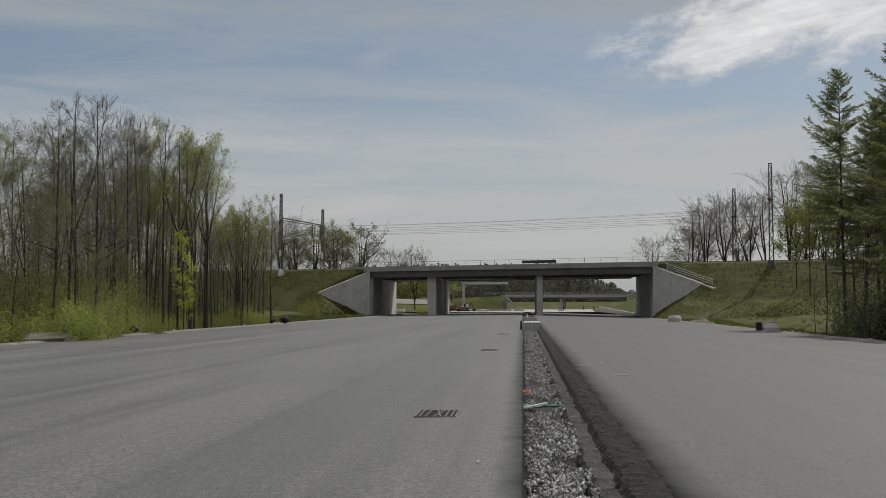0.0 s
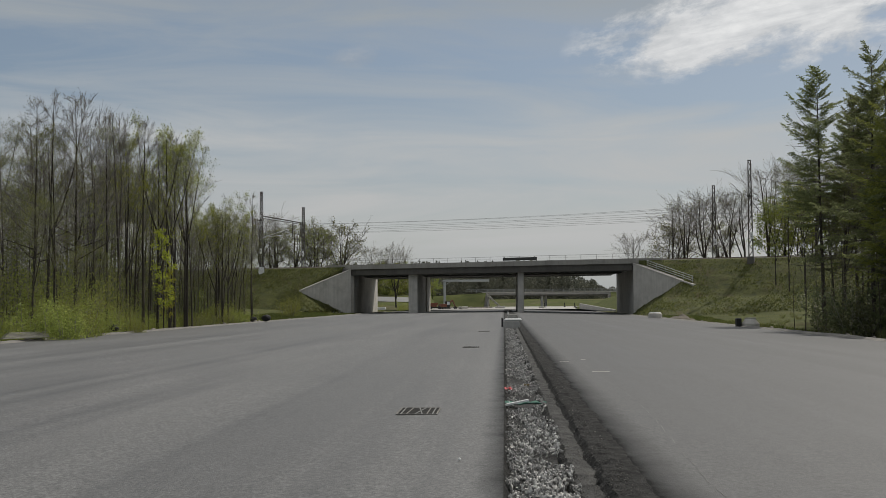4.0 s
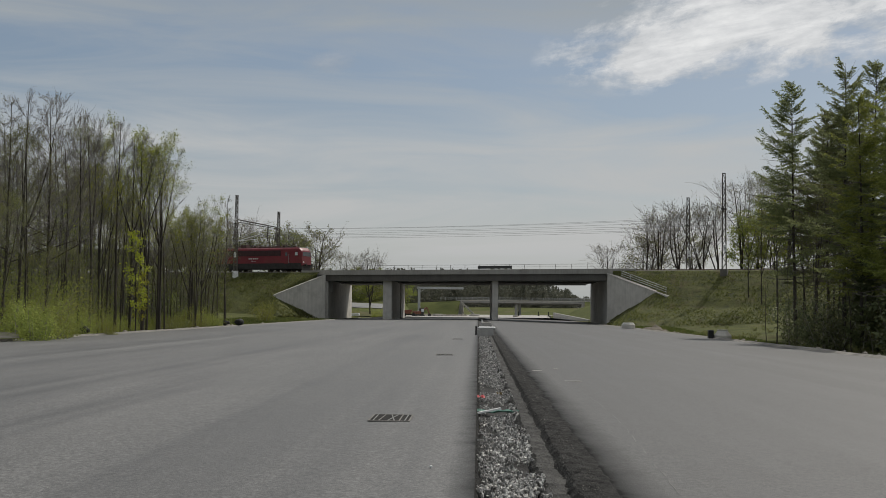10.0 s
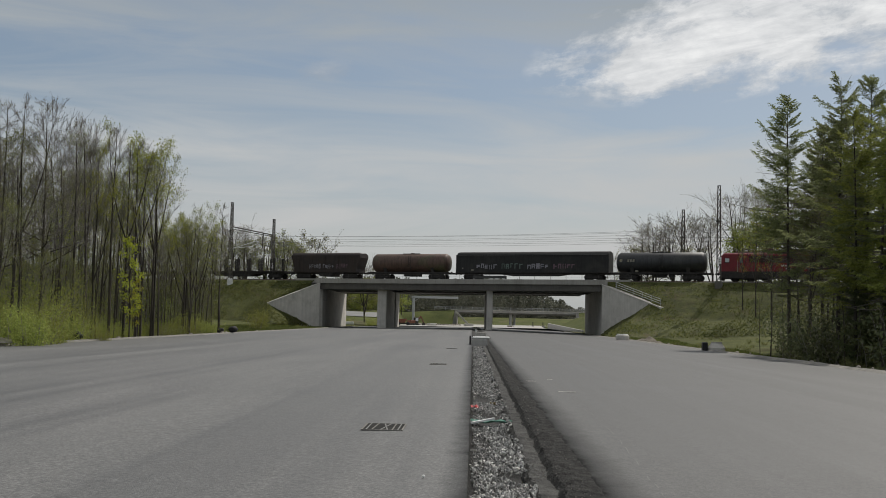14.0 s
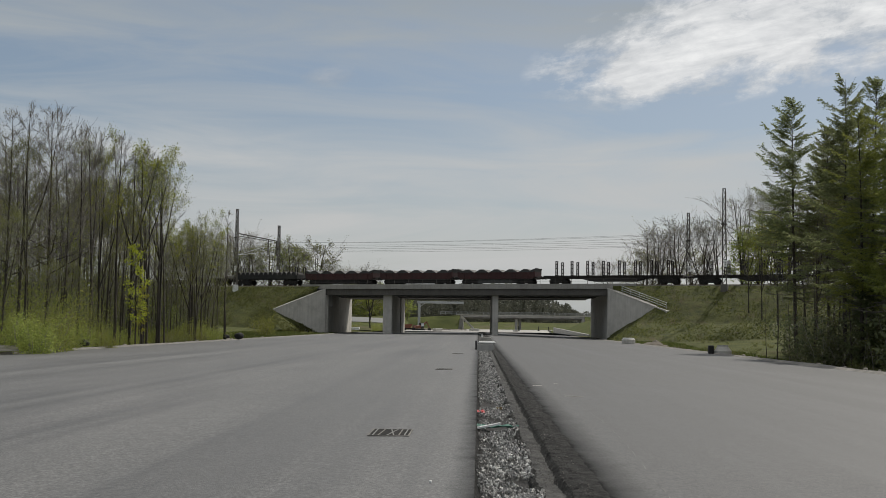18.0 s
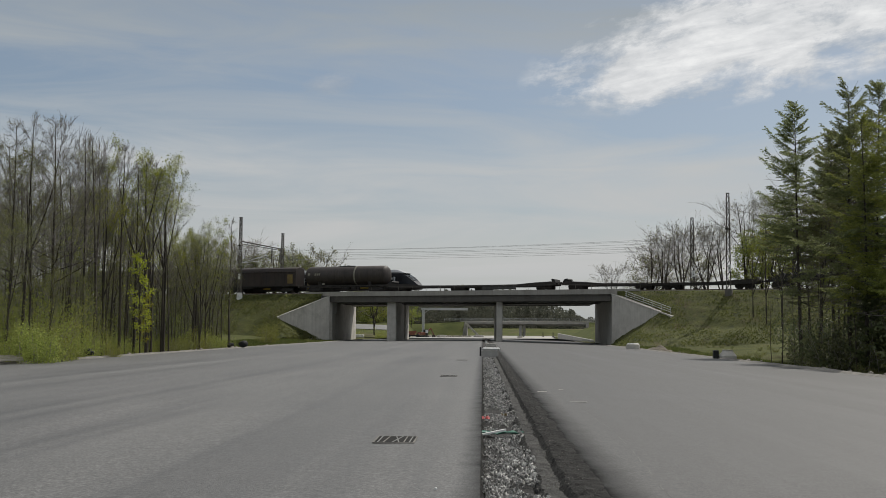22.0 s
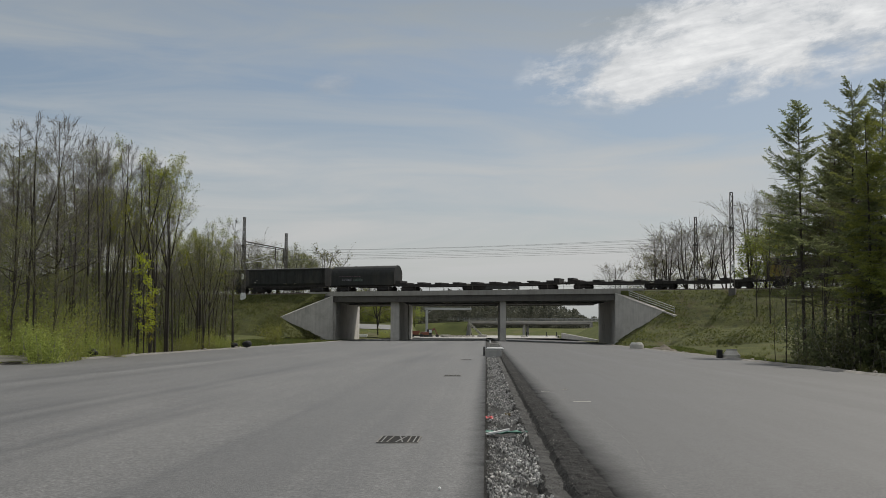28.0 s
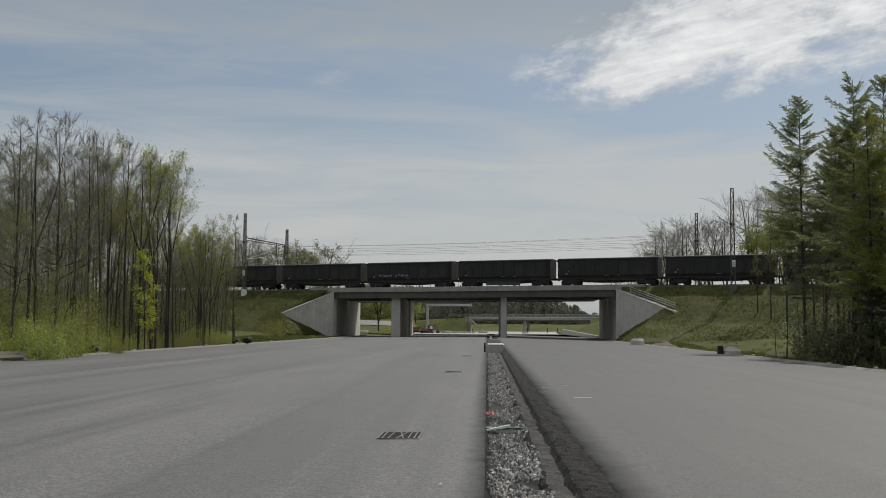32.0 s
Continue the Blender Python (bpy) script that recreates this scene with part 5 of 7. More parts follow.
def broadleaf(seed, h, wood, leaf, label, base=0.35, limbs=16, reach=0.28, angle=(0.5, 1.0), subs=6, twigs=5, leaves=5, size=0.13, girth=0.011, fork=0, droop=0.0, fine=3, name="tree", spread=0.16, tw=0.008, twl=1.0, sway=0.012, stiff=0.06, shape="round", clump=1.0, split=(2, 6), twig="twig"):
    """A tree of trunk, limbs, branches and twigs, in leaf or nearly bare; clump: the share of branches in leaf."""
    w = Wood(seed)
    r = w.rng
    stems = [(w.path((0, 0, -0.15), (r.normal(0, 0.02), r.normal(0, 0.02), 1), h * 0.97, 14, sway, 0.02), h * girth)]
    for k in range(fork):
        a = r.uniform(0, 6.28)
        j = r.randint(*split)
        s0 = stems[0][0][j]
        stems.append((w.path(s0, unit(a, 1.2), (h - s0[2]) * r.uniform(0.8, 0.98), 10, sway * 2, 0.09), h * girth * 0.62))
    for pts, rad in stems:
        w.branch(pts, rad, rad * 0.12, 7)
    az = r.uniform(0, 6.28)
    for k in range(limbs * len(stems)):
        pts, rad = stems[k % len(stems)]
        t = base + (1 - base) * ((k + r.uniform(0, 1)) / (limbs * len(stems))) ** 0.9
        t = min(t, 0.985)
        i = t * (len(pts) - 1)
        at = pts[int(i)] + (pts[min(int(i) + 1, len(pts) - 1)] - pts[int(i)]) * (i % 1)
        az += 2.4 + r.uniform(-0.4, 0.4)
        q = (t - base) / (1 - base)
        length = h * reach * crown_shape(shape, q) * r.uniform(0.7, 1.15)
        el = r.uniform(*angle) + (0.25 * q if shape == "cone" else 0.0)
        lp = w.path(at, unit(az, el), length, 6, stiff, 0.03)
        lr = max(0.012, rad * (1 - 0.85 * t) * 0.5)
        w.branch(lp, lr, lr * 0.25, 5)
        for b in range(subs):
            u = 0.25 + 0.75 * (b + r.uniform(0, 1)) / subs
            c = lp[min(6, int(round(u * 6)))]
            bp = w.path(c, unit(az + r.uniform(-1.2, 1.2), el + r.uniform(-0.5, 0.6)), length * r.uniform(0.28, 0.5), 4, stiff * 1.2, 0.05 - droop)
            w.branch(bp, lr * 0.38, lr * 0.12, 3)
            green = r.uniform() < clump
            for g in range(twigs):
                c2 = bp[r.randint(1, 5)]
                tp = w.path(c2, bp[-1] - bp[0] + r.normal(0, 0.6, 3) * length * 0.22, twl * length * r.uniform(0.14, 0.26), 2, 0.1, 0.06 - droop * 2)
                w.branch(tp, tw, tw * 0.5, fine)
                if leaves and green and r.uniform() < min(1, leaves):
                    w.leaf(tp[-1], size, spread, max(1, int(round(leaves))), droop)
    return finish_tree(name, w, wood, leaf, label, twig=twig)


def conifer(seed, h, leaf, label, base=0.12, step=0.36, reach=0.2, droop=0.18, bare=0.0, full=1.0, gaps=0.14):
    """A spruce or larch: uneven whorls of boughs whose side shoots carry many small sprigs of needles."""
    w = Wood(seed)
    w.limit = 0.09
    r = w.rng
    trunk = w.path((0, 0, -0.15), (r.normal(0, 0.01), r.normal(0, 0.01), 1), h, 16, 0.012, 0.05)
    w.branch(trunk, h * 0.0085, 0.012, 8)
    whorls = int(h * (1 - base) / step)
    lop = r.uniform(0, 6.28)
    for k in range(whorls):
        t = base + (0.985 - base) * k / (whorls - 1)
        i = t * 16
        at = trunk[int(i)] + (trunk[min(int(i) + 1, 16)] - trunk[int(i)]) * (i % 1)
        wide = h * reach * (1.0 - t) ** 0.47 * (0.65 + 0.35 * min(1, t / 0.45)) * r.uniform(0.65, 1.15) + 0.12
        for b in range(r.randint(3, 7)):
            az = r.uniform(0, 6.28)
            L = wide * r.uniform(0.45, 1.05) * (1 + 0.18 * math.cos(az - lop))
            el = 0.05 - 0.4 * (1 - t) + r.uniform(-0.25, 0.3) + 0.6 * t ** 3
            bp = w.path(at + np.array([0, 0, r.uniform(-0.2, 0.2)]), unit(az, el), L, 6, 0.05, 0.07)
            w.branch(bp, 0.010 + 0.008 * L, 0.004, 3)
            if r.uniform() < (0.72 if t < bare else gaps):
                continue
            d = bp[-1] - bp[0]
            d /= np.linalg.norm(d) + 1e-9
            side = np.cross(d, (0, 0, 1.0))
            side /= np.linalg.norm(side) + 1e-9
            n = int((5 + 9 * L) * full)
            u = 0.18 + 0.82 * (np.arange(n) + r.uniform(0, 1, n)) / n
            j = np.minimum((u * 6).astype(int), 5)
            c = bp[j] + (bp[j + 1] - bp[j]) * (u * 6 - j)[:, None]
            ln = 0.12 + 0.30 * L * (1.05 - 0.75 * u) * r.uniform(0.4, 1.1, n)
            way = side[None] * (np.where(np.arange(n) % 2, 1, -1) * r.uniform(0.35, 1.0, n))[:, None] + d[None] * r.uniform(0.45, 0.95, n)[:, None]
            way[:, 2] -= droop * r.uniform(0.3, 2.6, n)
            way /= np.linalg.norm(way, axis=1)[:, None]
            m = 12
            f = (np.arange(m)[None] + r.uniform(0, 1, (n, m))) / m
            p = (c[:, None] + way[:, None] * (ln[:, None] * f)[..., None]).reshape(-1, 3) + r.normal(0, 0.018, (n * m, 3))
            a = np.repeat(way, m, 0) + r.normal(0, 0.55, (n * m, 3))
            a /= np.linalg.norm(a, axis=1)[:, None]
            x = np.cross(a, r.normal(0, 1, (n * m, 3)))
            x /= np.linalg.norm(x, axis=1)[:, None] + 1e-9
            s = (np.repeat(0.055 + 0.085 * ln, m) * r.uniform(0.7, 1.3, n * m))[:, None]
            w.leaves.append(np.stack([p - a * s * 0.5, p + x * s * 0.2, p + a * s * 0.9, p - x * s * 0.2], 1))
    return finish_tree("conifer", w, M["bark"], leaf, label, "tree", twig="twig_dark")


def shrub(seed, h, leaf, label, stems=14, leaves=60, size=0.13, name="shrub"):
    w = Wood(seed)
    r = w.rng
    for k in range(stems):
        az = r.uniform(0, 6.28)
        p = w.path(unit(az, 0) * r.uniform(0, h * 0.35) - np.array([0, 0, 0.1]), unit(az, r.uniform(0.7, 1.45)), h * r.uniform(0.6, 1.0), 5, 0.12, 0.06)
        w.branch(p, 0.016, 0.005, 4)
        for _ in range(leaves):
            j = r.randint(1, 6)
            w.leaf(p[j], size, h * 0.10, 2, 0.02)
    return finish_tree(name, w, M["twig"], leaf, label, "shrub", "foliage")


def sub_place(master, x, y, size=1.0, turn=0.0, lean=0.0, z=None, first=False, label=""):
    """Stands a tree, or a copy of it, on the ground."""
    zz = ground_z(x, y) if z is None else z
    m = pose(x, y, zz, lean, 0, turn)
    ob = master if first else copy_thing(master, m)
    ob.matrix_basis = m
    ob.scale = (size, size, size)
    if label:
        tagged(ob, label)
    return ob


def make_woods():
    rng = random.Random(21)
    bare = [broadleaf(100 + k, 15.0, M["bark"], M["leaf_bud"], "tall slender woodland tree with bare twigs just coming into bud", base=(0.38, 0.42, 0.46, 0.36)[k], limbs=(15, 9, 20, 10)[k], reach=(0.15, 0.20, 0.12, 0.18)[k], angle=(0.85, 1.15), subs=6, twigs=5, leaves=1.2, size=0.06, girth=0.0075, spread=0.08, tw=0.009, twl=1.5, fork=(0, 1, 0, 2)[k], split=(5, 8), shape=("vase", "vase", "round", "vase")[k], twig="twig_dark") for k in range(4)]
    spire = broadleaf(110, 15.0, M["bark"], M["leaf_bud"], "tall pointed woodland tree with level bare branches", base=0.32, limbs=50, reach=0.25, angle=(0.15, 0.55), subs=6, twigs=4, leaves=1.4, size=0.05, girth=0.0075, spread=0.07, tw=0.008, twl=1.2, shape="cone", twig="twig_dark")
    haze = [broadleaf(120 + k, 15.0, M["bark"], M["leaf_olive"], "tall woodland tree with thin olive spring leaves", base=0.3, limbs=13, reach=0.15, angle=(0.5, 1.0), subs=6, twigs=4, leaves=13, size=0.072, girth=0.0066, fork=k % 2 + 1, spread=0.17, twl=1.3, clump=0.75, split=(4, 8), twig="twig_dark") for k in range(3)]
    fresh = [broadleaf(140 + k, 15.0, M["bark"], M["leaf_fresh"], "broad woodland tree in fresh yellow-green leaf", base=0.34, limbs=9, reach=0.17, angle=(0.7, 1.1), subs=6, twigs=4, leaves=14, size=0.1, girth=0.0072, fork=3, spread=0.19, twl=1.2, clump=0.36, split=(4, 9), shape="vase", twig="twig_dark") for k in range(2)]
    poles = [broadleaf(150 + k, 12.0, M["bark"], M["leaf_olive"], "straight dark young trunk with few high branches", base=0.6, limbs=12, reach=0.1, angle=(0.8, 1.2), subs=4, twigs=3, leaves=4, size=0.08, girth=0.0068, spread=0.14, clump=0.5, twig="twig_dark") for k in range(2)]
    thin = [broadleaf(160 + k, 9.0, M["bark"], M["leaf_olive"], "thin young tree with sparse green leaves", base=0.4, limbs=11, reach=0.13, angle=(0.6, 1.2), subs=4, twigs=4, leaves=4, size=0.09, girth=0.007, clump=0.6, twig="twig_dark") for k in range(3)]
    sap = broadleaf(180, 7.2, M["bark"], M["leaf_yellow"], "slim sapling in bright yellow-green leaf at the wood's edge", base=0.22, limbs=14, reach=0.09, angle=(0.1, 0.8), subs=4, twigs=4, leaves=4, size=0.15, girth=0.008, spread=0.14)
    bushes = [shrub(190 + k, 2.0, M["leaf_bush"], "bright green shrub at the edge of the wood", leaves=110, size=0.08) for k in range(2)]
    tall_growth = shrub(193, 4.6, M["leaf_bush"], "tall pale green young growth at the wood's edge", stems=26, leaves=110, size=0.085)
    gloom = shrub(199, 2.4, M["leaf_shaded"], "dense dark undergrowth with the wood's shade put into its leaf colour", stems=14, leaves=40, size=0.16)
    low = [shrub(195 + k, 1.3, M["leaf_olive"], "low olive-green undergrowth bush", stems=10, leaves=60, size=0.08) for k in range(2)]
    firsts = set()

    def put(master, *a, **k):
        f = master.name not in firsts
        firsts.add(master.name)
        return sub_place(master, *a, first=f, **k)

    # skyline of the left wood: bearing (right over ahead) against rise (up over ahead)
    line = [(-0.60, 0.222), (-0.432, 0.216), (-0.40, 0.218), (-0.354, 0.206), (-0.335, 0.190), (-0.312, 0.180), (-0.290, 0.158), (-0.268, 0.140), (-0.262, 0.108), (-0.235, 0.100), (-0.222, 0.07), (-0.2, 0.05)]

    def rise(b):
        for (a, p), (c, q) in zip(line, line[1:]):
            if a <= b <= c:
                return p + (q - p) * (b - a) / (c - a)
        return line[0][1] if b < line[0][0] else line[-1][1]

    def clear_rise(b, y, r=3.4):
        return min(rise(b), rise(b + r / y) + 0.02 * (b < -0.33), rise(b + 0.5 * r / y))

    spots = []
    tries = 0
    while len(spots) < 62 and tries < 8000:
        tries += 1
        y = rng.uniform(36, 150)
        x = LEFT_EDGE - 2.4 - 34 * rng.random() ** 1.5
        b = x / y
        s, yy = track_of(x, y)
        if b > -0.232 or b < -0.62 or yy > -15:
            continue
        if any((x - p) ** 2 + (y - q) ** 2 < (1.6 + 0.016 * y) ** 2 for p, q in spots):
            continue
        spots.append((x, y))
    for x, y in spots:
        top = clear_rise(x / y, y) * y + 1.4
        h = min(top * rng.uniform(0.5, 0.86), 20.0)
        if h < 5:
            continue
        kind = rng.random()
        if h < 9:
            put(rng.choice(thin), x, y, h / 9.0, rng.uniform(0, 360), rng.uniform(-2, 2))
        elif kind < 0.42:
            put(rng.choice(bare + [spire]), x, y, h / 15.0, rng.uniform(0, 360), rng.uniform(-2, 2))
        elif kind < 0.86:
            put(rng.choice(haze), x, y, h / 15.0, rng.uniform(0, 360), rng.uniform(-2, 2))
        else:
            put(rng.choice(fresh), x, y, h / 15.0, rng.uniform(0, 360), rng.uniform(-2, 2))
    # marked trees of the wood's edge
    for master, b, y, top, turn in ((spire, -0.404, 62, 0.207, 10), (bare[1], -0.362, 68, 0.190, 80), (fresh[0], -0.324, 74, 0.172, 40), (fresh[1], -0.308, 78, 0.166, 200), (bare[3], -0.298, 81, 0.150, 60), (bare[2], -0.372, 64, 0.186, 140), (bare[2], -0.338, 72, 0.178, 300), (bare[1], -0.432, 58, 0.212, 30), (spire, -0.446, 60, 0.205, 70), (bare[3], -0.384, 68, 0.168, 320), (fresh[0], -0.296, 80, 0.150, 280), (bare[2], -0.312, 75, 0.165, 250), (fresh[1], -0.257, 92, 0.106, 120), (fresh[0], -0.268, 90, 0.098, 190), (bare[0], -0.235, 98, 0.106, 20)):
        put(master, b * y, y, 1.04 * (top * y + 1.4) / (9.0 if master in thin else 15.0), turn)
    # young growth between the trunks
    for k in range(26):
        y = rng.uniform(52, 125)
        x = LEFT_EDGE - 5.5 - 34 * rng.random()
        s, yy = track_of(x, y)
        if x / y < -0.245 and yy < -15:
            put(rng.choice(haze + bare[:2] + fresh[:1]), x, y, rng.uniform(0.28, 0.5), rng.uniform(0, 360), rng.uniform(-4, 4))
    for k in range(46):
        y = rng.uniform(60, 108)
        b = rng.uniform(-0.43, -0.245)
        x = b * y
        if x < LEFT_EDGE - 1.6 and track_of(x, y)[1] < -15:
            put(rng.choice(poles), x, y, min(1.15, 0.75 * (rise(b) * y + 1.4) / 12.0) * rng.uniform(0.8, 1.05), rng.uniform(0, 360), rng.uniform(-1.5, 1.5))
    for k in range(15):
        b = -0.292 + 0.05 * k / 14 + rng.uniform(-0.004, 0.004)
        y = rng.uniform(88, 116)
        put(rng.choice(haze + haze + bare[2:3]), b * y, y, (min(rise(b), 0.098) * rng.uniform(0.66, 0.98) * y + 1.4) / 15.0, rng.uniform(0, 360))
    for b, y, k in ((-0.405, 57, 0.34), (-0.445, 54, 0.5), (-0.42, 60, 0.42), (-0.372, 63, 0.36), (-0.392, 66, 0.62), (-0.345, 88, 0.66)):
        put(haze[int(y) % 3], b * y, y, k, rng.uniform(0, 360))
    put(sap, -0.318 * 72, 72, 1.0, 30)
    put(sap, -0.316 * 73, 73.5, 0.62, 190)
    # thin trunks at the edge and undergrowth
    for k in range(14):
        y = rng.uniform(48, 112)
        put(rng.choice(thin), LEFT_EDGE - 1.8 - rng.uniform(0, 5), y, rng.uniform(0.55, 1.05), rng.uniform(0, 360), rng.uniform(-4, 4))
    for k in range(95):
        y = 40 + 62 * rng.random() ** 1.1
        put(rng.choice(bushes if k % 4 else low), LEFT_EDGE - 2.2 - 9 * rng.random() ** 1.6, y, rng.uniform(0.5, 1.15), rng.uniform(0, 360))
    for b, y, z in ((-0.415, 50.5, 1.1), (-0.40, 53, 1.15), (-0.425, 52, 0.9), (-0.385, 56, 0.7), (-0.345, 63, 0.6)):
        put(bushes[0], b * y, y, z, rng.uniform(0, 360))
    for b, y, z in ((-0.44, 57, 0.95), (-0.428, 60, 1.1), (-0.412, 62, 1.0), (-0.396, 64, 0.8), (-0.452, 60, 1.15), (-0.375, 67, 0.6)):
        put(tall_growth, b * y, y, z, rng.uniform(0, 360))
    for b, y, z in ((-0.435, 51, 1.2), (-0.41, 53, 1.2), (-0.37, 62, 1.0)):
        put(bushes[1], b * y, y, z, rng.uniform(0, 360))
    for k in range(14):
        y = 50 + 70 * rng.random()
        put(gloom, LEFT_EDGE - 7 - 28 * rng.random(), y, rng.uniform(0.9, 2.0), rng.uniform(0, 360))
    for k in range(36):
        y = 45 + 85 * rng.random()
        put(rng.choice(low + bushes[1:]), LEFT_EDGE - 4 - 32 * rng.random(), y, rng.uniform(0.7, 1.9), rng.uniform(0, 360))

    # right wood: dark conifers at the road's edge, mixed wood behind
    dark = [conifer(300 + k, 15.0, M["needle"], "tall dark conifer with drooping boughs and gaps", base=0.26, step=0.27, reach=0.275, bare=0.42, full=1.5, gaps=0.2) for k in range(3)]
    larch = [conifer(310 + k, 15.0, M["needle_light"], "tall larch in light green new needles", base=0.24, step=0.36, reach=0.29, droop=0.3, bare=0.3, full=1.3, gaps=0.12) for k in range(2)]
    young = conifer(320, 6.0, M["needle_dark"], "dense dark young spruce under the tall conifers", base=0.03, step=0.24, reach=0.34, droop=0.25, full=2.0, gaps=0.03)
    for master, b, y, top, turn in ((dark[0], 0.289, 83, 0.2145, 15), (dark[2], 0.307, 85, 0.188, 95), (dark[1], 0.333, 71, 0.239, 75), (dark[2], 0.357, 68, 0.240, 140), (larch[0], 0.348, 66, 0.205, 200), (larch[1], 0.372, 64, 0.212, 60), (dark[0], 0.40, 64, 0.25, 100), (larch[1], 0.385, 62, 0.19, 10),
                                    (dark[1], 0.318, 88, 0.175, 250), (dark[2], 0.345, 86, 0.19, 310), (larch[0], 0.43, 62, 0.24, 20), (dark[1], 0.47, 60, 0.25, 170)):
        put(master, b * y, y, (top * y + 1.9) / 15.0, turn)
    for b, y, k in ((0.352, 55, 0.9), (0.383, 54, 1.0), (0.345, 60, 1.1), (0.372, 61, 1.15), (0.40, 57, 1.2), (0.36, 66, 1.2)):
        put(young, b * y * 1.2, y * 1.2, k * 1.15, rng.uniform(0, 360))
    for k in range(40):
        y = rng.uniform(45, 112)
        x = RIGHT_EDGE + 5 + 30 * rng.random() ** 1.2
        s, yy = track_of(x, y)
        b = x / y
        if yy > -16 or b < 0.272 or b > 0.7:
            continue
        h = (0.11 + 0.07 * rng.random()) * y * (0.75 if b < 0.3 else 1.0) + 1.5
        h = min(h, 19)
        put(rng.choice(haze + haze + larch[:1] + fresh[:1]), x, y, h / 15.0, rng.uniform(0, 360))
    for k in range(14):
        y = rng.uniform(46, 85)
        x = RIGHT_EDGE + 3.0 + 12 * rng.random()
        if x / y < 0.285:
            continue
        put(rng.choice(thin + low), x, y, rng.uniform(0.5, 0.9), rng.uniform(0, 360))
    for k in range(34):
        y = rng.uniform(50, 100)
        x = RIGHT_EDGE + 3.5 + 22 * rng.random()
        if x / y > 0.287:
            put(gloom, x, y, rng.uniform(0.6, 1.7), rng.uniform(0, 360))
    for b, y, h in ((0.2715, 78, 7.5), (0.283, 77, 6.5), (0.262, 84, 5.0)):
        put(thin[1], b * y, y, h / 9.0, rng.uniform(0, 360), 2)
    for k in range(26):
        y = rng.uniform(72, 128)
        x = max(RIGHT_EDGE + 2.6, 0.2 * y) + 7 * rng.random()
        put(rng.choice(low), x, y, rng.uniform(0.18, 0.45), rng.uniform(0, 360), z=max(ground_z(x, y), bank_z(*track_of(x, y))))
    for k in range(16):
        y = rng.uniform(60, 120)
        x = RIGHT_EDGE + 2.6 + 4 * rng.random()
        put(rng.choice(low), x, y, rng.uniform(0.25, 0.6), rng.uniform(0, 360))

    for k in range(10):
        y = 149 + 9 * rng.random()
        put(low[k % 2], -0.146 * y - 3.4 * rng.random(), y, rng.uniform(0.2, 0.4), rng.uniform(0, 360))
    # trees behind the railway
    orchard = [broadleaf(400 + k, 11.0, M["bark"], M["leaf_olive"], "rounded tree with dark crooked limbs coming into leaf", base=0.2, limbs=11, reach=0.24, angle=(0.0, 0.8), subs=5, twigs=4, leaves=4, size=0.15, girth=0.019, fork=3, fine=3, spread=0.2, tw=0.018, twl=1.4, sway=0.04, stiff=0.12, split=(2, 6), twig="twig_dark") for k in range(2)]
    naked = [broadleaf(410 + k, 12.0, M["bark"], M["leaf_bud"], "bare spreading tree behind the railway", base=0.3, limbs=9, reach=0.30, angle=(0.35, 1.0), subs=5, twigs=3, leaves=0.8, size=0.14, girth=0.015, fork=3, tw=0.016, twl=1.6, sway=0.035, stiff=0.11, twig="twig") for k in range(2)]
    green = fresh + haze
    behind = [(orchard[0], -0.193, 228, 0.0780), (orchard[1], -0.177, 224, 0.0740), (orchard[0], -0.150, 230, 0.0765), (orchard[1], -0.208, 222, 0.073), (naked[0], -0.214, 226, 0.079), (naked[1], -0.226, 220, 0.085), (naked[0], -0.100, 250, 0.051), (naked[1], -0.121, 250, 0.054),
              (naked[1], 0.119, 192, 0.0625), (naked[0], 0.155, 190, 0.0850), (naked[1], 0.166, 186, 0.093), (orchard[1], 0.148, 194, 0.076), (naked[0], 0.183, 184, 0.099), (naked[1], 0.205, 182, 0.100), (naked[0], 0.218, 180, 0.101), (orchard[0], 0.195, 186, 0.075), (naked[1], 0.24, 170, 0.125), (fresh[0], 0.246, 140, 0.092), (fresh[1], 0.258, 138, 0.105), (fresh[0], 0.272, 136, 0.11), (haze[0], 0.255, 168, 0.125), (haze[1], 0.27, 166, 0.13), (naked[0], 0.283, 160, 0.13)]
    for master, b, y, top in behind:
        mh = 11.0 if master in orchard else 12.0 if master in naked else 15.0
        s, yy = track_of(b * y, y)
        z = max(0.3, min(bank_z(s, yy), CREST))
        put(master, b * y, y, (top * y + 1.4 - z) / mh, rng.uniform(0, 360), z=z - 0.1)
    for k in range(34):
        s = rng.choice((rng.uniform(-240, -55), rng.uniform(58, 200)))
        y = rng.uniform(40, 85)
        p = track_at(s, y)
        put(rng.choice(haze + bare + orchard[:1]), p.x, p.y, rng.uniform(0.8, 1.1), rng.uniform(0, 360), z=0.0)
    # green trees that show through the side opening
    lush = [broadleaf(430 + k, 9.0, M["bark"], M["leaf_bush"], "full young tree in bright green leaf beyond the bridge", base=0.12, limbs=16, reach=0.22, angle=(0.2, 0.9), subs=6, twigs=4, leaves=7, size=0.26, girth=0.012, spread=0.3, tw=0.012) for k in range(2)]
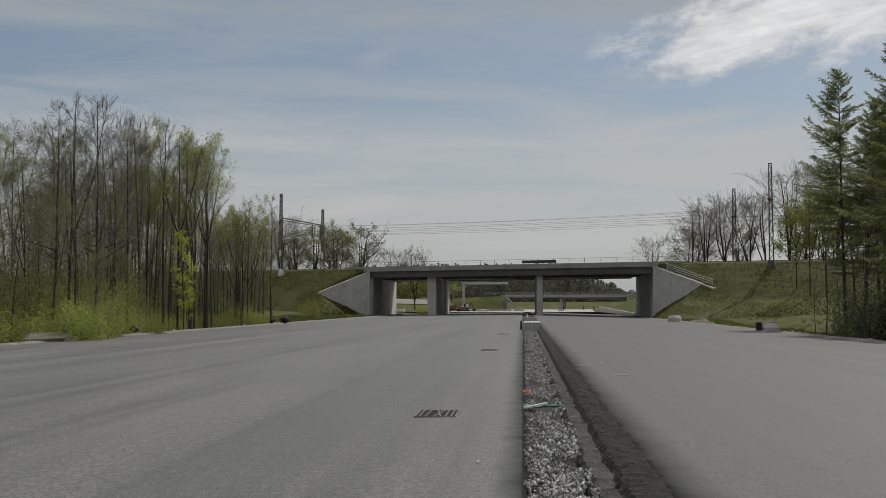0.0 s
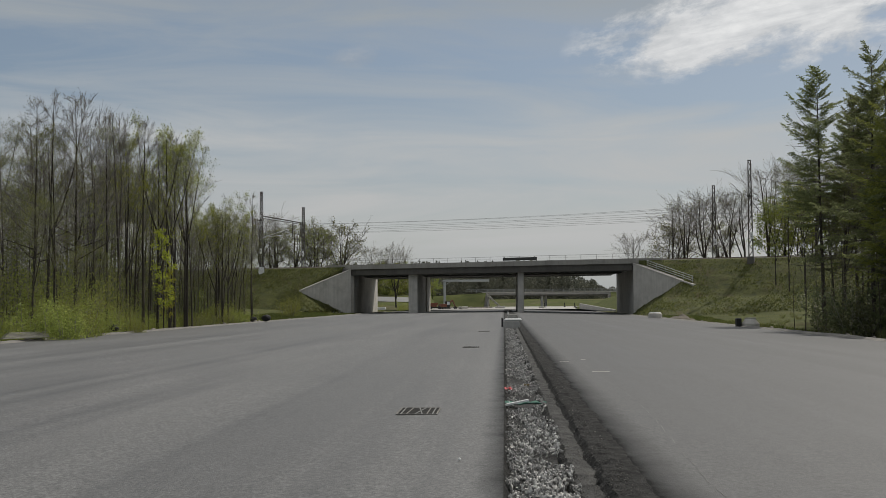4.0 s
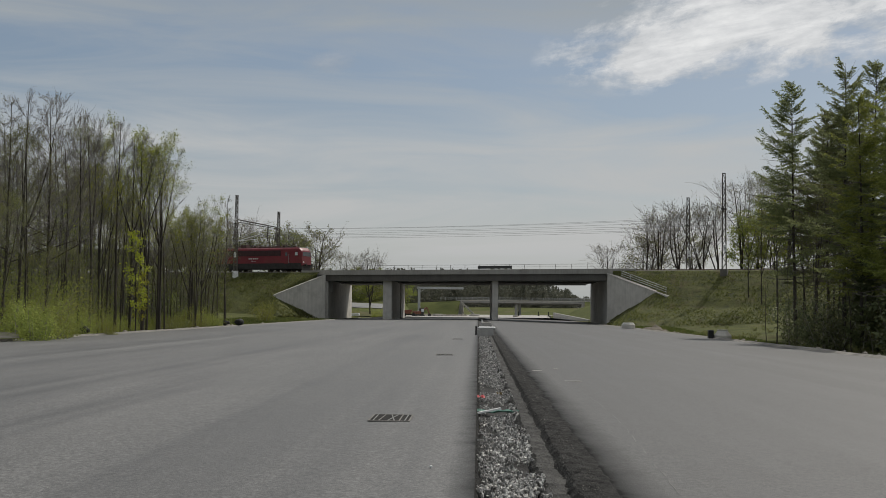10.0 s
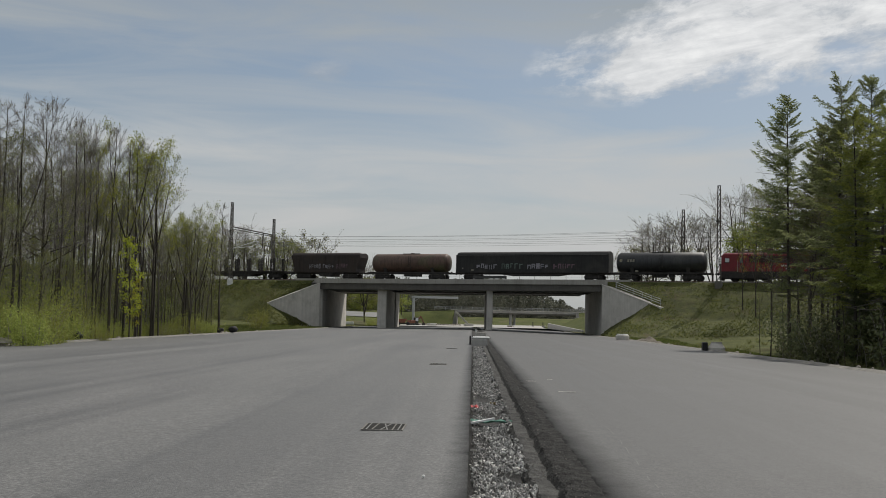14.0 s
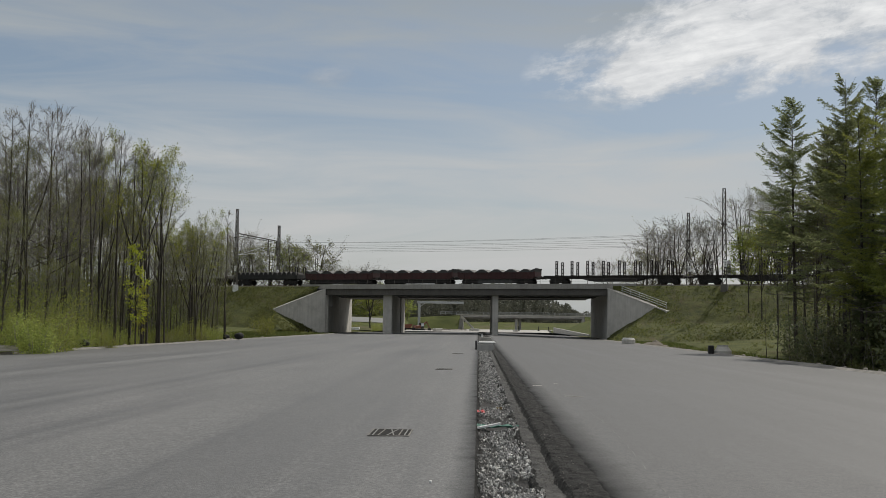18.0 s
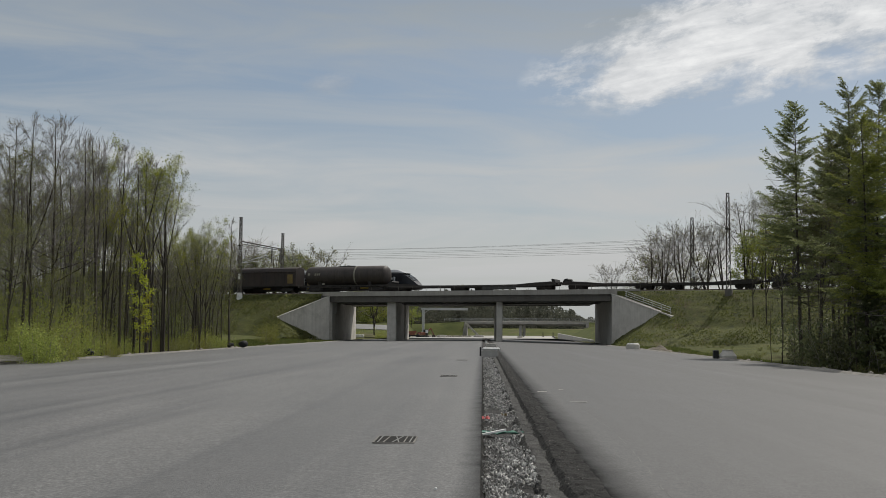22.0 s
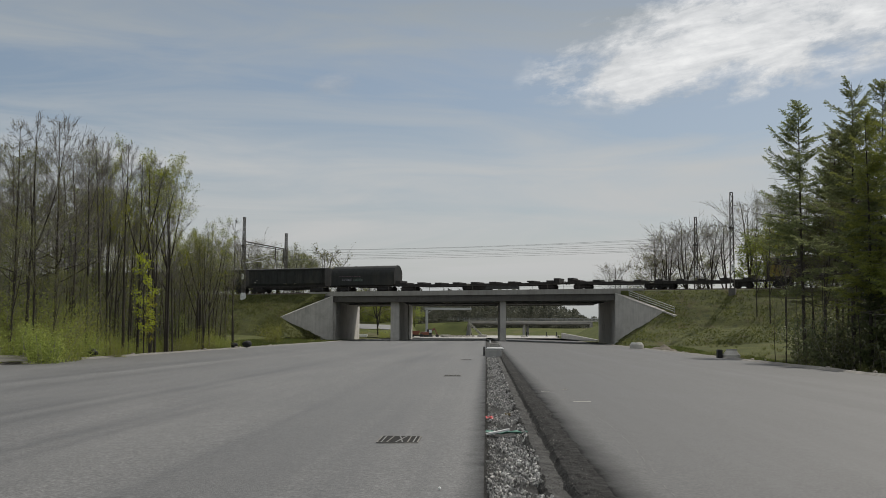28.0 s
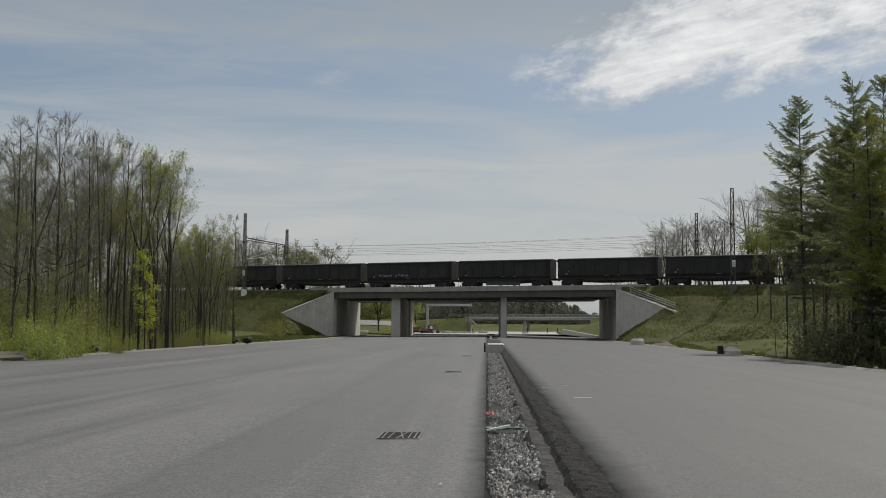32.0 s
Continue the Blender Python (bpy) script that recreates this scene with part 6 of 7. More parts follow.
    for b, y, h in ((-0.118, 243, 9.2), (-0.110, 247, 8.6), (-0.104, 240, 6.2), (-0.098, 246, 9.0), (-0.092, 250, 9.4), (-0.114, 252, 9.6), (-0.086, 254, 9.0), (-0.076, 258, 8.0), (-0.066, 300, 10.0), (-0.072, 296, 9.0)):
        put(lush[int(y) % 2], b * (y + 50), y + 50, 1.25 * h / 9.0, rng.uniform(0, 360), z=0.6)
    for b, y, h in ((0.241, 168, 10.5), (0.254, 172, 12.0), (0.266, 166, 11.5), (0.279, 170, 13.0), (0.30, 168, 13.0), (0.325, 172, 14.0), (0.35, 165, 13.0)):
        put(lush[int(y) % 2], b * y, y, h / 9.0, rng.uniform(0, 360), z=5.2)
    for k in range(4):
        y = rng.uniform(228, 240)
        put(rng.choice(bushes), (-0.118 + 0.03 * rng.random()) * y, y, rng.uniform(0.8, 1.6), rng.uniform(0, 360), z=-0.6)


make_woods()


def make_thicket(name, seed, count, area, tall, leaf, label):
    """Young stems, brambles and saplings that close the wood between its trunks, as one growth."""
    w = Wood(seed)
    r = w.rng
    w.limit = 9.0
    n = 0
    while n < count:
        x, y = r.uniform(area[0], area[1]), r.uniform(area[2], area[3])
        s, yy = track_of(x, y)
        if yy > -15 or (x < 0 and x / y > -0.24) or (x > 0 and x / y < 0.292):
            continue
        n += 1
        h = r.uniform(*tall)
        z = ground_z(x, y)
        p = w.path((x, y, z - 0.1), (r.normal(0, 0.15), r.normal(0, 0.15), 1), h, 5, 0.06, 0.03)
        w.branch(p, 0.03, 0.006, 3)
        for k in range(7):
            q = p[r.randint(1, 6)]
            b = w.path(q, unit(r.uniform(0, 6.28), r.uniform(0.1, 0.9)), h * r.uniform(0.12, 0.3), 2, 0.15, 0.05)
            w.branch(b, 0.011, 0.004, 3)
            w.leaf(b[-1], 0.13, 0.26, 12, 0.03)
            w.leaf(b[1], 0.12, 0.2, 4, 0.03)
    root = empty(name)
    from_arrays("stems", np.concatenate(w.thin[0]), w.thin[1], M["twig"], root)
    lv = np.concatenate(w.leaves).reshape(-1, 3)
    from_arrays("foliage", lv, np.arange(len(lv)).reshape(-1, 4), leaf, root)
    tagged(root, label, "undergrowth", kind="stuff")


make_thicket("thicket", 501, 1300, (LEFT_EDGE - 34, LEFT_EDGE - 6, 52, 128), (2.2, 9.0), M["leaf_thicket"], "tangled olive thicket of young stems between the trunks")
make_thicket("thicket", 502, 260, (RIGHT_EDGE + 5, RIGHT_EDGE + 26, 46, 100), (1.5, 4.0), M["leaf_thicket"], "tangled thicket under the conifers, leaf colour darkened for shade")


def make_far_wood():
    """The wooded rise beyond the far bridge: rows of small firs and round crowns joined to one stretch of forest."""
    rng = np.random.RandomState(33)
    verts, faces = [], []

    def blob(c, r, h, fir):
        n = 460
        u = rng.uniform(0, 1, n)
        a = rng.uniform(0, 6.28, n)
        if fir:
            rad = r * (1 - u) ** 0.8 * rng.uniform(0.3, 1.1, n)
        else:
            rad = r * np.sqrt(np.maximum(0, 1 - (2 * u - 1) ** 2)) * rng.uniform(0.3, 1.1, n)
        base = 0.12 if fir else 0.25
        p = np.stack([c[0] + rad * np.cos(a), c[1] + rad * np.sin(a), c[2] + h * (base + (1 - base) * u)], 1)
        d = rng.normal(0, 1, (2, n, 3))
        d /= np.linalg.norm(d, axis=2)[..., None]
        s = rng.uniform(0.22, 0.6, (n, 1))
        verts.append(np.stack([p - d[0] * s, p + d[1] * s * 0.7, p + d[0] * s, p - d[1] * s * 0.7], 1).reshape(-1, 3))

    for k in range(540):
        y = rng.uniform(500, 620)
        b = rng.uniform(-0.16, 0.17)
        rise = 0.036 if b < 0.045 else 0.036 - 0.5 * (b - 0.045) if b < 0.095 else 0.011
        top = 1.4 + (rise + rng.uniform(-0.008, 0.003)) * y * (1.0 if k % 3 else 0.7)
        blob((b * y, y, -2.0), rng.uniform(2.6, 4.4), top + 2.0, rng.uniform() < 0.5)
    verts = np.concatenate(verts)
    faces = np.arange(len(verts)).reshape(-1, 4)
    grid("far_slope", steps((-220, 70, 40)), steps((560, 660, 6)), lambda x, y: -3.0 + ((0.030 if x / y < 0.045 else max(0.004, 0.030 - 0.45 * (x / y - 0.045))) * 660 + 2.0) * smoothstep(560, 645, y), M["meadow"], "dark wooded hillside behind the distant forest", "hill")
    ob = from_arrays("far_wood", verts, faces, M["far_leaf_hazy"])
    tagged(ob, "distant mixed forest of firs and budding trees, haze put into its colour", "forest", kind="stuff")


make_far_wood()

# ---- trains ----
def wheel_mesh():
    bm = lathe(bmesh.new(), [(0.40, -0.07), (0.46, -0.06), (0.46, 0.05), (0.49, 0.055), (0.49, 0.075), (0.2, 0.08)], 20, "y")
    me = bpy.data.meshes.new("wheel")
    bm.to_mesh(me)
    bm.free()
    me.materials.append(M["underframe"])
    return me


WHEEL = wheel_mesh()


def bogie(parent, x, base=1.8, axles=2):
    """A bogie: two side frames with axle boxes and springs, and its wheels."""
    bm = bmesh.new()
    half = base / 2
    for sy in (-1.0, 1.0):
        prism(bm, [(x - half - 0.45, 0.62), (x - half - 0.3, 0.36), (x - half + 0.3, 0.36), (x - 0.45, 0.28), (x + 0.45, 0.28), (x + half - 0.3, 0.36), (x + half + 0.3, 0.36), (x + half + 0.45, 0.62), (x + 0.4, 0.86), (x - 0.4, 0.86)], 1, sy - 0.07, sy + 0.07)
        for k in range(axles):
            cx = x - half + base * k / (axles - 1)
            box(bm, cx - 0.17, cx + 0.17, sy - 0.14, sy + 0.14, 0.34, 0.66)
    box(bm, x - 0.3, x + 0.3, -1.0, 1.0, 0.6, 0.95)
    f = part("bogie", bm, M["underframe"], parent)
    for k in range(axles):
        cx = x - half + base * k / (axles - 1)
        for sy in (-0.75, 0.75):
            shared("wheel", WHEEL, f, pose(cx, sy, 0.46, 0, 0, 0 if sy > 0 else 180))
    return f


def ends(parent, half):
    """Buffers and draw hook at both ends."""
    for sx in (-1, 1):
        for sy in (-0.87, 0.87):
            bm = bmesh.new()
            bar(bm, (sx * (half - 0.62), sy, 1.05), (sx * (half - 0.1), sy, 1.05), 0.10, 8)
            bar(bm, (sx * (half - 0.1), sy, 1.05), (sx * half, sy, 1.05), 0.23, 12)
            part("buffer", bm, M["underframe"], parent)
        part("coupling", boxed(min(sx * (half - 0.5), sx * (half + 0.25)), max(sx * (half - 0.5), sx * (half + 0.25)), -0.09, 0.09, 0.9, 1.1), M["underframe"], parent)


def frame_beam(parent, half, z0=0.95, z1=1.2, fish=0.0, mat=None):
    """Sole bars with cross members; fish: how deep the middle hangs."""
    bm = bmesh.new()
    for sy in (-1.2, 1.08):
        prism(bm, [(-half + 0.5, z1), (-half + 0.5, z0), (-half * 0.45, z0), (-half * 0.3, z0 - fish), (half * 0.3, z0 - fish), (half * 0.45, z0), (half - 0.5, z0), (half - 0.5, z1)], 1, sy, sy + 0.12)
    n = max(4, int(half))
    for k in range(n + 1):
        x = -half + 0.55 + (2 * half - 1.1) * k / n
        box(bm, x - 0.06, x + 0.06, -1.1, 1.1, z0 + 0.02, z1 - 0.02)
    return part("underframe", bm, mat or M["underframe"], parent)


def bars_row(bm, x0, x1, z0, z1, y, rng, n, slant=0.0):
    """A row of plain strokes where writing cannot be read."""
    w = (x1 - x0) / n
    for k in range(n):
        a = x0 + k * w + rng.uniform(0.04, 0.12) * w
        b = a + w * rng.uniform(0.55, 0.8)
        lo, hi = z0 + rng.uniform(0, 0.25) * (z1 - z0), z1 - rng.uniform(0, 0.25) * (z1 - z0)
        t = (b - a) * rng.uniform(0.22, 0.4)
        box(bm, a, a + t, y - 0.006, y, lo, hi)
        if rng.random() < 0.7:
            box(bm, b - t, b, y - 0.006, y, lo, hi)
        if rng.random() < 0.7:
            box(bm, a, b, y - 0.007, y - 0.001, hi - t, hi)
        if rng.random() < 0.5:
            box(bm, a, b, y - 0.007, y - 0.001, (lo + hi) / 2 - t / 2, (lo + hi) / 2 + t / 2)
    return bm


def ladder(parent, x, y, z0, z1, mat):
    bm = bmesh.new()
    for d in (-0.2, 0.2):
        bar(bm, (x + d, y, z0), (x + d, y, z1), 0.025, 5)
    n = int((z1 - z0) / 0.3)
    for k in range(n):
        z = z0 + 0.15 + k * 0.3
        bar(bm, (x - 0.2, y, z), (x + 0.2, y, z), 0.015, 4)
    return part("ladder", bm, mat, parent)


def skin(bm, sections, cap=True):
    """Joins closed outlines, each (x, [(y, z), ...]), into one hull."""
    rings = [[bm.verts.new((x, y, z)) for y, z in o] for x, o in sections]
    n = len(rings[0])
    for a, b in zip(rings, rings[1:]):
        for i in range(n):
            bm.faces.new((a[i], a[(i + 1) % n], b[(i + 1) % n], b[i]))
    if cap:
        bm.faces.new(rings[0][::-1]), bm.faces.new(rings[-1])
    bmesh.ops.recalc_face_normals(bm, faces=bm.faces[:])
    return bm


def locomotive():
    r = empty("locomotive")
    tagged(r, "red electric locomotive with a dark louvred side band", "locomotive")
    H = 9.25

    def out(w, z0, z1, sh):
        return [(-w, z0), (-w, z1 - 0.28), (-w + 0.1, z1 - 0.1), (-w + sh, z1), (w - sh, z1), (w - 0.1, z1 - 0.1), (w, z1 - 0.28), (w, z0)]
    part("body", skin(bmesh.new(), [(-H, out(1.42, 1.0, 3.05, 0.5)), (-H + 0.12, out(1.46, 0.95, 3.45, 0.5)), (-H + 0.55, out(1.5, 0.95, 3.88, 0.42)), (H - 0.55, out(1.5, 0.95, 3.88, 0.42)), (H - 0.12, out(1.46, 0.95, 3.45, 0.5)), (H, out(1.42, 1.0, 3.05, 0.5))]), M["loco_red"], r)
    part("skirt", boxed(-H + 0.1, H - 0.1, -1.515, 1.515, 0.4, 1.34), M["underframe"], r, "black sole bar and skirt")
    vent = part("side_band", boxed(-5.3, 5.2, -1.545, -1.495, 2.55, 3.45), M["loco_dark"], r, "dark maroon band of louvres")
    me = bpy.data.meshes.new("louvre")
    b = box(bmesh.new(), -0.60, 0.60, -0.02, 0.02, -0.37, 0.37)
    b.to_mesh(me)
    b.free()
    me.materials.append(M["loco_dark"])
    for k in range(8):
        shared("louvre", me, vent, pose(-4.6 + k * 1.3, -1.56, 3.0))
    part("side_band", boxed(-5.3, 5.2, 1.495, 1.545, 2.55, 3.45), M["loco_dark"], r)
    rng = random.Random(3)
    part("lettering", bars_row(bars_row(bmesh.new(), -1.1, 0.9, 1.95, 2.28, -1.506, rng, 9), -0.5, 0.3, 1.62, 1.76, -1.506, rng, 5), M["white_paint"], r, "short rows of pale strokes")
    for sx in (-1, 1):
        x = sx * (H - 1.05)
        w = part("cab_window", boxed(x - 0.26, x + 0.26, -1.53, -1.49, 2.6, 3.1, bevel=0.015), M["pane_light"], r, "pale cab side window")
        part("frame", box(boxed(x - 0.40, x + 0.40, -1.518, -1.492, 2.49, 2.56), x - 0.40, x + 0.40, -1.518, -1.492, 3.14, 3.21), M["rubber"], w)
        d = part("cab_door", boxed(x - sx * 1.9 - 0.36, x - sx * 1.9 + 0.36, -1.515, -1.49, 1.2, 3.3), M["loco_red"], r)
        part("window", boxed(x - sx * 1.9 - 0.2, x - sx * 1.9 + 0.2, -1.53, -1.505, 2.5, 3.1), M["pane"], d)
        part("grab_rail", barred((x - sx * 1.42, -1.56, 1.3), (x - sx * 1.42, -1.56, 2.9), 0.025), M["galvanised"], d)
        part("windscreen", boxed(min(sx * (H - 0.12), sx * (H + 0.02)), max(sx * (H - 0.12), sx * (H + 0.02)), -1.2, 1.2, 2.5, 3.2), M["pane"], r)
        part("headlight", lathe(bmesh.new(), [(0.13, 0), (0.13, 0.06), (0.1, 0.08)], 12, "x", (sx * H - (0.0 if sx > 0 else 0.08), -0.95, 1.5)), M["white_paint"], r)
        part("snowplough", prismed([(-1.3, 0.15), (1.3, 0.15), (1.3, 0.6), (-1.3, 0.6)], 0, min(sx * (H - 0.3), sx * H), max(sx * (H - 0.3), sx * H)), M["underframe"], r)
    part("roof", skin(bmesh.new(), [(-7.4, [(-1.0, 3.86), (-0.9, 4.0), (0.9, 4.0), (1.0, 3.86)]), (7.4, [(-1.0, 3.86), (-0.9, 4.0), (0.9, 4.0), (1.0, 3.86)])]), M["loco_roof"], r, "dusty brown roof panels")
    for x0, x1, h in ((-3.4, -2.3, 4.5), (-4.5, -4.0, 4.25), (0.2, 4.6, 4.22), (-0.9, -0.3, 4.3), (-7.3, -5.1, 4.12), (4.9, 5.4, 4.3), (6.9, 7.5, 4.16)):
        part("roof_box", boxed(x0, x1, -0.55, 0.55, 3.98, h, bevel=0.04), M["loco_roof"], r)
    for x in (-1.6, -1.2, -0.1, 5.2, -5.0):
        part("insulator", lathe(bmesh.new(), [(0.06, 4.0), (0.11, 4.08), (0.06, 4.12), (0.11, 4.2), (0.06, 4.24), (0.11, 4.32), (0.04, 4.5)], 8, "z", (x, 0.2, 0)), M["loco_roof"], r)
    part("roof_line", barred((-6.5, 0.2, 4.52), (6.4, 0.2, 4.4), 0.03), M["mast_steel"], r)
    # pantographs: the rear one folded, the leading one raised
    bm = bmesh.new()
    for sy in (-0.6, 0.6):
        bar(bm, (-7.2, sy, 4.25), (-5.2, sy * 0.7, 4.36), 0.03)
        bar(bm, (-5.2, sy * 0.7, 4.36), (-6.6, sy, 4.5), 0.025)
        bar(bm, (-7.2, sy, 3.98), (-7.2, sy, 4.26), 0.05)
        bar(bm, (-5.3, sy, 3.98), (-5.3, sy, 4.26), 0.05)
    bar(bm, (-7.4, -0.9, 4.52), (-7.4, 0.9, 4.52), 0.04), bar(bm, (-6.2, -0.9, 4.52), (-6.2, 0.9, 4.52), 0.04)
    part("pantograph", bm, M["mast_steel"], r, "folded pantograph")
    bm = bmesh.new()
    for sy in (-0.6, 0.6):
        bar(bm, (5.4, sy, 4.15), (7.2, sy * 0.6, 4.75), 0.03)
        bar(bm, (7.2, sy * 0.6, 4.75), (5.9, sy, 5.55), 0.025)
        bar(bm, (5.4, sy, 3.98), (5.4, sy, 4.2), 0.05)
        bar(bm, (7.2, sy, 3.98), (7.2, sy, 4.2), 0.05)
        bar(bm, (5.3, sy, 4.15), (7.3, sy, 4.15), 0.035)
    bar(bm, (5.85, -0.95, 5.58), (5.85, 0.95, 5.58), 0.04)
    part("pantograph", bm, M["mast_steel"], r, "raised pantograph")
    bogie(r, -5.3, 4.2, 3)
    bogie(r, 5.3, 4.2, 3)
    ends(r, 9.8)
    return r


def tank_wagon(L, mat, label, z=2.62, rad=1.45, band=None, logo=True, dome=True):
    r = tagged(empty("tank_wagon"), label, "wagon")
    h = L / 2 - 0.75
    prof = [(0.05, -h), (rad * 0.55, -h + 0.06), (rad * 0.85, -h + 0.22), (rad, -h + 0.55), (rad, h - 0.55), (rad * 0.85, h - 0.22), (rad * 0.55, h - 0.06), (0.05, h)]
    tank = part("tank", lathe(bmesh.new(), prof, 36, "x", (0, 0, z)), mat, r, smooth=True)
    for k in (-0.62, -0.2, 0.24, 0.66):
        part("hoop", lathe(bmesh.new(), [(rad - 0.01, -0.05), (rad + 0.012, -0.05), (rad + 0.012, 0.05), (rad - 0.01, 0.05)], 36, "x", (k * h, 0, z)), mat, tank)
    if band is not None:
        part("band", lathe(bmesh.new(), [(rad, -0.13), (rad + 0.025, -0.13), (rad + 0.025, 0.13), (rad, 0.13)], 36, "x", (band, 0, z)), M["wagon_pale"], tank, "pale painted ring")
    frame_beam(r, L / 2)
    for x in (-h * 0.62, h * 0.62):
        part("saddle", prismed([(-1.1, 1.15), (1.1, 1.15), (1.25, z - 0.75), (-1.25, z - 0.75)], 0, x - 0.25, x + 0.25), M["underframe"], r)
    if dome:
        part("manhole", lathe(bmesh.new(), [(0.36, 0), (0.36, 0.12), (0.30, 0.16)], 14, "z", (0.2, 0, z + rad - 0.03)), mat, tank)
        part("walkway", boxed(-1.3, 1.5, -0.45, -0.1, z + rad - 0.02, z + rad + 0.05), M["underframe"], r)
        bm = bmesh.new()
        for x in (-1.3, 1.5):
            bar(bm, (x, -0.45, z + rad), (x, -0.45, z + rad + 0.1), 0.02)
        part("guard", bm, M["underframe"], r)
    ladder(r, 0.3, -1.52, 1.0, z + rad * 0.75, M["underframe"])
    # end platform with its railing
    bm = bmesh.new()
    x = -L / 2 + 0.75
    for zz in (1.9, 2.3):
        bar(bm, (x - 0.1, -1.1, zz), (x - 0.1, 1.1, zz), 0.025, 5)
    for sy in (-1.1, 0, 1.1):
        bar(bm, (x - 0.1, sy, 1.15), (x - 0.1, sy, 2.3), 0.025, 5)
    part("end_railing", bm, M["galvanised"], r)
    if logo:
        rng = random.Random(int(L * 10))
        part("emblem", lathe(bmesh.new(), [(0.10, -0.004), (0.22, -0.004), (0.22, 0.004), (0.10, 0.004)], 14, "y", (-h * 0.86, -rad - 0.012, z + 0.25)), M["wagon_pale"], tank, "small pale ring emblem")
        for k in range(3):
            x = -h * 0.72 + 0.38 * k
            part("mark", prismed([(x, z + 0.05), (x + 0.26, z + 0.05), (x + 0.30, z + 0.4), (x + 0.05, z + 0.4)], 1, -rad - 0.012, -rad + 0.05), M["wagon_pale"], tank)
        part("data_panel", boxed(-h * 0.55, -h * 0.55 + 0.5, -1.32, -1.27, 1.25, 1.5), M["wagon_pale"], r)
    part("brake_gear", box(boxed(-0.9, 0.7, -0.9, 0.9, 0.55, 0.95), 1.2, 2.0, -1.0, -0.4, 0.5, 0.95), M["underframe"], r)
    bogie(r, -L / 2 + 2.6)
    bogie(r, L / 2 - 2.6)
    ends(r, L / 2)
    return r


def graffiti(parent, x0, x1, z0, z1, y, seed, mats=("paint_grey", "paint_mauve", "paint_green")):
    rng = random.Random(seed)
    n = len(mats)
    for k, m in enumerate(mats):
        a, b = x0 + (x1 - x0) * k / n, x0 + (x1 - x0) * (k + 0.85) / n
        part("painting", bars_row(bmesh.new(), a, b, z0, z1, y - 0.004 * k, rng, 5), M[m], parent, "faded sprayed strokes")


def covered_wagon(L, mat, label, top=4.25, doors=None, paint=None, arch=0.5, bogies=True, halves=1, end_inset=0.3, end_panels=None, ribs=0):
    """A closed wagon with sliding side walls under a curved roof."""
    r = tagged(empty("covered_wagon"), label, "wagon")
    full = L / 2 - end_inset
    for k in range(halves):
        w = 2 * full / halves
        x0 = -full + k * w + (0.2 if k else 0)
        x1 = -full + (k + 1) * w - (0.2 if k < halves - 1 else 0)

        def out(i):
            y, zt = 1.42 - i, top - i
            return [(-y, 1.12), (-y, zt - arch - 0.25), (-y + 0.08, zt - arch), (-y * 0.78, zt - arch * 0.42), (-y * 0.45, zt - 0.09), (0, zt), (y * 0.45, zt - 0.09), (y * 0.78, zt - arch * 0.42), (y - 0.08, zt - arch), (y, zt - arch - 0.25), (y, 1.12)]
        body = part("body", skin(bmesh.new(), [(x0, out(0.05)), (x0 + 0.06, out(0)), (x1 - 0.06, out(0)), (x1, out(0.05))]), mat, r)
        part("gutter", prismed([(-1.50, top - arch - 0.22), (-1.41, top - arch - 0.22), (-1.41, top - arch - 0.12), (-1.50, top - arch - 0.16)], 0, x0 + 0.1, x1 - 0.1), mat, body)
        part("lower_rail", boxed(x0 + 0.05, x1 - 0.05, -1.50, -1.40, 1.1, 1.24), M["underframe"], body)
        for j in range(ribs):
            x = x0 + (x1 - x0) * (j + 0.5) / ribs
            part("rib", boxed(x - 0.035, x + 0.035, -1.45, -1.40, 1.25, top - arch - 0.25), mat, body)
        for sx, xe in ((-1, x0), (1, x1)):
            part("end_post", boxed(xe - 0.1, xe + 0.1, -1.47, -1.36, 1.1, top - arch - 0.1), mat, body)
    if end_panels:
        for a, b, m, lab in end_panels:
            part("end_panel", boxed(a, b, -1.465, -1.40, 1.55, top - arch - 0.62), M[m], r, lab)
    if paint:
        graffiti(r, *paint)
    frame_beam(r, L / 2, fish=0.25 if L > 20 else 0.12)
    part("lamp_bracket", boxed(-full + 0.9, -full + 1.05, -1.47, -1.43, 1.7, 1.85), M["wagon_pale"], r)
    rng = random.Random(int(L * 7))
    part("data_panel", boxed(-full + 2.4, -full + 2.8, -1.47, -1.44, 1.4, 1.6), M["wagon_pale"], r)
    for x in ((-L / 2 + 2.6, L / 2 - 2.6) if halves == 1 else (-L / 2 + 2.2, -1.6, 1.6, L / 2 - 2.2)):
        if bogies:
            bogie(r, x, 1.8 if halves == 1 else 1.6)
    ends(r, L / 2)
    return r


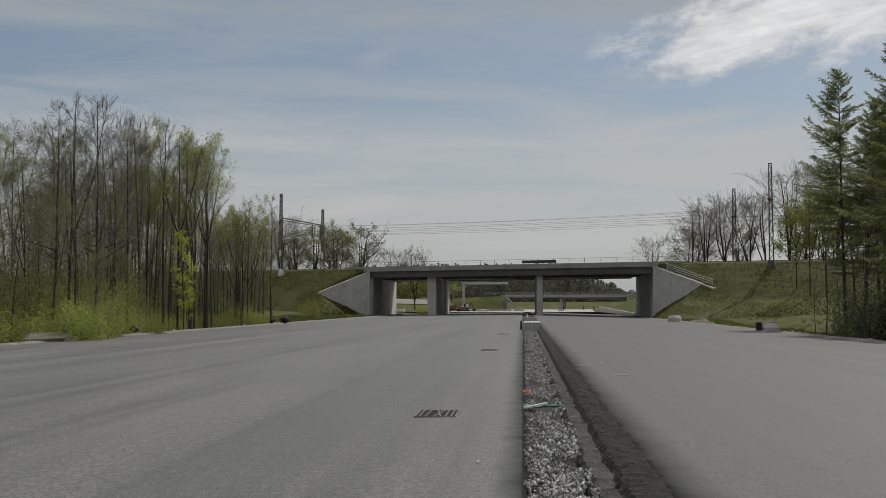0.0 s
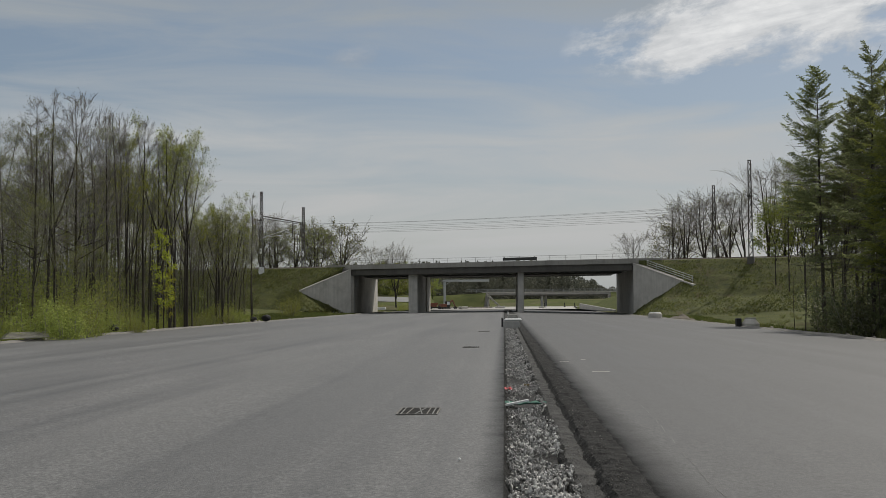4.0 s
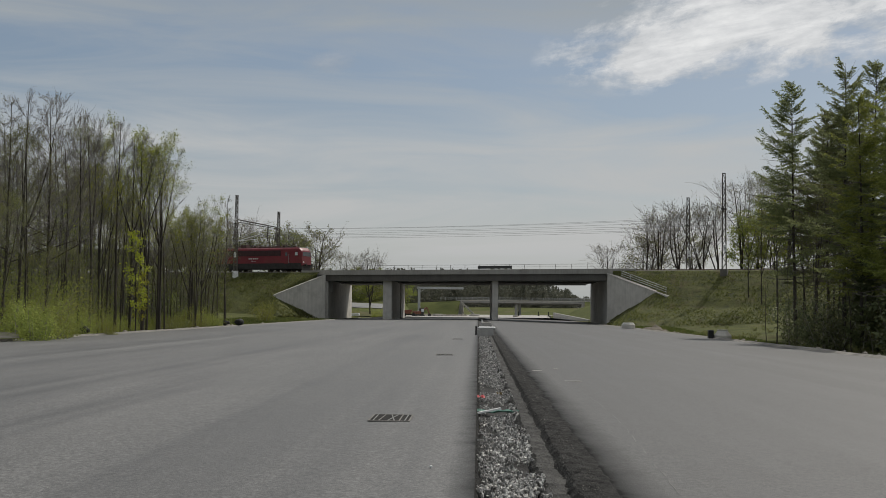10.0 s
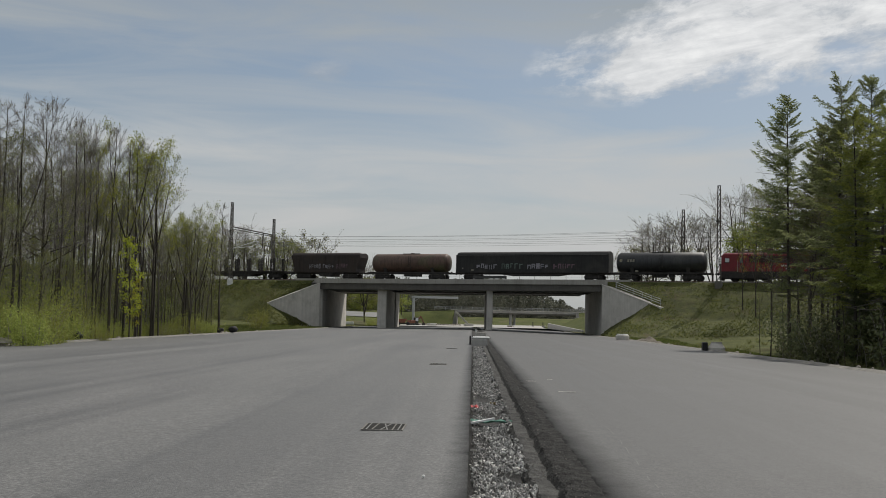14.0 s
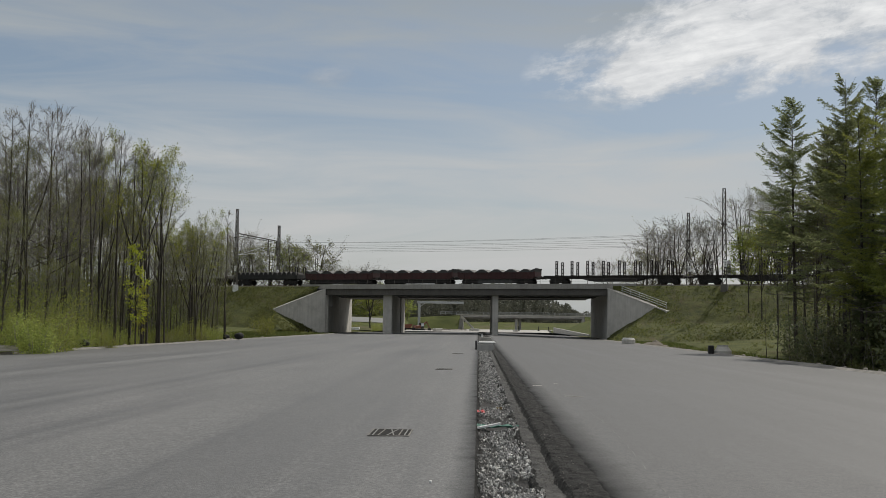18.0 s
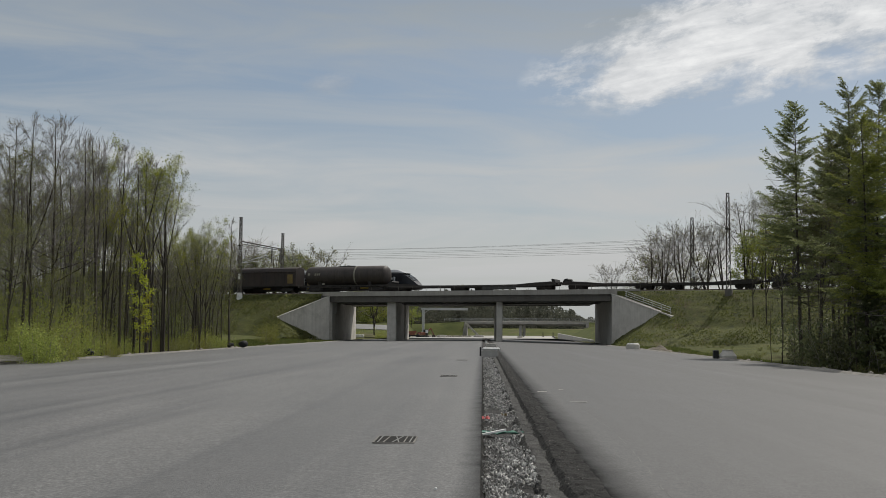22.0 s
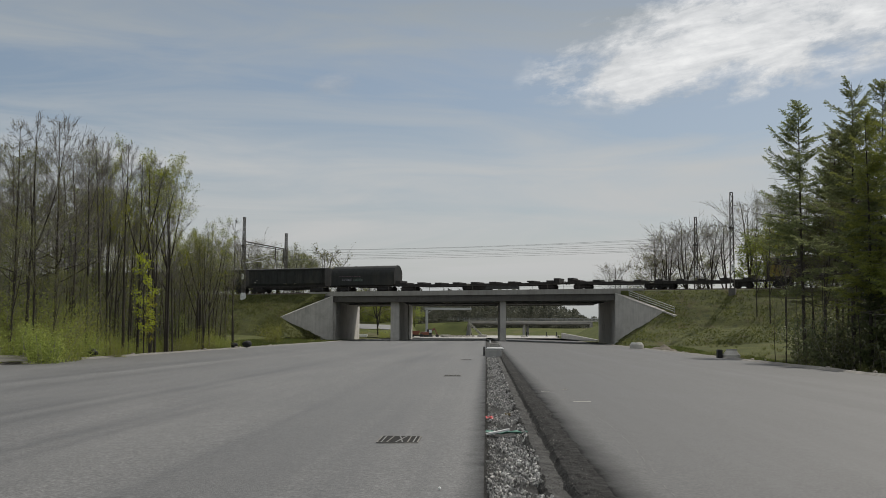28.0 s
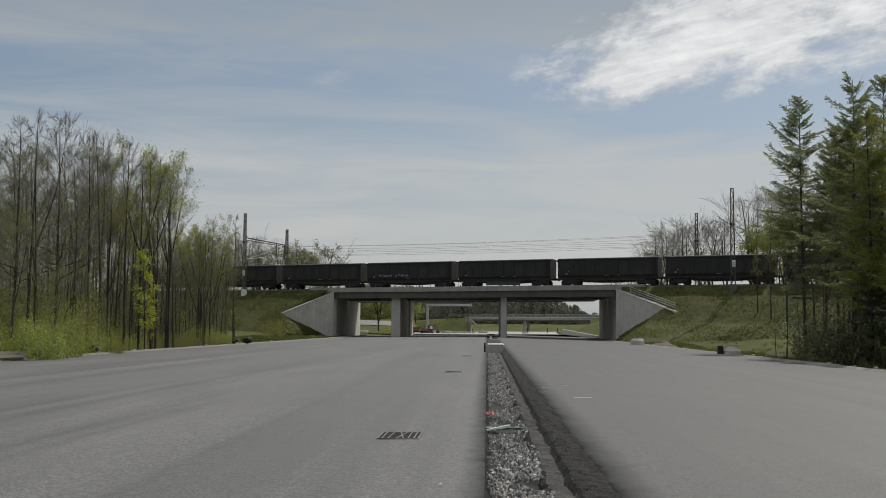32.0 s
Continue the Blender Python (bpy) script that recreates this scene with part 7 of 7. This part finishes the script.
def hopper_wagon(L, mat, label, top=4.2, paint=None):
    """A bulk wagon whose upper hull flares over its platform ends."""
    r = tagged(empty("hopper_wagon"), label, "wagon")
    h = L / 2
    bm = bmesh.new()

    def out(w, z0, z1):
        return [(-w, z0), (-w, z1 - 0.35), (-w + 0.18, z1 - 0.12), (-w + 0.5, z1), (w - 0.5, z1), (w - 0.18, z1 - 0.12), (w, z1 - 0.35), (w, z0)]
    hull = skin(bm, [(-h + 0.35, out(1.35, top - 0.75, top - 0.08)), (-h + 0.5, out(1.42, top - 1.05, top)), (-h + 0.95, out(1.45, 1.75, top)), (-h + 0.95 + 0.02, out(1.45, 1.1, top)), (h - 0.97, out(1.45, 1.1, top)), (h - 0.95, out(1.45, 1.75, top)), (h - 0.5, out(1.42, top - 1.05, top)), (h - 0.35, out(1.35, top - 0.75, top - 0.08))])
    b = part("hull", hull, mat, r)
    for k in range(5):
        x = -h + 1.8 + k * (L - 3.6) / 4
        part("rib", boxed(x - 0.05, x + 0.05, -1.50, -1.44, 1.2, top - 0.4), mat, b)
    part("hatch_rail", box(boxed(-h + 0.6, h - 0.6, -0.9, -0.8, top - 0.005, top + 0.06), -h + 0.6, h - 0.6, 0.8, 0.9, top - 0.005, top + 0.06), mat, b)
    if paint:
        graffiti(r, *paint)
    frame_beam(r, h)
    for sx in (-1, 1):
        bm = bmesh.new()
        x = sx * (h - 0.65)
        for sy in (-1.2, 1.2):
            bar(bm, (x, sy, 1.15), (x, sy, 2.25), 0.03, 5)
        bar(bm, (x, -1.2, 2.25), (x, 1.2, 2.25), 0.03, 5)
        part("end_railing", bm, M["underframe"], r)
    part("chute", prismed([(-1.6, 1.12), (-1.0, 0.5), (1.0, 0.5), (1.6, 1.12)], 1, -1.25, 1.25), M["underframe"], r)
    bogie(r, -h + 2.4)
    bogie(r, h - 2.4)
    ends(r, h)
    return r


def big_hopper(label, paint=None):
    """A long dark wagon with an overhanging flanged roof and sides that taper below."""
    L = 15.9
    r = tagged(empty("bulk_wagon"), label, "wagon")
    h = L / 2 - 0.3

    def out(i):
        return [(-1.05, 0.95), (-1.4 + i, 1.55), (-1.42 + i, 3.72), (-1.2, 3.98 - i), (-0.5, 4.08 - i), (0.5, 4.08 - i), (1.2, 3.98 - i), (1.42 - i, 3.72), (1.4 - i, 1.55), (1.05, 0.95)]
    b = part("body", skin(bmesh.new(), [(-h + 0.25, out(0.06)), (-h + 0.3, out(0)), (h - 0.3, out(0)), (h - 0.25, out(0.06))]), M["wagon_green"], r)
    part("roof_flange", box(box(boxed(-h, h, -1.52, -1.36, 3.74, 3.86), -h, h, 1.36, 1.52, 3.74, 3.86), -h, -h + 0.3, -1.36, 1.36, 3.75, 3.85), M["wagon_black"], b, "overhanging roof edge")
    for k in range(9):
        x = -h + 0.9 + k * (2 * h - 1.8) / 8
        part("rib", boxed(x - 0.04, x + 0.04, -1.47, -1.40, 1.56, 3.72), M["wagon_green"], b)
    frame_beam(r, L / 2, fish=0.2)
    part("belly", prismed([(-4.6, 1.0), (-3.9, 0.62), (-1.6, 0.5), (1.6, 0.5), (3.9, 0.62), (4.6, 1.0)], 1, -0.9, 0.9), M["underframe"], r)
    part("data_panel", box(boxed(-h + 1.5, -h + 1.8, -1.5, -1.46, 1.7, 1.85), -h + 1.9, -h + 2.05, -1.5, -1.46, 2.1, 2.22), M["wagon_pale"], r)
    part("data_panel", box(boxed(-0.4, 0.3, -1.5, -1.46, 1.45, 1.52), 1.6, 2.0, -1.5, -1.46, 1.45, 1.52), M["wagon_pale"], r)
    if paint:
        graffiti(r, *paint)
    ladder(r, h - 0.6, -1.5, 1.0, 3.7, M["underframe"])
    bogie(r, -L / 2 + 2.3)
    bogie(r, L / 2 - 2.3)
    ends(r, L / 2)
    return r


def stake_wagon(L, label):
    r = tagged(empty("stake_wagon"), label, "wagon")
    h = L / 2
    part("deck", boxed(-h + 0.45, h - 0.45, -1.4, 1.4, 1.18, 1.30), M["underframe"], r)
    frame_beam(r, h, 0.92, 1.2, fish=0.42)
    me = bpy.data.meshes.new("stake")
    bm = bmesh.new()
    for d in (-0.13, 0.13):
        box(bm, d - 0.075, d + 0.075, -0.06, 0.06, 0, 2.1)
    for z in (0.35, 1.0, 1.55, 2.0):
        box(bm, -0.06, 0.06, -0.05, 0.05, z, z + 0.12)
    bm.to_mesh(me)
    bm.free()
    me.materials.append(M["underframe"])
    n = 8
    for k in range(n):
        x = -h + 2.5 + k * (L - 5.0) / (n - 1)
        for y in (-1.35, 1.35):
            shared("stake", me, r, pose(x, y, 1.3))
        part("bolster", boxed(x - 0.15, x + 0.15, -1.35, 1.35, 1.302, 1.40), M["underframe"], r)
    part("brake_wheel", lathe(bmesh.new(), [(0.2, -0.02), (0.24, -0.02), (0.24, 0.02), (0.2, 0.02)], 12, "y", (-h + 3.2, -1.3, 0.95)), M["underframe"], r)
    bogie(r, -h + 2.6)
    bogie(r, h - 2.6)
    ends(r, h)
    return r


def trough_wagon(label):
    """A low red wagon with sloped ends, its load covered by a row of grey tent-like humps."""
    L = 13.35
    r = tagged(empty("trough_wagon"), label, "wagon")
    h = L / 2
    b = part("body", skin(bmesh.new(), [(-h + 0.45, [(-1.42, 1.2), (-1.42, 2.05), (1.42, 2.05), (1.42, 1.2)]), (-h + 0.9, [(-1.42, 0.9), (-1.42, 1.85), (1.42, 1.85), (1.42, 0.9)]), (h - 0.9, [(-1.42, 0.9), (-1.42, 1.85), (1.42, 1.85), (1.42, 0.9)]), (h - 0.45, [(-1.42, 1.2), (-1.42, 2.05), (1.42, 2.05), (1.42, 1.2)])]), M["trough_red"], r, "dull red side walls")
    part("top_rail", boxed(-h + 0.9, h - 0.9, -1.47, -1.38, 1.71, 1.83), M["trough_red"], b)
    n = 5
    pitch = (L - 1.7) / n
    for k in range(n):
        x = -h + 0.85 + pitch * (k + 0.5)
        prof = [(x - pitch * 0.5, 1.851), (x - pitch * 0.28, 2.12), (x - pitch * 0.13, 2.32), (x + pitch * 0.13, 2.32), (x + pitch * 0.28, 2.12), (x + pitch * 0.5, 1.851)]
        part("load_cover", prismed(prof, 1, -1.34, 1.34), M["cover_grey"], r, "dark grey hump-shaped cover")
    for sx in (-1, 1):
        part("end_board", prismed([(sx * (h - 0.45), 1.9), (sx * (h - 0.35), 2.45), (sx * (h - 1.2), 2.15), (sx * (h - 1.25), 1.9)], 1, -1.38, 1.38), M["cover_grey"], r, "grey sloping end board")
    for k in range(6):
        x = -h + 1.5 + k * (L - 3) / 5
        part("rib", boxed(x - 0.05, x + 0.05, -1.48, -1.42, 1.0, 1.7), M["trough_red"], b)
    frame_beam(r, h, 0.85, 1.0)
    part("belly", boxed(-3.4, 3.4, -1.1, 1.1, 0.3, 0.89), M["underframe"], r)
    bogie(r, -h + 2.3)
    bogie(r, h - 2.3)
    ends(r, h)
    return r


def coil_wagon(label):
    """A low black wagon with a row of small rounded saddles and posts at its ends."""
    L = 13.4
    r = tagged(empty("coil_wagon"), label, "wagon")
    h = L / 2
    part("body", boxed(-h + 0.5, h - 0.5, -1.4, 1.4, 1.0, 1.72), M["wagon_black"], r)
    n = 13
    for k in range(n):
        x = -h + 1.3 + k * (L - 2.6) / (n - 1)
        part("saddle", prismed([(x - 0.42, 1.722), (x - 0.34, 1.98), (x - 0.16, 2.16), (x + 0.16, 2.16), (x + 0.34, 1.98), (x + 0.42, 1.722)], 1, -1.3, 1.3), M["wagon_black"], r)
    for sx in (-1, 1):
        for d in (0.55, 1.0):
            for sy in (-1.2, 1.2):
                part("post", boxed(sx * (h - d) - 0.06, sx * (h - d) + 0.06, sy - 0.06, sy + 0.06, 1.721, 3.0), M["wagon_black"], r)
    frame_beam(r, h)
    bogie(r, -h + 2.2)
    bogie(r, h - 2.2)
    ends(r, h)
    return r


def low_wagon(label, L=28.4, raised=True):
    """A long, very low flat wagon in two halves, its deck curving up over the ends."""
    r = tagged(empty("flat_wagon"), label, "wagon")
    h = L / 2
    if raised:
        top = [(-h + 0.4, 1.36), (-h + 3.6, 1.2), (-h + 6.5, 0.96), (-0.8, 0.92), (0.8, 0.92), (h - 6.5, 0.96), (h - 3.6, 1.2), (h - 0.4, 1.36)]
        low = [(x, z - (0.34 if abs(x) < h - 5 else 0.62)) for x, z in top[::-1]]
        for sy in (-1.42, 1.26):
            part("side_beam", prismed(top + low, 1, sy, sy + 0.16), M["underframe"], r)
        part("deck", prismed([(x, z - 0.06) for x, z in top] + [(x, z - 0.16) for x, z in top[::-1]], 1, -1.25, 1.25), M["wagon_black"], r)
        for sx in (-1, 1):
            part("end_flap", prismed([(sx * (h - 0.4), 1.3), (sx * (h - 0.5), 1.62), (sx * (h - 0.95), 1.74), (sx * (h - 1.1), 1.58), (sx * (h - 0.9), 1.3)], 1, -1.2, 1.2), M["wagon_black"], r, "raised end flap")
        for x in (-h + 2.3, -2.0, 2.0, h - 2.3):
            bogie(r, x, 1.5)
    else:
        part("deck", prismed([(-h + 0.4, 1.22), (-h + 4.4, 1.2), (-h + 5.4, 1.12), (h - 5.4, 1.12), (h - 4.4, 1.2), (h - 0.4, 1.22), (h - 0.4, 0.95), (h - 5.2, 0.72), (-h + 5.2, 0.72), (-h + 0.4, 0.95)], 1, -1.35, 1.35), M["underframe"], r)
        for k in range(9):
            x = -h + 1.9 + k * (L - 3.8) / 8
            z = 1.19 if abs(x) > h - 5.4 else 1.115
            part("twist_lock", boxed(x - 0.55, x + 0.55, -1.38, 1.38, z, z + 0.24), M["underframe"], r)
        for sx in (-1, 1):
            part("end_flap", boxed(sx * (h - 0.95) - 0.4, sx * (h - 0.95) + 0.4, -1.2, 1.2, 1.2, 1.75), M["underframe"], r)
        for x in (-h + 2.6, -0.9, 0.9, h - 2.6):
            bogie(r, x, 1.6)
    part("data_panel", boxed(-1.2, -0.7, -1.44, -1.37, 0.86, 1.0), M["wagon_pale"], r)
    ends(r, h)
    return r


def hood_wagon(label):
    """A short wagon under a rounded telescopic hood."""
    L = 12.0
    r = tagged(empty("hood_wagon"), label, "wagon")
    h = L / 2 - 0.3

    def out(i):
        pts = [(-1.45 + i, 1.1)]
        for k in range(13):
            a = math.pi - math.pi * k / 12
            pts.append(((1.45 - i) * math.cos(a), 2.72 + (1.5 - i) * math.sin(a)))
        return pts + [(1.45 - i, 1.1)]
    b = part("hood", skin(bmesh.new(), [(-h, out(0.06)), (-h + 0.08, out(0)), (h - 0.08, out(0)), (h, out(0.06))]), M["wagon_green"], r, "dark green rounded hood")
    for x in (-h + 0.12, -h / 3, h / 3, h - 0.12):
        part("hoop", skin(bmesh.new(), [(x - 0.07, out(-0.03)), (x + 0.07, out(-0.03))]), M["wagon_green"], b)
    graffiti(r, -3.6, 0.4, 1.7, 2.2, -1.46, 91, ("paint_grey", "paint_green"))
    part("emblem", bars_row(bmesh.new(), -4.2, -0.2, 2.45, 2.6, -1.46, random.Random(4), 9), M["paint_mauve"], r)
    frame_beam(r, L / 2, fish=0.2)
    bogie(r, -L / 2 + 2.3)
    bogie(r, L / 2 - 2.3)
    ends(r, L / 2)
    return r


def railcar():
    """A three-part diesel railcar: dark blue sides, silver roof, yellow doors, sloping noses."""
    r = tagged(empty("railcar"), "dark blue articulated railcar with silver roof and yellow doors", "railcar")
    H = 24.9

    def out(w, z0, z1, sh):
        return [(-w + 0.08, z0), (-w, z0 + 0.3), (-w, z1 - 0.75), (-w + 0.1, z1 - 0.42), (-w + sh, z1 - 0.06), (-0.5, z1), (0.5, z1), (w - sh, z1 - 0.06), (w - 0.1, z1 - 0.42), (w, z1 - 0.75), (w, z0 + 0.3), (w - 0.08, z0)]

    def lower(w, z0, z1):
        return [(-w + 0.08, z0), (-w, z0 + 0.3), (-w, z1), (w, z1), (w, z0 + 0.3), (w - 0.08, z0)]
    joints = (-H, -6.7, 8.0, H)
    for k in range(3):
        x0, x1 = joints[k], joints[k + 1]
        secs = []
        if k == 0:
            secs += [(x0, lower(0.75, 0.6, 1.25)), (x0 + 0.7, lower(1.1, 0.5, 1.9)), (x0 + 1.6, lower(1.32, 0.5, 2.6)), (x0 + 2.6, lower(1.40, 0.5, 3.12)), (x0 + 3.6, lower(1.40, 0.5, 3.22))]
        else:
            secs += [(x0 + 0.3, lower(1.40, 0.5, 3.22))]
        if k == 2:
            secs += [(x1 - 3.6, lower(1.40, 0.5, 3.22)), (x1 - 2.6, lower(1.40, 0.5, 3.12)), (x1 - 1.6, lower(1.32, 0.5, 2.6)), (x1 - 0.7, lower(1.1, 0.5, 1.9)), (x1, lower(0.75, 0.6, 1.25))]
        else:
            secs += [(x1 - 0.3, lower(1.40, 0.5, 3.22))]
        car = part("car_body", skin(bmesh.new(), secs), M["railcar_blue"], r)

        def roof(w, z):
            return [(-w, 3.20), (-w, z - 0.42), (-w + 0.35, z - 0.08), (0, z), (w - 0.35, z - 0.08), (w, z - 0.42), (w, 3.20)]
        rs = [(x0 + 2.3, [(y, min(z, 3.25)) for y, z in roof(1.34, 3.7)]), (x0 + 3.8, roof(1.41, 3.86))] if k == 0 else [(x0 + 0.35, roof(1.41, 3.86))]
        rs += [(x1 - 3.8, roof(1.41, 3.86)), (x1 - 2.3, [(y, min(z, 3.25)) for y, z in roof(1.34, 3.7)])] if k == 2 else [(x1 - 0.35, roof(1.41, 3.86))]
        part("roof", skin(bmesh.new(), rs), M["railcar_silver"], car, "silver roof band")
        part("skirt", boxed(x0 + (2.2 if k == 0 else 0.5), x1 - (2.2 if k == 2 else 0.5), -1.415, -1.38, 0.42, 0.95), M["underframe"], car, "black skirt")
        part("roof_unit", boxed((x0 + x1) / 2 - 1.9 + (4.3 if k == 0 else -1 if k == 2 else 0), (x0 + x1) / 2 + 1.9 + (4.3 if k == 0 else -1 if k == 2 else 0), -0.9, 0.9, 3.84, 4.16, bevel=0.05), M["cover_grey"], r, "grey roof unit") if k != 1 else None
    for sx in (-1, 1):
        bm = bmesh.new()
        xs = [sx * (H - 0.75), sx * (H - 1.62), sx * (H - 2.6)]
        zs, ws = [1.93, 2.63, 3.16], [0.85, 1.08, 1.15]
        rows = [[bm.verts.new((x + sx * 0.03, s * w, z + 0.03)) for s in (-1, 1)] for x, z, w in zip(xs, zs, ws)]
        for a, b in zip(rows, rows[1:]):
            bm.faces.new((a[0], a[1], b[1], b[0]))
        bmesh.ops.solidify(bm, geom=bm.faces[:], thickness=0.02)
        part("windscreen", bm, M["pane"], r, "large sloping windscreen")
        part("headlight", boxed(min(sx * (H - 0.3), sx * (H - 0.1)), max(sx * (H - 0.3), sx * (H - 0.1)), -0.72, -0.45, 1.2, 1.36), M["white_paint"], r)
    doors = (-13.9, -3.6, 5.3, 15.4)
    for x in doors:
        d = part("door", boxed(x - 0.75, x + 0.75, -1.43, -1.40, 0.75, 3.05), M["door_yellow"], r, "yellow double door")
        for s in (-0.36, 0.36):
            part("pane", boxed(x + s - 0.25, x + s + 0.25, -1.445, -1.425, 1.45, 2.75), M["pane"], d)
    rng = random.Random(12)
    for a, b in ((-20.2, -15.1), (-12.6, -7.6), (-6.0, -4.8), (-2.4, 4.1), (9.3, 14.2), (16.6, 21.4)):
        n = max(1, int((b - a) / 1.55))
        w = (b - a) / n
        for k in range(n):
            wd = part("window", boxed(a + k * w + 0.06, a + (k + 1) * w - 0.06, -1.42, -1.395, 1.7, 2.75), M["pane"], r)
            u = a + k * w + 0.1
            while u < a + (k + 1) * w - 0.3:
                lo, q = rng.uniform(1.75, 2.3), rng.uniform(0.16, 0.42)
                if rng.random() < 0.72:
                    # opaque bright piece paints the skylight coming through the car
                    part("pane", boxed(u, u + q, -1.43, -1.405, lo, rng.uniform(2.45, 2.66)), M["pane_light"], wd, "pane coloured bright as if sky showed through")
                u += q + rng.uniform(0.1, 0.3)
    for a, b in ((-20.0, -16.4), (16.4, 20.6)):
        part("lettering", bars_row(bmesh.new(), a, b, 1.32, 1.55, -1.412, rng, 14), M["white_paint"], r, "row of pale strokes")
    for x in (-20.0, -6.7, 8.0, 20.0):
        bogie(r, x, 2.2)
    for x in (-6.7, 8.0):
        bm = bmesh.new()
        for k in range(5):
            box(bm, x - 0.3 + k * 0.13, x - 0.22 + k * 0.13, -1.3, 1.3, 0.8, 3.7)
        part("bellows", bm, M["rubber"], r, "black folded bellows")
    return r


FREIGHT = []          # wagon, place of its middle along the train


def make_freight():
    g = "wagons of the goods train"

    def add(w, front, rear):
        tagged(w, group=g)
        FREIGHT.append((w, (front + rear) / 2))

    add(locomotive(), -245.5, -265.1)
    add(tank_wagon(14.2, M["tank_black"], "black bogie tank wagon with a small pale emblem"), -265.8, -279.9)
    add(covered_wagon(24.2, M["wagon_black"], "long black sliding-wall wagon with sprayed graffiti", top=4.3, paint=(-8.6, 7.6, 1.62, 2.5, -1.424, 5, ("paint_grey", "paint_green", "paint_grey", "paint_mauve")), arch=0.42), -279.9, -304.1)
    add(tank_wagon(14.6, M["tank_brown"], "dusty brown bogie tank wagon", logo=False), -304.8, -319.4)
    add(hopper_wagon(13.4, M["wagon_brown"], "brown bulk hopper wagon with pale graffiti", paint=(-2.9, 4.6, 1.7, 2.5, -1.455, 8, ("paint_grey", "paint_grey", "paint_mauve"))), -320.2, -333.6)
    st = stake_wagon(21.4, "black flat wagon with eight pairs of stakes")
    add(st, -334.1, -355.5)
    add(copy_thing(st, pose(0, 0, 0)), -356.0, -377.4)
    tr = trough_wagon("low red wagon under grey hump-shaped covers")
    add(tr, -377.9, -391.0)
    add(copy_thing(tr, pose(0, 0, 0)), -391.0, -404.6)
    add(copy_thing(tr, pose(0, 0, 0)), -404.8, -418.2)
    add(coil_wagon("low black wagon with rounded saddles and end posts"), -418.8, -432.2)
    lw = low_wagon("long empty low-floor flat wagon with raised ends")
    add(lw, -432.6, -461.2)
    add(copy_thing(lw, pose(0, 0, 0)), -461.4, -490.0)
    add(tank_wagon(16.4, M["tank_rust"], "rusty dark tank wagon with one pale ring", band=1.95, rad=1.54, z=2.72), -489.3, -505.7)
    panels = [(-13.3, -11.7, "wagon_yellow", "worn yellow end panel"), (-11.6, -10.5, "wagon_rust", "pale rusty end panel"), (11.95, 12.95, "wagon_yellow", "worn yellow end panel")]
    sh = covered_wagon(27.6, M["wagon_brown"], "brown double wagon with telescopic walls and yellow end panels", top=4.28, halves=2, arch=0.62, end_panels=panels, ribs=3)
    add(sh, -506.2, -533.9)
    add(copy_thing(sh, pose(0, 0, 0)), -534.2, -561.9)
    fw = low_wagon("long empty container flat wagon", 28.0, False)
    add(fw, -562.3, -590.4)
    add(copy_thing(fw, pose(0, 0, 0)), -590.6, -618.6)
    add(hood_wagon("dark green wagon under a rounded hood with faded writing"), -617.9, -630.0)
    bw = big_hopper("long dark green bulk wagon with an overhanging roof")
    add(bw, -630.5, -646.2)
    bx = big_hopper("long dark green bulk wagon with pale graffiti on its side", paint=(-5.2, 0.6, 1.75, 2.15, -1.48, 17, ("paint_grey", "paint_grey")))
    for k in range(7):
        add(bx if k == 3 else copy_thing(bw, pose(0, 0, 0)), -646.3 - k * 15.95, -662.1 - k * 15.95)


make_freight()
RAILCAR = railcar()
tagged(RAILCAR)

make_gravel()


def make_verge_grass():
    """Rough grass on the flat ground between the road and the railway slopes."""
    rng = np.random.RandomState(15)
    for x0, x1, y0, y1 in ((LEFT_EDGE - 9, LEFT_EDGE - 0.9, 96, 176), (RIGHT_EDGE + 0.9, RIGHT_EDGE + 6, 74, 150)):
        n = 15000
        x, y = rng.uniform(x0, x1, n), rng.uniform(y0, y1, n)
        z = np.array([ground_z(a, b) for a, b in zip(x, y)])
        a, w, h = rng.uniform(0, 6.28, n), rng.uniform(0.04, 0.14, n), rng.uniform(0.05, 0.24, n)
        v = np.stack([np.stack([x - w * np.cos(a), y - w * np.sin(a), z - 0.03], 1), np.stack([x + w * np.cos(a), y + w * np.sin(a), z - 0.03], 1),
                      np.stack([x + rng.uniform(-0.1, 0.1, n), y + rng.uniform(-0.1, 0.1, n), z + h], 1)], 1).reshape(-1, 3)
        tagged(from_arrays("verge_grass", v, np.arange(3 * n).reshape(-1, 3), M["blade_dark"]), "rough dark green grass beside the road", "grass", kind="stuff")


make_verge_grass()


def motions():
    """The goods train rolls to the right on the near track, the railcar to the left on the far one."""
    times = [0.0, 0.2, 0.5] + [float(k) for k in range(1, 32)] + [31.5, 31.8, 32.0]
    for w, s0 in FREIGHT:
        walk(w, [(t, TRACK @ pose(s0 + V_FREIGHT * t, 0, RAIL)) for t in times])
    walk(RAILCAR, [(t, TRACK @ pose(13.2 + V_RAILCAR * (t - 20.5), 4.4, RAIL)) for t in times])
    for ob, b, r, drift, roll in CLOUDS:
        walk(ob, [(t, sky_at(b + drift * (t - 19.0), r) @ pose(0, 0, 0, 0, 0, roll)) for t in times])


motions()
